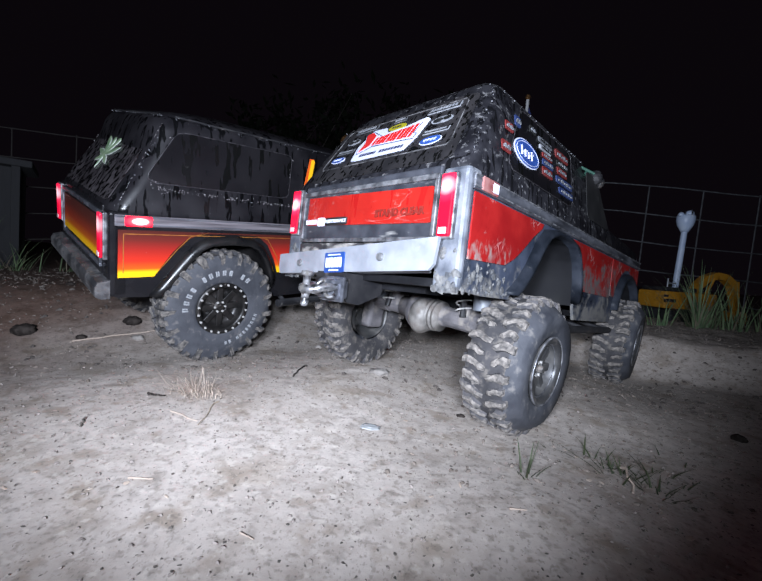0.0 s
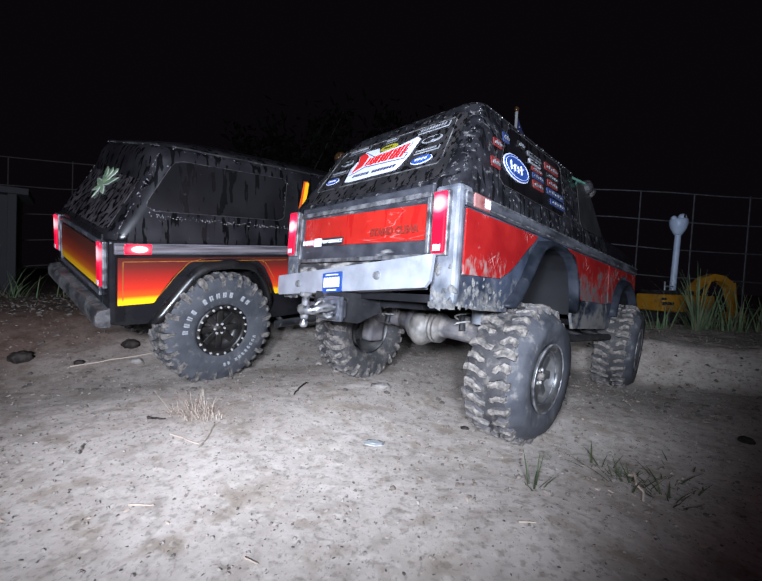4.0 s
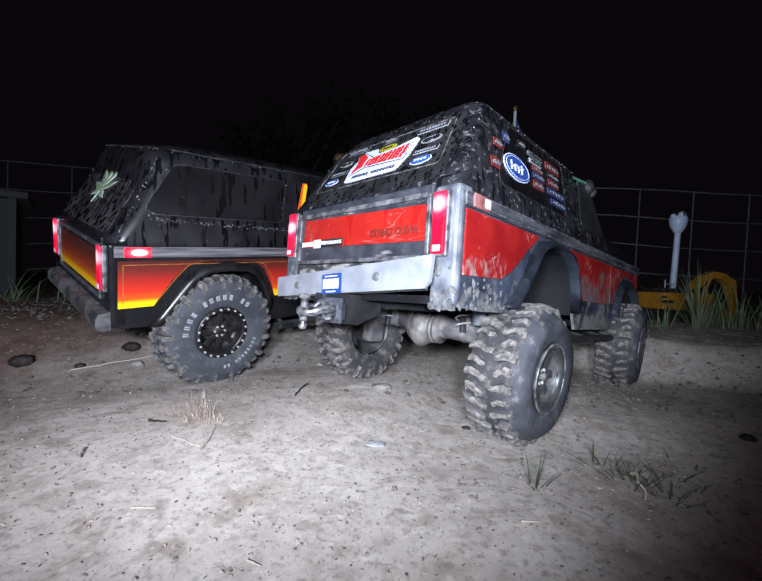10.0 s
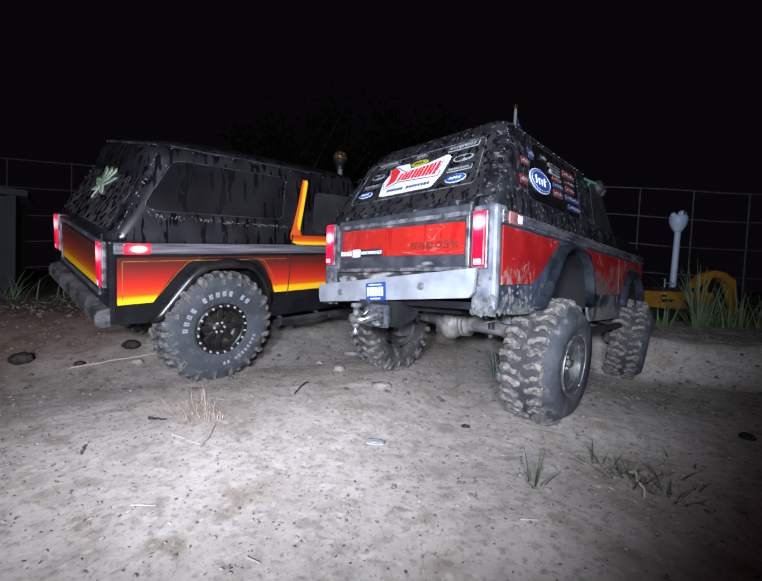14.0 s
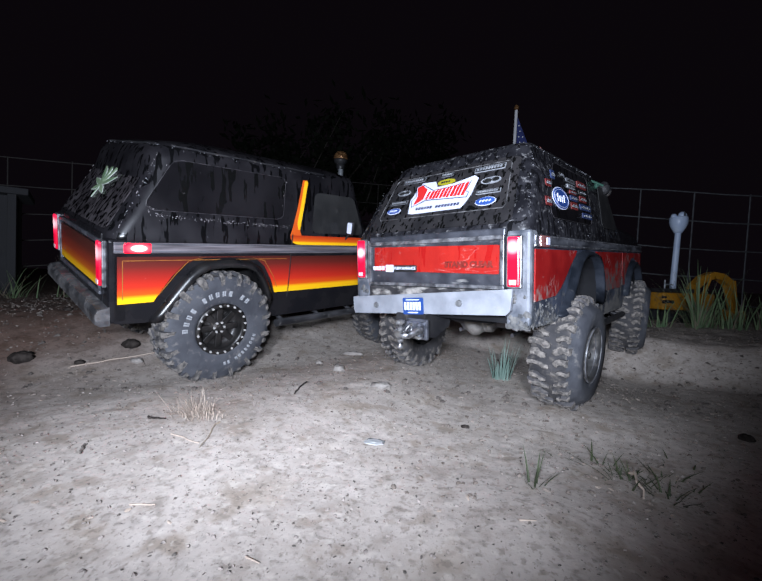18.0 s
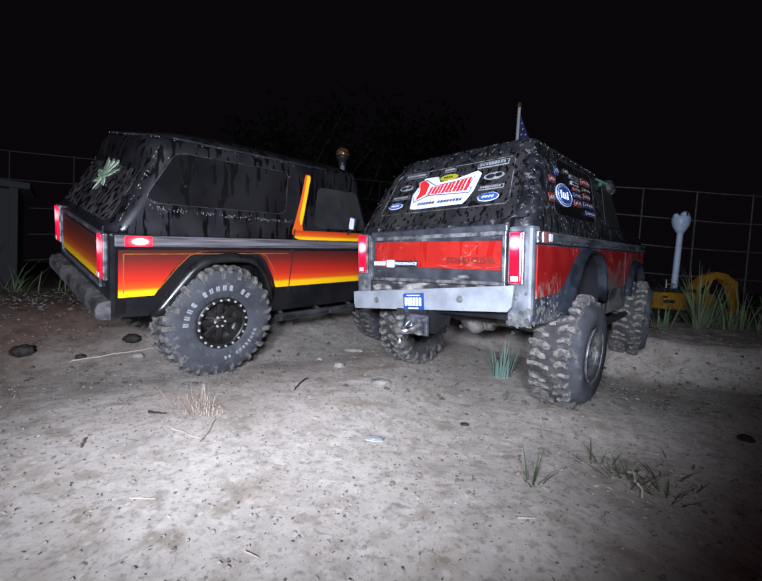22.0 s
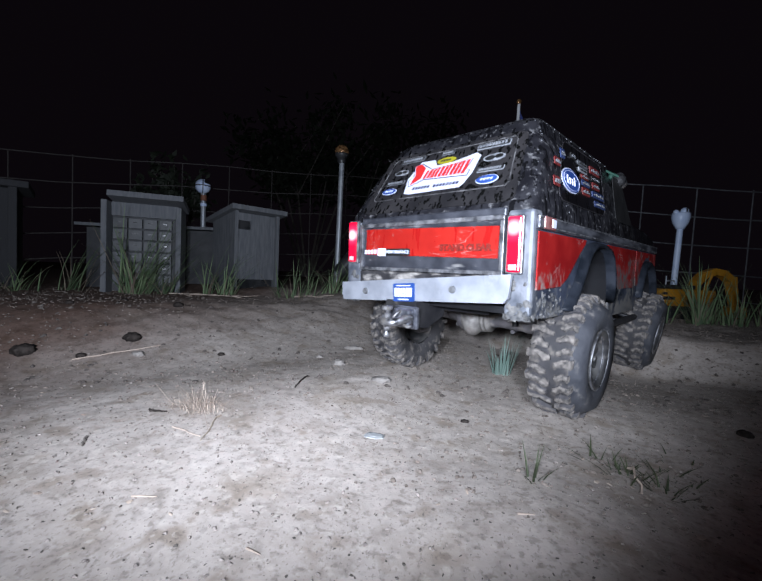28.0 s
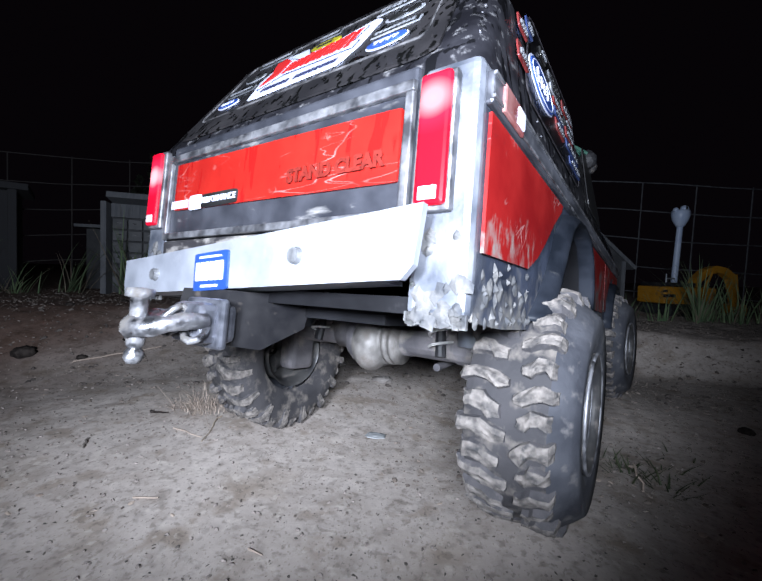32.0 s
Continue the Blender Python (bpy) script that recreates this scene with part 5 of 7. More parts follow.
        bow = [(-0.0100, -0.026, 0.0370)] + [(-0.0105 * math.cos(math.pi * k / 8), -0.036 - 0.012 * math.sin(math.pi * k / 8), 0.0365 - 0.003 * math.sin(math.pi * k / 8)) for k in range(9)] + [(0.0100, -0.026, 0.0370)]
        tube(bm, bow, [0.0030, 0.0038, 0.0029, 0.0040, 0.0033, 0.0044, 0.0034, 0.0041, 0.0030, 0.0037, 0.0030], 8)
        for k in range(3):
            c = Vector((-0.010 + 0.009 * k, -0.029 - 0.004 * (k % 2), 0.0330 + 0.0035 * (k % 2)))
            a_, b_ = Vector((math.cos(k * 1.3), 0.3, math.sin(k * 1.3))), Vector((0.2, 1.0, -0.3 + 0.4 * k))
            tube(bm, [c + a_ * 0.0058 * math.cos(q * 0.6283) + b_ * 0.0040 * math.sin(q * 0.6283) for q in range(11)], 0.0015, 6)
        part("hitch_shackle", bm, M["hitch_metal"], hitch, "thick chromed tow shackle", smooth=True)
        bm = bmesh.new()
        lathe(bm, [(0.0200, 0.0001), (0.0203, 0.0022), (0.0222, 0.0033), (0.0244, 0.0033), (0.0258, 0.0022), (0.0270, 0.0030), (0.0330, 0.0036), (0.0345, 0.0028), (0.0440, 0.0030), (0.0445, 0.0050), (0.0475, 0.0046), (0.0480, 0.0001)], 12, "Z")
        bmesh.ops.translate(bm, vec=(-0.001, -0.046, 0), verts=bm.verts[:])
        part("hitch_pin", bm, M["hitch_metal"], hitch, "chromed pin with a ball end", smooth=True)
    else:
        bm = bmesh.new()
        prism(bm, [(-0.008, 0.044), (-0.0125, 0.047), (-0.0125, 0.056), (-0.010, 0.061), (0.000, 0.063), (0.000, 0.044)], 0, -0.107, 0.107)
        part("rear_bumper", bm, M["old_bumper"], t, "worn chrome step bumper with peeling dirt")

    # chassis
    bm = bmesh.new()
    for s in (1, -1):
        box(bm, *sorted((s * 0.030, s * 0.038)), 0.140, 0.502, 0.026, 0.042, 0.001)
    for y in (0.14, 0.19, 0.36, 0.49):
        box(bm, -0.038, 0.038, y, y + 0.010, 0.026, 0.040)
    box(bm, -0.028, 0.028, 0.235, 0.325, 0.004, 0.036, 0.003)
    # red truck: frame painted with the same underbody shade
    part("chassis_frame", bm, M["shade_liner"] if red else M["plastic"], t, "black ladder frame with transmission skid")
    for a_, b_ in (((0.005, 0.125, 0.022), (0.004, 0.245, 0.022)), ((0.004, 0.32, 0.022), (0.012, 0.42, 0.022))):
        bm = bmesh.new()
        rod(bm, a_, b_, 0.004)
        part("drive_shaft", bm, M["axle"], t, "muddy drive shaft")
    if red:
        dress_red(t, gate)
    else:
        dress_black(t)

    if red:  # its nose is a little shorter
        for ob in t.children_recursive:
            for v in ob.data.vertices:
                if v.co.y > 0.34:
                    v.co.y = 0.34 + (v.co.y - 0.34) * 0.945

    # axles, shocks, wheels
    axles, wheels = [], []
    for i, y in enumerate(AXLE_Y[style]):
        ax = new("axle")
        ax.parent = t
        bm = bmesh.new()
        reach = 0.012 if red else 0.0
        rod(bm, (-0.072 - reach, 0, 0), (0.072 + reach, 0, 0), 0.0100 if red else 0.0072, seg=16)
        for s in (1, -1):
            rod(bm, (s * (0.045 + reach), 0, 0), (s * (0.066 + reach), 0, 0), 0.0108, seg=16)
            box(bm, *sorted((s * (0.064 + reach), s * (0.080 + reach))), -0.012, 0.012, -PORTAL - 0.012, 0.012, 0.004)
            box(bm, *sorted((s * 0.040, s * 0.052)), -0.010, 0.010, 0.004, 0.016, 0.002)
        part("axle_tube", bm, M["axle"], ax, "mud-coated axle tube", smooth=False)
        bm = bmesh.new()
        ball(bm, (-0.008, 0, -0.001), 0.0205 if red else 0.0185, 1.05, 1.0, 1.05, 3)
        rod(bm, (-0.036, 0, 0), (0.024, 0, 0), 0.0115, 0.0105, 20)
        part("differential", bm, M["axle"], ax, "round differential housing", smooth=True)
        bm = bmesh.new()
        sgn = -1 if i == 0 else 1
        ball(bm, (-0.002, sgn * 0.010, -0.004), 0.0170, 0.8, 0.9, 1.12, 3)
        for q in range(3):
            rod(bm, (0.006 + q * 0.0045, -0.003, -0.001), (0.009 + q * 0.0045, -0.003, -0.001), 0.0168 - 0.0006 * q, seg=24)
        rod(bm, (0.006, -0.003, -0.001), (0.019, -0.003, -0.001), 0.0145, seg=24)
        part("differential_cover", bm, M["diff"], ax, "shiny worn differential cover", smooth=True)
        axles.append(ax)
        for s in (1, -1):
            bm = bmesh.new()
            lo, hi = (s * 0.050, y - 0.012, 0.022), (s * 0.042, y - 0.002, 0.092)
            rod(bm, lo, hi, 0.0032, seg=10)
            rod(bm, Vector(lo).lerp(Vector(hi), 0.45), hi, 0.0052, seg=12)
            shock = part("shock_absorber", bm, M["plastic"], t, "shock absorber")
            bm = bmesh.new()
            spring(bm, Vector(lo).lerp(Vector(hi), 0.08), Vector(lo).lerp(Vector(hi), 0.85), 0.0072)
            part("coil_spring", bm, M["bolt"], shock, "steel coil spring")
            bm = bmesh.new()
            rod(bm, (s * 0.036, y + (0.012 if i == 0 else -0.012), 0.012), (s * 0.030, y + (0.13 if i == 0 else -0.13), 0.022), 0.0026)
            part("link_arm", bm, M["axle"], t, "suspension link arm")
            wheels.append((i, s))
    proto = build_wheel(t, "rim_steel" if red else "rim", not red, 0.0615 if red else 0.0700)
    made = []
    for k, (i, s) in enumerate(wheels):
        made.append((i, s, proto if k == 0 else copy_thing(proto, Matrix())))
    return t, axles, made


def text_on(word, size, m, mat_, parent, name, label, fat=0.00042):
    cu = bpy.data.curves.new(name, "FONT")
    cu.offset = fat
    cu.body, cu.size, cu.extrude, cu.align_x, cu.align_y = word, size, 0.0002, "CENTER", "CENTER"
    tmp = bpy.data.objects.new(name, cu)
    me = bpy.data.meshes.new_from_object(tmp)
    bpy.data.objects.remove(tmp)
    me.materials.append(mat_)
    ob = new(name, me)
    ob.parent = parent
    ob.matrix_basis = m
    return tagged(ob, label)


def dress_red(t, gate):
    """Stickers, flag and small things of the red truck."""
    # tailgate writing
    text_on("STAND CLEAR", 0.0078, pose(0.0475, -0.0035, 0.1000, 90, 0, 0), M["writing"], gate, "tailgate_writing", "dark lettering on the red panel")
    bm = bmesh.new()
    for k in range(4):
        x = -0.0762 + k * 0.0046
        sheet(bm, [(x, -0.0025, 0.0945), (x + 0.0034, -0.0025, 0.0945), (x + 0.0034, -0.0025, 0.0990), (x, -0.0025, 0.0990)], 0.0005)
    sheet(bm, [(-0.0570, -0.0025, 0.0925), (-0.0455, -0.0025, 0.0925), (-0.0455, -0.0025, 0.1005), (-0.0570, -0.0025, 0.1005)], 0.0005)
    part("white_badge", bm, M["white"], gate, "small white badge marks")
    bm = bmesh.new()
    sheet(bm, [(-0.0452, -0.0025, 0.0930), (-0.0135, -0.0025, 0.0930), (-0.0135, -0.0025, 0.1000), (-0.0452, -0.0025, 0.1000)], 0.0005)
    part("black_badge", bm, M["black_sticker"], gate, "small black badge strip")
    text_on("PERFORMANCE", 0.0043, pose(-0.0294, -0.0033, 0.0965, 90, 0, 0), M["white"], gate, "badge_writing", "small white lettering on the strip", 0.00008)

    # stickers on the rear window, in the plane of the glass
    o = Vector(on_rear(0, 0.1365, 0.0016))
    up = (Vector(on_rear(0, 0.2045, 0.0016)) - o).normalized()
    rt = Vector((1, 0, 0))

    def plate_uv(bm, pts, lift=0.0, thick=0.0005):
        nrm = rt.cross(up)
        lo = [bm.verts.new(o + rt * u + up * v + nrm * lift) for u, v in pts]
        hi = [bm.verts.new(o + rt * u + up * v + nrm * (lift + thick)) for u, v in pts]
        tri = geometry.tessellate_polygon([[Vector((*p, 0)) for p in pts]])
        for a in tri:
            bm.faces.new([hi[i] for i in a])
        n = len(pts)
        for i in range(n):
            bm.faces.new([lo[i], lo[(i + 1) % n], hi[(i + 1) % n], hi[i]])
    def oval(bm, u, v, a, b, lift, thick=0.0004):
        plate_uv(bm, [(u + a * math.cos(2 * math.pi * k / 24), v + b * math.sin(2 * math.pi * k / 24)) for k in range(24)], lift, thick)

    def shrink(pts, by):
        """The same outline drawn in by a distance."""
        out = []
        for i, p in enumerate(pts):
            p0, p1, p2 = Vector(pts[i - 1]), Vector(p), Vector(pts[(i + 1) % len(pts)])
            d = (p1 - p0).normalized() + (p2 - p1).normalized()
            d.normalize()
            out.append(tuple(p1 + Vector((-d.y, d.x)) * by))
        return out
    sign = [(-0.0365, 0.0225), (-0.0300, 0.0212), (0.0295, 0.0220), (0.0328, 0.0265), (0.0375, 0.0375), (0.0402, 0.0580), (0.0350, 0.0622), (0.0115, 0.0560), (-0.0080, 0.0548), (-0.0130, 0.0630), (-0.0310, 0.0638),
            (-0.0402, 0.0415)]
    bm = bmesh.new()
    plate_uv(bm, sign)
    big = part("white_window_sticker", bm, M["white"], t, "large white sticker with a jagged outline")
    bolt = [(-0.0345, 0.0305), (-0.0180, 0.0375), (0.0335, 0.0345), (0.0345, 0.0415), (0.0300, 0.0430), (0.0335, 0.0560), (0.0240, 0.0545), (0.0105, 0.0525), (-0.0120, 0.0510), (-0.0200, 0.0560), (-0.0285, 0.0615),
            (-0.0375, 0.0590), (-0.0335, 0.0450), (-0.0385, 0.0395)]
    bm = bmesh.new()
    plate_uv(bm, bolt, 0.0005, 0.0003)
    edge = part("mark_edge", bm, M["blue_dark"], big, "dark blue edge round the red blocks")
    bm = bmesh.new()
    plate_uv(bm, shrink(bolt, 0.0011), 0.0008, 0.0003)
    part("mark_field", bm, M["white"], edge, "white field behind the red blocks")
    # slanting red blocks: one tall wedge and a row of low bars
    strokes = [[(-0.0325, 0.0325), (-0.0215, 0.0395), (-0.0205, 0.0530), (-0.0285, 0.0595), (-0.0355, 0.0575), (-0.0305, 0.0445)]]
    for i in range(11):
        x, y0, y1 = -0.0188 + i * 0.0045, 0.0385 - 0.0001 * i, 0.0490 + 0.0005 * i
        wide = 0.0034 if i % 3 else 0.0028
        strokes.append([(x, y0 + 0.0008 * (i % 2)), (x + wide, y0), (x + wide + 0.0020, y1), (x + 0.0020, y1 - 0.0009 * (i % 3))])
    for m_ in strokes:
        bm = bmesh.new()
        plate_uv(bm, m_, 0.0012, 0.0004)
        part("red_mark", bm, M["red_sticker"], edge, "slanting red block")
    bm = bmesh.new()
    for i in range(15):
        x = -0.0275 + i * 0.0037
        if i == 6:
            continue
        plate_uv(bm, [(x, 0.0258), (x + 0.0026, 0.0258), (x + 0.0030, 0.0292), (x + 0.0004, 0.0292)], 0.0006, 0.0003)
        plate_uv(bm, [(x + 0.0010, 0.0266), (x + 0.0018, 0.0266), (x + 0.0019, 0.0276), (x + 0.0011, 0.0276)], 0.0010, 0.0001)
    tagged(part("sign_print", bm, M["blue_print"], big, "row of small dark marks"), kind="stuff")

    for u, v, a, b in ((0.0560, 0.0266, 0.0110, 0.0052), (-0.0598, 0.0284, 0.0102, 0.0042)):
        bm = bmesh.new()
        oval(bm, u, v, a, b, 0.0)
        st = part("oval_sticker", bm, M["white"], t, "white-edged oval sticker")
        bm = bmesh.new()
        oval(bm, u, v, a - 0.0008, b - 0.0007, 0.0005)
        part("oval_fill", bm, M["blue"], st, "blue oval")
        bm = bmesh.new()
        for f in (-0.55, -0.25, 0.05, 0.35):
            plate_uv(bm, [(u + a * f, v - 0.0014), (u + a * (f + 0.12), v - 0.0014), (u + a * (f + 0.20), v + 0.0014), (u + a * (f + 0.08), v + 0.0014)], 0.0010, 0.0002)
        plate_uv(bm, [(u - a * 0.55, v - 0.0003), (u + a * 0.5, v - 0.0003), (u + a * 0.5, v + 0.0003), (u - a * 0.55, v + 0.0003)], 0.0013, 0.0002)
        part("oval_mark", bm, M["white"], st, "white mark in the oval")
    bm = bmesh.new()
    oval(bm, 0.0012, 0.0600, 0.0112, 0.0040, 0.0)
    lemon = part("yellow_sticker", bm, M["yellow_sticker"], t, "yellow oval sticker")
    bm = bmesh.new()
    for f in (-0.0065, -0.0035, -0.0005, 0.0025):
        plate_uv(bm, [(0.0012 + f, 0.0589), (0.0034 + f, 0.0589), (0.0036 + f, 0.0612), (0.0014 + f, 0.0612)], 0.0005, 0.0002)
    tagged(part("sticker_print", bm, M["black_sticker"], lemon, "small dark marks"), kind="stuff")
    for u, v, a, b in ((0.0550, 0.0522, 0.0108, 0.0044), (-0.0540, 0.0536, 0.0096, 0.0038)):
        bm = bmesh.new()
        oval(bm, u, v, a, b, 0.0)
        st = part("grey_oval_sticker", bm, M["pale_sticker"], t, "pale grey oval sticker")
        bm = bmesh.new()
        oval(bm, u - a * 0.35, v - b * 0.1, a * 0.45, b * 0.62, 0.0005)
        oval(bm, u + a * 0.45, v + b * 0.1, a * 0.36, b * 0.55, 0.0005)
        part("sticker_face", bm, M["black_sticker"], st, "dark middle of the sticker")
    for u, v, a, b in ((0.0500, 0.0682, 0.0165, 0.0034), (0.0560, 0.0382, 0.0128, 0.0024), (-0.0450, 0.0695, 0.0156, 0.0030), (-0.0560, 0.0396, 0.0123, 0.0025), (-0.0002, 0.0698, 0.0074, 0.0025)):
        bm = bmesh.new()
        plate_uv(bm, [(u - a, v - b), (u + a, v - b), (u + a, v + b), (u - a, v + b)])
        st = part("small_window_sticker", bm, M["grey_sticker" if u < 0 else "pale_sticker"], t, "small grey sticker")
        bm = bmesh.new()
        plate_uv(bm, [(u - a * .95, v - b * .72), (u + a * .95, v - b * .72), (u + a * .95, v + b * .72), (u - a * .95, v + b * .72)], 0.0006, 0.0003)
        part("sticker_face", bm, M["black_sticker"], st, "dark face of the sticker")
        bm = bmesh.new()
        w = a * 1.7 / 9
        for k in range(9):
            x = u - a * .85 + k * w
            plate_uv(bm, [(x, v - b * .42), (x + w * .7, v - b * .42), (x + w * .7, v + b * .42), (x, v + b * .42)], 0.001, 0.0002)
        tagged(part("sticker_print", bm, M["pale_sticker"], st, "pale marks"), kind="stuff")
    # thin worn seal round the rear window
    bm = bmesh.new()
    ring = [(-0.078, 0.0205), (-0.0755, 0.0170), (0.0755, 0.0170), (0.078, 0.0205), (0.0722, 0.0700), (0.0690, 0.0742), (-0.0690, 0.0742), (-0.0722, 0.0700), (-0.078, 0.0205), (-0.0755, 0.0170)]
    tube(bm, [o + rt * u + up * v for u, v in ring], 0.0005, 5)
    part("rear_window_seal", bm, M["seal_pale"], t, "thin worn grey seal round the rear window")

    # stickers on both side windows
    for s in (1, -1):
        def side_plate(bm, y0, y1, z0, z1, lift):
            q = [on_side(y0, z0, s, lift), on_side(y1, z0, s, lift), on_side(y1, z1, s, lift), on_side(y0, z1, s, lift)]
            strip(bm, q, s)
        u = Vector((0, 1, 0))
        v = (Vector(on_side(0.1, 0.2, s)) - Vector(on_side(0.1, 0.15, s))).normalized()
        bm = bmesh.new()
        disc(bm, on_side(0.0865, 0.1652, s, 0.0015), u * s, v, 0.0238, 0.0116, 0.0005, 28)
        st = part("side_oval_sticker", bm, M["white"], t, "round white-edged sticker")
        bm = bmesh.new()
        disc(bm, on_side(0.0865, 0.1652, s, 0.0021), u * s, v, 0.0226, 0.0106, 0.0005, 28)
        part("oval_fill", bm, M["blue"], st, "blue oval")
        bm = bmesh.new()
        loop = [on_side(0.0865 + 0.0206 * math.cos(k * 0.2618), 0.1652 + 0.0090 * math.sin(k * 0.2618), s, 0.0027) for k in range(25)]
        tube(bm, loop, 0.00028, 4)
        for k in range(4):
            y0 = 0.0740 + 0.0062 * k
            side_plate(bm, y0, y0 + 0.0014, 0.1612, 0.1690 if k in (0, 3) else 0.1668, 0.0026)
            side_plate(bm, y0, y0 + 0.0046, 0.1662 if k % 2 else 0.1640, 0.1672 if k % 2 else 0.1650, 0.0026)
        part("oval_mark", bm, M["white"], st, "white mark in the oval")
        spots = ((0.049, 0.1735, 0.013, 0.0070, "red_dark"), (0.066, 0.1830, 0.010, 0.0085, "blue_dark"), (0.042, 0.1545, 0.014, 0.0085, "red_dark"), (0.112, 0.1862, 0.030, 0.0046, "grey_sticker"),
                 (0.114, 0.1800, 0.025, 0.0044, "pale_sticker"), (0.119, 0.1742, 0.022, 0.0044, "red_dark"), (0.119, 0.1670, 0.024, 0.0058, "blue_dark"), (0.118, 0.1575, 0.022, 0.0080, "red_dark"),
                 (0.151, 0.1850, 0.033, 0.0080, "red_dark"), (0.154, 0.1775, 0.028, 0.0055, "black_sticker"), (0.154, 0.1690, 0.024, 0.0072, "red_dark"), (0.150, 0.1598, 0.042, 0.0068, "blue_dark"),
                 (0.156, 0.1505, 0.037, 0.0064, "blue_dark"), (0.094, 0.1880, 0.012, 0.0060, "black_sticker"))
        for k, (y0, z0, w, h, key) in enumerate(spots):
            bm = bmesh.new()
            side_plate(bm, y0, y0 + w, z0, z0 + h, 0.0014)
            st = part("side_sticker", bm, M[key], t, "small sticker on the side window")
            bm = bmesh.new()
            for j in range(5):
                side_plate(bm, y0 + w * (0.10 + 0.17 * j), y0 + w * (0.22 + 0.17 * j), z0 + h * 0.3, z0 + h * (0.7 if j % 2 else 0.55), 0.0024)
            tagged(part("sticker_print", bm, M["black_sticker" if k in (3, 4) else "grey_sticker"], st, "tiny marks"), kind="stuff")

    # flakes of dried mud along the lower rear corners and sides
    rng = random.Random(41)
    for s in (1, -1):
        bm = bmesh.new()
        for _ in range(70):
            where = rng.random()
            if where < 0.35:
                c, u, v, n_ = Vector((s * rng.uniform(0.086, 0.106), -0.0012, 0.044 + 0.030 * rng.random() ** 1.8)), Vector((1, 0, 0)), Vector((0, 0, 1)), Vector((0, -1, 0))
            else:
                y = rng.uniform(0.006, 0.072)
                c, u, v, n_ = Vector((s * 0.1067, y, 0.045 + 0.022 * rng.random() ** 1.3)), Vector((0, 1, 0)), Vector((0, 0, 1)), Vector((s, 0, 0))
            r_ = rng.uniform(0.0008, 0.0036)
            pts = []
            for k in range(7):
                a = k * 0.8976 + rng.uniform(-0.3, 0.3)
                pts.append(c + u * r_ * rng.uniform(0.6, 1.3) * math.cos(a) + v * r_ * rng.uniform(0.6, 1.3) * math.sin(a))
            top_ = bm.verts.new(c + n_ * rng.uniform(0.0004, 0.0014))
            low_ = [bm.verts.new(p) for p in pts]
            for k in range(7):
                bm.faces.new([low_[k], low_[(k + 1) % 7], top_])
        for _ in range(34):  # torn, hanging edge under the corner
            x = s * rng.uniform(0.085, 0.1065)
            h = rng.uniform(0.0008, 0.0034)
            box(bm, x - 0.0010, x + 0.0010, -0.0006, 0.0010, 0.0455 - h, 0.0470, 0.0, None)
        tagged(part("dried_mud", bm, M["mud_flake"], t, "peeling crust of dried mud"), kind="stuff")

    # lamp pod and cord on the roof edge, knob
    bm = bmesh.new()
    for dy, dz, r_ in ((0.0, 0.0, 0.0095), (0.012, -0.002, 0.0085), (0.004, 0.006, 0.006)):
        ball(bm, (0.0945, 0.280 + dy, 0.2000 + dz), r_, 1.0, 0.8, 0.9)
    rod(bm, (0.080, 0.276, 0.210), (0.095, 0.280, 0.201), 0.003)
    part("lamp_pod", bm, M["plastic"], t, "muddy grey lamp pod on the roof edge")
    bm = bmesh.new()
    ball(bm, (0.0885, 0.272, 0.2045), 0.0042, 0.8, 1.0, 1.0)
    rod(bm, (0.080, 0.262, 0.213), (0.096, 0.274, 0.204), 0.0015)
    part("green_cord", bm, M["green_strap"], t, "green cord tied to the lamp pod")
    bm = bmesh.new()
    ball(bm, (0.069, 0.112, 0.2240), 0.0042)
    ball(bm, (0.071, 0.107, 0.2210), 0.0030)
    rod(bm, (0.069, 0.112, 0.214), (0.069, 0.112, 0.222), 0.0024)
    part("roof_knob", bm, M["pink"], t, "small pink roof knob", smooth=True)


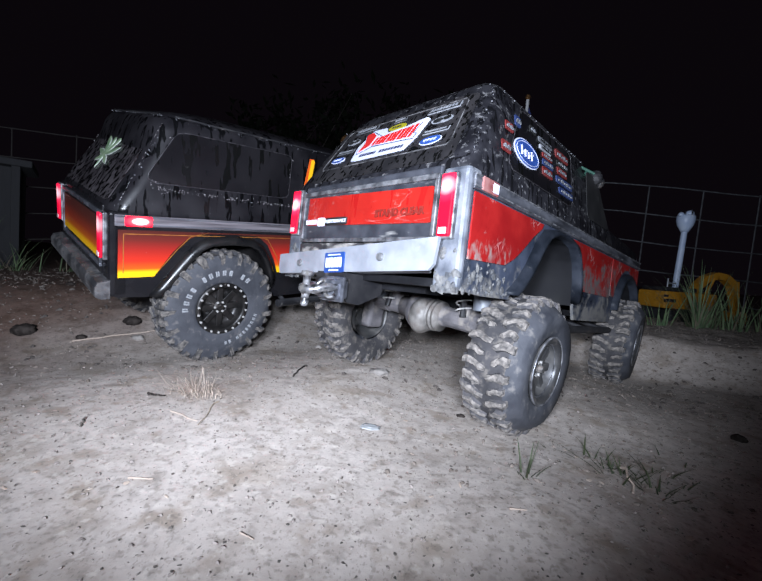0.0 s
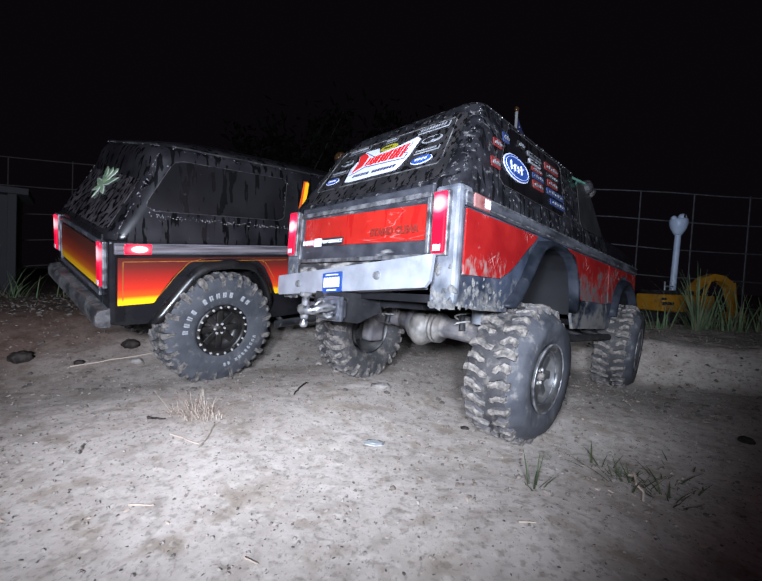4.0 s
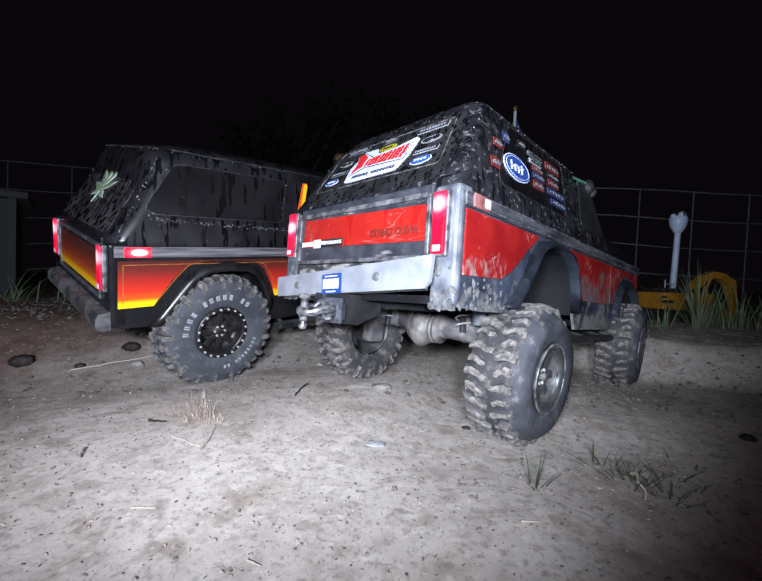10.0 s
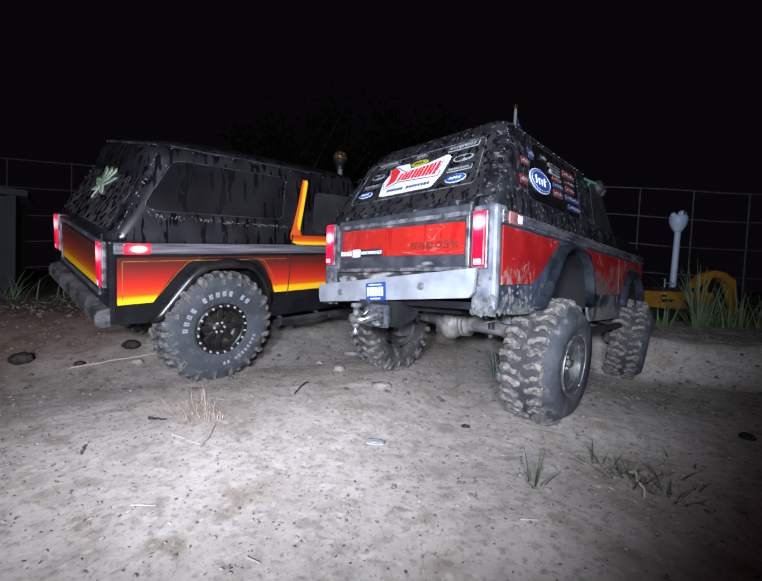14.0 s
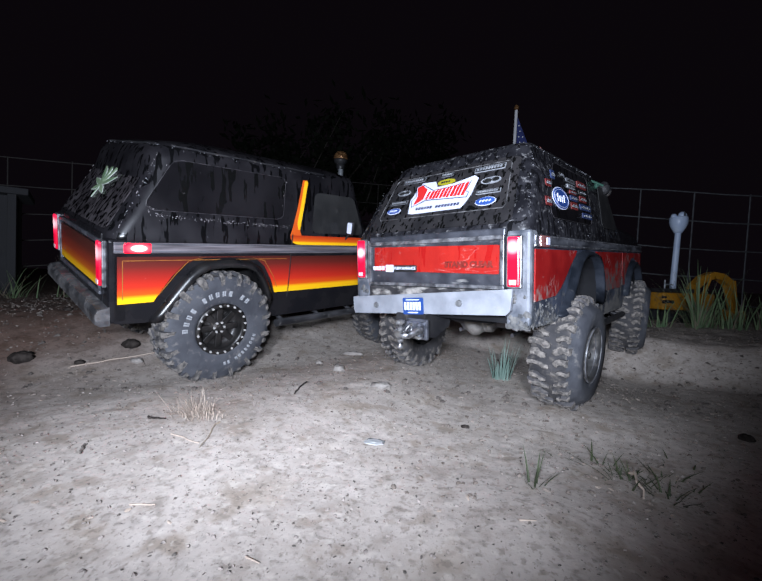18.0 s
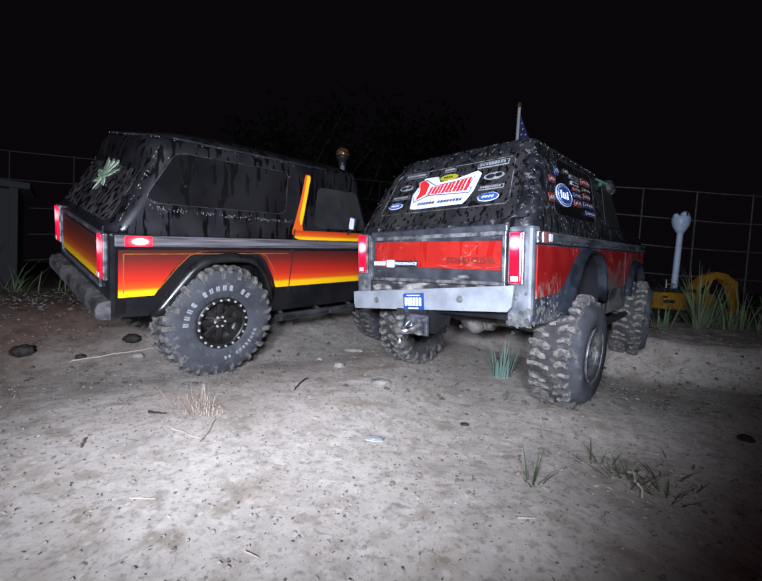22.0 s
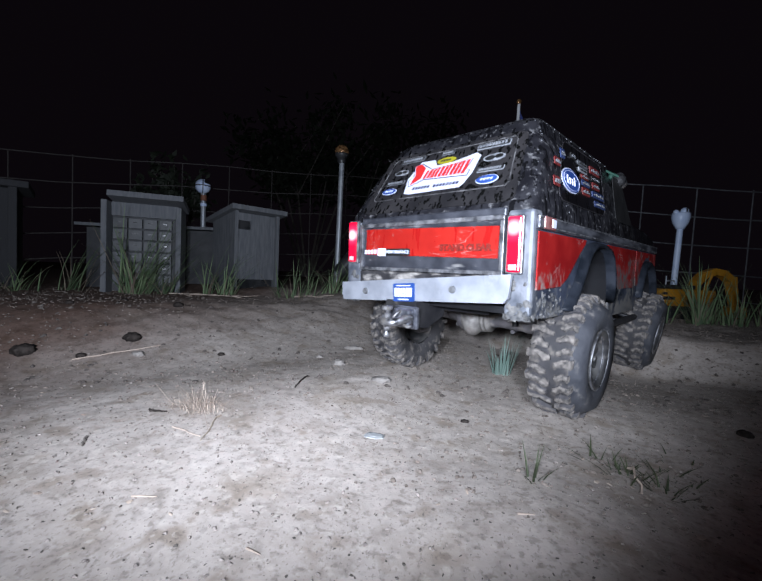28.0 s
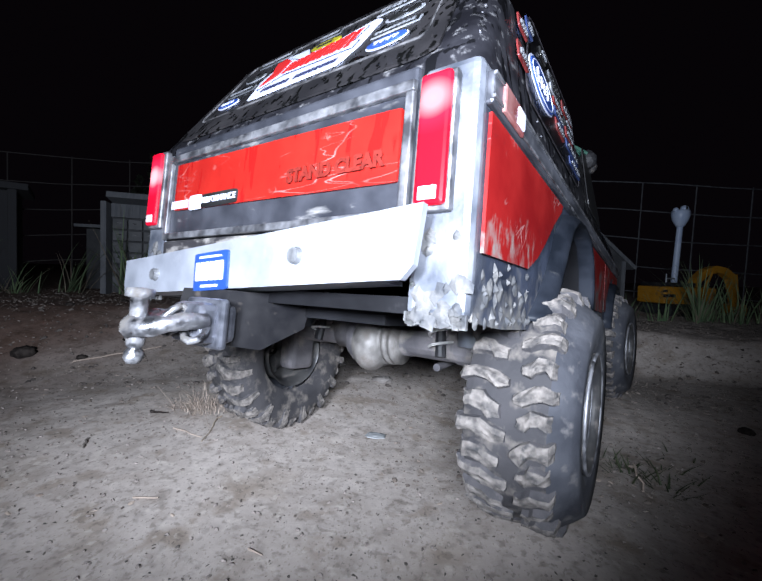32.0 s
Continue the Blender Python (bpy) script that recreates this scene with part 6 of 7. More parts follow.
def dress_black(t):
    """Stripes and the leaf of the black truck."""
    for s in (1, -1):
        bm = bmesh.new()
        side_poly(bm, [(0.2256, 0.2135), (0.2178, 0.1800), (0.2088, 0.1500), (0.2050, 0.1405), (0.2225, 0.1405), (0.2205, 0.1480), (0.2272, 0.1780), (0.2340, 0.2110), (0.2320, 0.2140)], s, 0.0008)
        stripe = part("pillar_stripe", bm, M["stripe_orange"], t, "orange band up the pillar")
        bm = bmesh.new()
        side_poly(bm, [(0.2282, 0.2125), (0.2218, 0.1800), (0.2162, 0.1560), (0.2175, 0.1480), (0.2200, 0.1482), (0.2266, 0.1780), (0.2334, 0.2108), (0.2318, 0.2132)], s, 0.0014)
        part("yellow_band", bm, M["stripe_yellow"], stripe, "yellow inner band")
        bm = bmesh.new()
        for q in range(4):
            sheet(bm, [(s * 0.1067, 0.3745 + 0.0018 * q, 0.1368 - 0.0022 * q), (s * 0.1067, 0.3745 + 0.0018 * q + s * 0.0, 0.1350 - 0.0022 * q),
                       (s * 0.1067, 0.3955 - 0.0028 * q, 0.1350 - 0.0022 * q), (s * 0.1067, 0.3955 - 0.0028 * q, 0.1368 - 0.0022 * q)][::s], 0.0006, 0.05)
        part("fender_badge", bm, M["white"], t, "small white triangular badge of thin bars")
        bm = bmesh.new()
        side_poly(bm, [(0.2050, 0.1405), (0.2053, 0.1360), (0.2085, 0.1310), (0.2145, 0.1288), (0.2250, 0.1284), (0.352, 0.1282), (0.352, 0.1405)], s, 0.0009)
        part("door_stripe", bm, M["stripe_low"], t, "yellow and orange stripe along the door top")
        bm = bmesh.new()
        strip(bm, [(s * 0.1064, 0.353, 0.1282), (s * 0.1060, 0.494, 0.1285), (s * 0.1050, 0.494, 0.1385), (s * 0.1052, 0.353, 0.1415)], s)
        part("hood_stripe", bm, M["stripe_low"], t, "yellow and orange stripe along the hood")
        bm = bmesh.new()
        lo, hi = arch(0, 0.0175, 0.072, 18), arch(0, 0.0182, 0.072, 18)
        lo, hi = [p for p in lo if p[0] < 0.19], [p for p in hi if p[0] < 0.19]
        prism(bm, lo + hi[::-1], 0, *sorted((s * 0.1079, s * 0.1084)))
        box(bm, *sorted((s * 0.1079, s * 0.1084)), 0.0100, 0.0107, 0.070, 0.1095)
        box(bm, *sorted((s * 0.1079, s * 0.1083)), 0.0104, 0.2000, 0.1093, 0.1100)
        part("pinstripe", bm, M["pinstripe"], t, "thin gold pinstripe inside the panel edge")
        for y in (0.207, 0.3465):
            bm = bmesh.new()
            box(bm, *sorted((s * 0.1066, s * 0.1076)), y - 0.0006, y + 0.0006, 0.056, 0.142)
            part("door_seam", bm, M["black_sticker"], t, "dark door seam")
    o = Vector(on_rear(-0.0085, 0.1725, 0.0016))
    up = (Vector(on_rear(0, 0.2045)) - Vector(on_rear(0, 0.1365))).normalized()
    rt = Vector((1, 0, 0))
    leaf = None
    for grow, lift, key, name, label in ((0.0011, 0.0, "leaf_edge", "leaf_sticker", "pale seven-fingered leaf sticker"), (0.0, 0.0006, "leaf_sticker", "leaf_fill", "dull green fingers of the leaf")):
        bm = bmesh.new()
        for a, L, w in ((95, 0.046, 0.0032), (58, 0.049, 0.0032), (132, 0.043, 0.0031), (22, 0.036, 0.0029), (168, 0.029, 0.0029), (-22, 0.025, 0.0026), (208, 0.020, 0.0026), (268, 0.017, 0.0012)):
            ca, sa = math.cos(radians(a)), math.sin(radians(a))
            pts = []
            for f, g in ((0, 0.15), (0.25, 0.75), (0.45, 1), (0.7, 0.65), (1, 0), (0.7, -0.65), (0.45, -1), (0.25, -0.75), (0, -0.15)):
                u, v = (L + grow) * f * ca - (w + grow) * g * sa, (L + grow) * f * sa + (w + grow) * g * ca
                pts.append(bm.verts.new(o + rt * u + up * v + rt.cross(up) * (0.0004 + lift)))
            bm.faces.new(pts)
        ext = bmesh.ops.extrude_face_region(bm, geom=bm.faces[:])
        bmesh.ops.translate(bm, vec=rt.cross(up) * 0.0004, verts=[g for g in ext["geom"] if isinstance(g, bmesh.types.BMVert)])
        leaf = part(name, bm, M[key], leaf or t, label)
    bm = bmesh.new()
    ball(bm, (0.036, 0.105, 0.2275), 0.0035)
    part("roof_knob", bm, M["plastic"], t, "small roof knob", smooth=True)


red_truck, red_axles, red_wheels = build_truck("red_toy_truck", "muddy red and grey toy truck with stickered windows", "red")
black_truck, black_axles, black_wheels = build_truck("black_toy_truck", "black toy truck with sunset stripes and lit tail lights", "black")

# ---- on the bank: little buildings, lamps, fence, digger ----


def at_ground(x, y, turn=0.0, sink=0.003):
    return pose(x, y, ground_z(x, y) - sink, 0, 0, turn)


def letterbox_shelter():
    """A roofed cluster of letterboxes between two side walls."""
    t = thing("letterbox_shelter", "grey wooden shelter with a grid of letterboxes", "mailboxes", at=at_ground(-0.607, 1.00, 20))
    for s in (-1, 1):
        bm = bmesh.new()
        box(bm, *sorted((s * 0.074, s * 0.086)), -0.045, 0.050, 0, 0.224 if s < 0 else 0.218, 0.001)
        part("side_wall", bm, M["wood"], t, "weathered grey side board")
    bm = bmesh.new()
    prism(bm, [(-0.062, 0.232), (-0.060, 0.245), (0.060, 0.230), (0.060, 0.217)], 0, -0.070, 0.092)
    part("roof", bm, M["wood"], t, "sloping grey board roof")
    bm = bmesh.new()
    box(bm, -0.074, 0.074, 0.004, 0.050, 0, 0.218)
    part("back", bm, M["wood_dark"], t, "dark back of the shelter")
    bm = bmesh.new()
    box(bm, -0.074, 0.074, -0.006, 0.004, 0.192, 0.226)
    part("front_board", bm, M["wood"], t, "board under the roof")
    for r in range(6):
        for c in range(4):
            x0, z0 = -0.071 + c * 0.0335, 0.020 + r * 0.0285
            bm = bmesh.new()
            box(bm, x0, x0 + 0.0300, -0.006, 0.004, z0, z0 + 0.0250, 0.001)
            door = part("letterbox", bm, M["box"], t, "small grey letterbox door")
            bm = bmesh.new()
            box(bm, x0 + 0.010, x0 + 0.019, -0.0085, -0.0058, z0 + 0.0135, z0 + 0.0160)
            part("slot", bm, M["chrome_clean"], door, "bright metal slot plate")
    return t


def open_shelter():
    t = thing("open_shelter", "small grey wooden shelter with a sloping roof", "shelter", at=at_ground(-0.404, 1.15, 46))
    for x0, x1 in ((-0.0675, -0.0580), (0.0580, 0.0675)):
        bm = bmesh.new()
        prism(bm, [(-0.072, -0.01), (0.069, -0.01), (0.069, 0.192), (-0.072, 0.214)], 0, x0, x1)
        part("side_wall", bm, M["wood"], t, "grey side board")
    bm = bmesh.new()
    box(bm, -0.0578, 0.0578, 0.058, 0.0685, 0, 0.192)
    part("back_wall", bm, M["wood"], t, "grey back board")
    bm = bmesh.new()
    prism(bm, [(-0.088, 0.2165), (-0.088, 0.2290), (0.085, 0.2020), (0.085, 0.1900)], 0, -0.083, 0.083)
    part("roof", bm, M["wood"], t, "overhanging grey roof board")
    bm = bmesh.new()
    box(bm, -0.0578, 0.0578, -0.062, -0.055, 0.028, 0.166)
    box(bm, -0.0578, 0.0578, -0.062, -0.055, 0.190, 0.211)
    box(bm, -0.0160, 0.0578, -0.062, -0.055, 0.166, 0.190)
    part("front_board", bm, M["wood"], t, "grey front board with a slot")
    # added black sheet behind the slot stands for the shade inside
    bm = bmesh.new()
    box(bm, -0.0578, 0.0578, -0.052, -0.046, 0, 0.205)
    part("dark_interior_sheet", bm, M["lamp_dark"], t, "black sheet in place of the shaded interior")
    return t


def plain_house():
    t = thing("little_house", "grey wooden toy house with a flat roof", "toy house", at=at_ground(-0.978, 0.935, 38))
    # the house stands in shade, which its wood colour imitates
    bm = bmesh.new()
    box(bm, -0.13, 0.075, -0.02, 0.12, 0, 0.246, 0.002)
    part("wall", bm, M["wood_shaded"], t, "plain grey board wall")
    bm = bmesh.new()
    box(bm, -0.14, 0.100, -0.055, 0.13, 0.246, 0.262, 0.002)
    part("roof", bm, M["wood_shaded"], t, "flat grey roof board")
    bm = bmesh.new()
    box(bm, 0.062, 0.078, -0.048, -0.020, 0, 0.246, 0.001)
    part("post", bm, M["wood_shaded"], t, "grey corner post")
    return t


def low_shed(x, y, w, h, turn, label):
    t = thing("low_shed", label, "shed", at=at_ground(x, y, turn))
    bm = bmesh.new()
    box(bm, -w, w, -0.03, 0.04, 0, h, 0.001)
    part("wall", bm, M["wood_dark"], t, "dark board wall")
    bm = bmesh.new()
    prism(bm, [(-0.055, h + 0.002), (-0.055, h + 0.010), (0.05, h + 0.018), (0.05, h + 0.006)], 0, -w - 0.018, w + 0.018)
    part("roof", bm, M["wood"], t, "grey roof board")
    return t


def lean_shed():
    """The steep little shed behind the bank on the digger's side."""
    t = thing("steep_shed", "dark grey shed with a steep pale roof edge", "shed", at=at_ground(0.615, 1.12, -4))
    bm = bmesh.new()
    prism(bm, [(-0.16, 0.0), (0.075, 0.0), (0.075, 0.150), (-0.095, 0.305), (-0.16, 0.250)], 1, 0.0, 0.09)
    part("wall", bm, M["wood_dark"], t, "dark grey gable wall")
    bm = bmesh.new()
    d = Vector((0.200, 0, -0.184)).normalized()
    a, n = Vector((-0.105, 0, 0.3135)), Vector((0.184, 0, 0.2)).normalized()
    pts = [a, a + d * 0.280, a + d * 0.280 + n * 0.009, a + n * 0.009]
    prism(bm, [(p.x, p.z) for p in pts], 1, -0.012, 0.10)
    part("roof", bm, M["wood"], t, "pale steep roof board")
    bm = bmesh.new()
    box(bm, 0.068, 0.079, -0.006, -0.001, 0, 0.146)
    part("corner_trim", bm, M["wood"], t, "pale corner trim")
    return t


def globe_lamp():
    t = thing("solar_globe_lamp", "amber crackle-glass globe lamp on a grey post", "garden lamp", "garden lamps", at=at_ground(-0.130, 1.15, 0))
    top = 0.492 - ground_z(-0.130, 1.15)
    bm = bmesh.new()
    rod(bm, (-0.003, 0, 0), (0.001, 0, top - 0.030), 0.0075, 0.0075, 16)
    part("post", bm, M["lamp_pole"], t, "grey metal post")
    bm = bmesh.new()
    lathe(bm, [(top - 0.034, 0.010), (top - 0.028, 0.0125), (top - 0.018, 0.0125), (top - 0.016, 0.008)], 20, "Z")
    part("collar", bm, M["lamp_dark"], t, "black lamp collar", smooth=True)
    bm = bmesh.new()
    ball(bm, (0, 0, top), 0.0205, sub=3)
    glass = part("globe", bm, M["globe"], t, "amber crackled glass globe")
    bm = bmesh.new()
    lathe(bm, [(top - 0.0225, 0.0085), (top - 0.0190, 0.0125), (top - 0.0120, 0.0186), (top - 0.0060, 0.0208), (top - 0.0060, 0.0196), (top - 0.0120, 0.0172)], 24, "Z")
    part("lower_cup", bm, M["lamp_dark"], glass, "dark cup under the globe", smooth=True)
    return t


def ball_lamp():
    t = thing("white_globe_lamp", "white ball lamp with dark bands on a post", "garden lamp", "garden lamps", at=at_ground(-0.603, 1.30, 0))
    top = 0.408 - ground_z(-0.603, 1.30)
    bm = bmesh.new()
    rod(bm, (0.004, 0, 0), (0.002, 0, top - 0.02), 0.008, seg=14)
    part("post", bm, M["lamp_pole"], t, "pale post")
    bm = bmesh.new()
    ball(bm, (0, 0, top), 0.0240, sub=3)
    g = part("globe", bm, M["lamp_white"], t, "white plastic ball", smooth=True)
    bm = bmesh.new()
    lathe(bm, [(-0.0016, 0.0240), (-0.0016, 0.0250), (0.0016, 0.0250), (0.0016, 0.0240)], 28, "Z")
    bmesh.ops.translate(bm, vec=(0, 0, top), verts=bm.verts[:])
    part("band", bm, M["lamp_dark"], g, "dark band round the ball")
    bm = bmesh.new()
    lathe(bm, [(-0.0014, 0.0240), (-0.0014, 0.0252), (0.0014, 0.0252), (0.0014, 0.0240)], 28, "Z")
    bmesh.ops.transform(bm, matrix=Matrix.Translation((0, 0, top)) @ Matrix.Rotation(radians(25), 4, "Z") @ Matrix.Rotation(radians(90), 4, "Y"), verts=bm.verts[:])
    part("band", bm, M["lamp_dark"], g, "dark band round the ball")
    bm = bmesh.new()
    ball(bm, (0, 0, 0), 0.0246, sub=3)
    bmesh.ops.delete(bm, geom=[v for v in bm.verts if v.co.x * 0.9 + v.co.y * 0.42 < 0.002 or v.co.z < 0.006], context="VERTS")
    bmesh.ops.translate(bm, vec=(0, 0, top), verts=bm.verts[:])
    part("dark_patch", bm, M["lamp_dark"], g, "dark patch on the upper ball", smooth=True)
    for z0, z1, key, label in ((0.048, 0.030, "rust_band", "rusty brown collar"), (0.066, 0.056, "lamp_white", "white ring")):
        bm = bmesh.new()
        rod(bm, (0.003, 0, top - z0), (0.003, 0, top - z1), 0.0098, 0.0098, 16)
        part("collar", bm, M[key], t, label)
    return t


def tulip_lamp():
    t = thing("white_tulip_lamp", "pale blue-white garden lamp with a cup-shaped head", "garden lamp", "garden lamps", at=at_ground(0.905, 1.20, 0))
    top = 0.368 - ground_z(0.905, 1.20)
    bm = bmesh.new()
    rod(bm, (-0.008, 0, 0), (0.004, 0, top - 0.050), 0.0090, 0.0080, 18)
    part("post", bm, M["lamp_white"], t, "white plastic post", smooth=False)
    bm = bmesh.new()
    lathe(bm, [(top - 0.054, 0.0001), (top - 0.054, 0.0095), (top - 0.046, 0.0140), (top - 0.034, 0.0205), (top - 0.020, 0.0240), (top - 0.008, 0.0242), (top - 0.003, 0.0225), (top - 0.003, 0.0001)], 24, "Z")
    bmesh.ops.translate(bm, vec=(0.004, 0, 0), verts=bm.verts[:])
    head = part("head", bm, M["lamp_white"], t, "white cup-shaped lamp head", smooth=True)
    bm = bmesh.new()
    ball(bm, (0.010, -0.006, top + 0.001), 0.0112, 1, 1, 1.0, 3)
    ball(bm, (-0.016, -0.006, top - 0.003), 0.0080, 1, 1, 1.0, 2)
    part("bulbs", bm, M["lamp_white"], head, "two white knobs on the head", smooth=True)
    bm = bmesh.new()
    box(bm, 0.006, 0.011, -0.0185, -0.016, top - 0.004, top + 0.008, 0.0008)
    part("dark_slot", bm, M["lamp_dark"], head, "small dark slot")
    return t


def spot_lamp():
    t = thing("solar_spotlight", "black cylindrical solar spotlight tilted on a stake", "spotlight", "garden lamps", at=at_ground(-0.118, 1.08, 0))
    bm = bmesh.new()
    rod(bm, (0, 0, 0), (0.002, 0, 0.060), 0.006, seg=12)
    part("stake", bm, M["lamp_dark"], t, "black stake")
    bm = bmesh.new()
    rod(bm, (0.000, 0, 0.052), (0.066, -0.01, 0.130), 0.0205, 0.0230, 24)
    part("barrel", bm, M["lamp_dark"], t, "black lamp barrel")
    bm = bmesh.new()
    rod(bm, (0.064, -0.0095, 0.1275), (0.069, -0.0105, 0.1335), 0.0245, 0.0245, 24)
    part("bezel", bm, M["lamp_dark"], t, "black lamp bezel")
    return t


def digger():
    """A toy excavator: tracks, deck, boom and arm."""
    t = thing("toy_excavator", "dusty yellow toy excavator half hidden in the grass", "toy excavator", at=at_ground(0.845, 1.06, 6))
    lift = 0.034
    bm = bmesh.new()
    box(bm, -0.105, 0.030, -0.045, -0.015, -0.01, 0.034, 0.008)
    box(bm, -0.105, 0.030, 0.030, 0.060, -0.01, 0.034, 0.008)
    part("track", bm, M["lamp_dark"], t, "black rubber tracks")
    bm = bmesh.new()
    box(bm, -0.115, 0.035, -0.040, 0.055, lift, lift + 0.045, 0.004)
    deck = part("deck", bm, M["digger"], t, "yellow machine deck")
    bm = bmesh.new()
    box(bm, -0.116, -0.085, -0.042, -0.038, lift + 0.017, lift + 0.025)
    box(bm, -0.116, -0.108, -0.0425, -0.036, lift + 0.030, lift + 0.036)
    part("grille_strip", bm, M["plastic"], deck, "dark strip on the counterweight")
    bm = bmesh.new()
    box(bm, -0.110, -0.020, -0.034, 0.050, lift + 0.045, lift + 0.056, 0.003)
    part("engine_cover", bm, M["plastic"], t, "dark engine cover")
    bm = bmesh.new()
    rod(bm, (-0.104, -0.03, lift + 0.056), (-0.104, -0.03, lift + 0.078), 0.0018, seg=6)
    rod(bm, (-0.104, -0.03, lift + 0.066), (-0.080, -0.03, lift + 0.066), 0.0018, seg=6)
    part("hand_rail", bm, M["lamp_pole"], t, "thin rail")
    curve = [(-0.004, 0.050), (0.012, 0.085), (0.034, 0.106), (0.062, 0.116), (0.090, 0.112), (0.116, 0.094)]
    bm = bmesh.new()
    for (x0, z0), (x1, z1) in zip(curve, curve[1:]):
        d = Vector((x1 - x0, 0, z1 - z0))
        n = Vector((-d.z, 0, d.x)).normalized() * 0.009
        prism(bm, [(x0 - n.x, z0 - n.z), (x1 - n.x, z1 - n.z), (x1 + n.x, z1 + n.z), (x0 + n.x, z0 + n.z)], 1, -0.010, 0.012)
    bmesh.ops.translate(bm, vec=(0, 0, lift - 0.020), verts=bm.verts[:])
    part("boom", bm, M["digger"], t, "curved yellow boom")
    bm = bmesh.new()
    prism(bm, [(0.104, 0.112), (0.128, 0.118), (0.140, 0.030), (0.128, 0.026)], 1, -0.008, 0.010)
    part("arm", bm, M["digger"], t, "yellow dipper arm")
    bm = bmesh.new()
    prism(bm, [(0.122, 0.036), (0.146, 0.036), (0.150, 0.008), (0.128, -0.006), (0.112, 0.010)], 1, -0.022, 0.024)
    part("bucket", bm, M["digger"], t, "yellow bucket")
    bm = bmesh.new()
    rod(bm, (0.022, -0.012, lift + 0.034), (0.048, -0.012, lift + 0.088), 0.005, 0.003)
    part("ram", bm, M["digger"], t, "boom ram")
    return t


def fence_run(name, label, a, b, z0, za, zb, stay, first, rise, rail_zs, mat_, wire_r):
    """Welded wire panel from a to b: upright stays and long wires whose height runs from za to zb."""
    t = thing(name, label, "wire fence", "wire fence panels")
    a, b = Vector((*a, 0)), Vector((*b, 0))
    L = (b - a).length
    d = (b - a) / L
    s = first
    while s < L:
        p = a + d * s
        bm = bmesh.new()
        lean = rise * 0.02
        rod(bm, (p.x - lean, p.y, z0), (p.x + lean * 0.3, p.y, za + (zb - za) * s / L + 0.004), wire_r, seg=6)
        part("stay", bm, mat_, t)
        s += stay
    for k, drop in enumerate(rail_zs):
        bm = bmesh.new()
        pts = []
        for i in range(11):
            q = a + d * (L * i / 10)
            pts.append((q.x, q.y - 0.003, za + (zb - za) * i / 10 - drop + 0.004 * math.sin(i * 1.7 + k)))
        tube(bm, pts, wire_r)
        part("wire", bm, mat_, t)
    return t


letterbox_shelter()
open_shelter()
plain_house()
low_shed(-0.80, 1.12, 0.030, 0.170, 10, "low dark shed with a pale roof board")
low_shed(-0.575, 1.24, 0.055, 0.165, 4, "low dark shed behind the letterboxes")
lean_shed()
globe_lamp()
ball_lamp()
tulip_lamp()
spot_lamp()
digger()
# this run takes the wire darkened for weak light
fence_run("wire_fence", "grey welded wire fence behind the little buildings, coloured dark for weak light", (-1.30, 1.06), (0.165, 1.80), 0.05, 0.44, 0.565, 0.152, 0.06, 0.0, (0, 0.080, 0.16, 0.24, 0.32, 0.40), M["wire_dim"], 0.0019)
fence_run("wire_fence", "galvanised welded wire fence behind the digger", (0.165, 1.80), (2.2, 1.46), 0.05, 0.605, 0.490, 0.203, 0.115, 0.45, (0, 0.115, 0.23, 0.345, 0.45), M["wire"], 0.0027)


def flag_pole():
    t = thing("small_flag", "small starred flag on a thin pale pole", "flag", at=at_ground(0.392, 1.22, 0))
    base = ground_z(0.392, 1.22)
    bm = bmesh.new()
    rod(bm, (0, 0, 0), (0.010, 0, 0.680 - base), 0.0055, 0.0045, 12)
    part("pole", bm, M["flag_white"], t, "thin white pole")
    bm = bmesh.new()
    ball(bm, (0.010, 0, 0.688 - base), 0.0075, 1, 1, 1.2)
    part("finial", bm, M["globe"], t, "brass finial", smooth=True)
    bm = bmesh.new()
    prism(bm, [(0.014, 0.660 - base), (0.028, 0.625 - base), (0.048, 0.580 - base), (0.066, 0.540 - base), (0.066, 0.40 - base), (0.014, 0.40 - base)], 1, -0.002, 0.002)
    part("canton", bm, M["flag_blue"], t, "dark blue field")
    bm = bmesh.new()
    for r in range(8):
        for c in range(1 + r // 2):
            ball(bm, (0.0195 + c * 0.0125 + (r % 2) * 0.004, -0.003, 0.632 - base - r * 0.017), 0.0026, 1, 0.5, 1, 1)
    tagged(part("stars", bm, M["flag_white"], t, "white stars"), kind="stuff")
    return t


flag_pole()

# ---- plants ----


def blade(bm, base, lean, height, width, bend, turn, seg=4):
    """One grass blade: a thin folded ribbon that bends over."""
    c, s = math.cos(turn), math.sin(turn)
    last = None
    for i in range(seg + 1):
        f = i / seg
        out = lean * f + bend * f * f
        p = Vector(base) + Vector((c * out, s * out, height * (f - 0.25 * f * f * min(1, abs(bend) / max(height, 1e-4)))))
        w = width * (1 - f) ** 0.7 * 0.5 + 0.0001
        row = [bm.verts.new(p + Vector((-s, c, 0)) * w), bm.verts.new(p + Vector((c, s, 0.6)) * w * 0.5), bm.verts.new(p - Vector((-s, c, 0)) * w)]
        if last:
            bm.faces.new([last[0], last[1], row[1], row[0]])
            bm.faces.new([last[1], last[2], row[2], row[1]])
        last = row


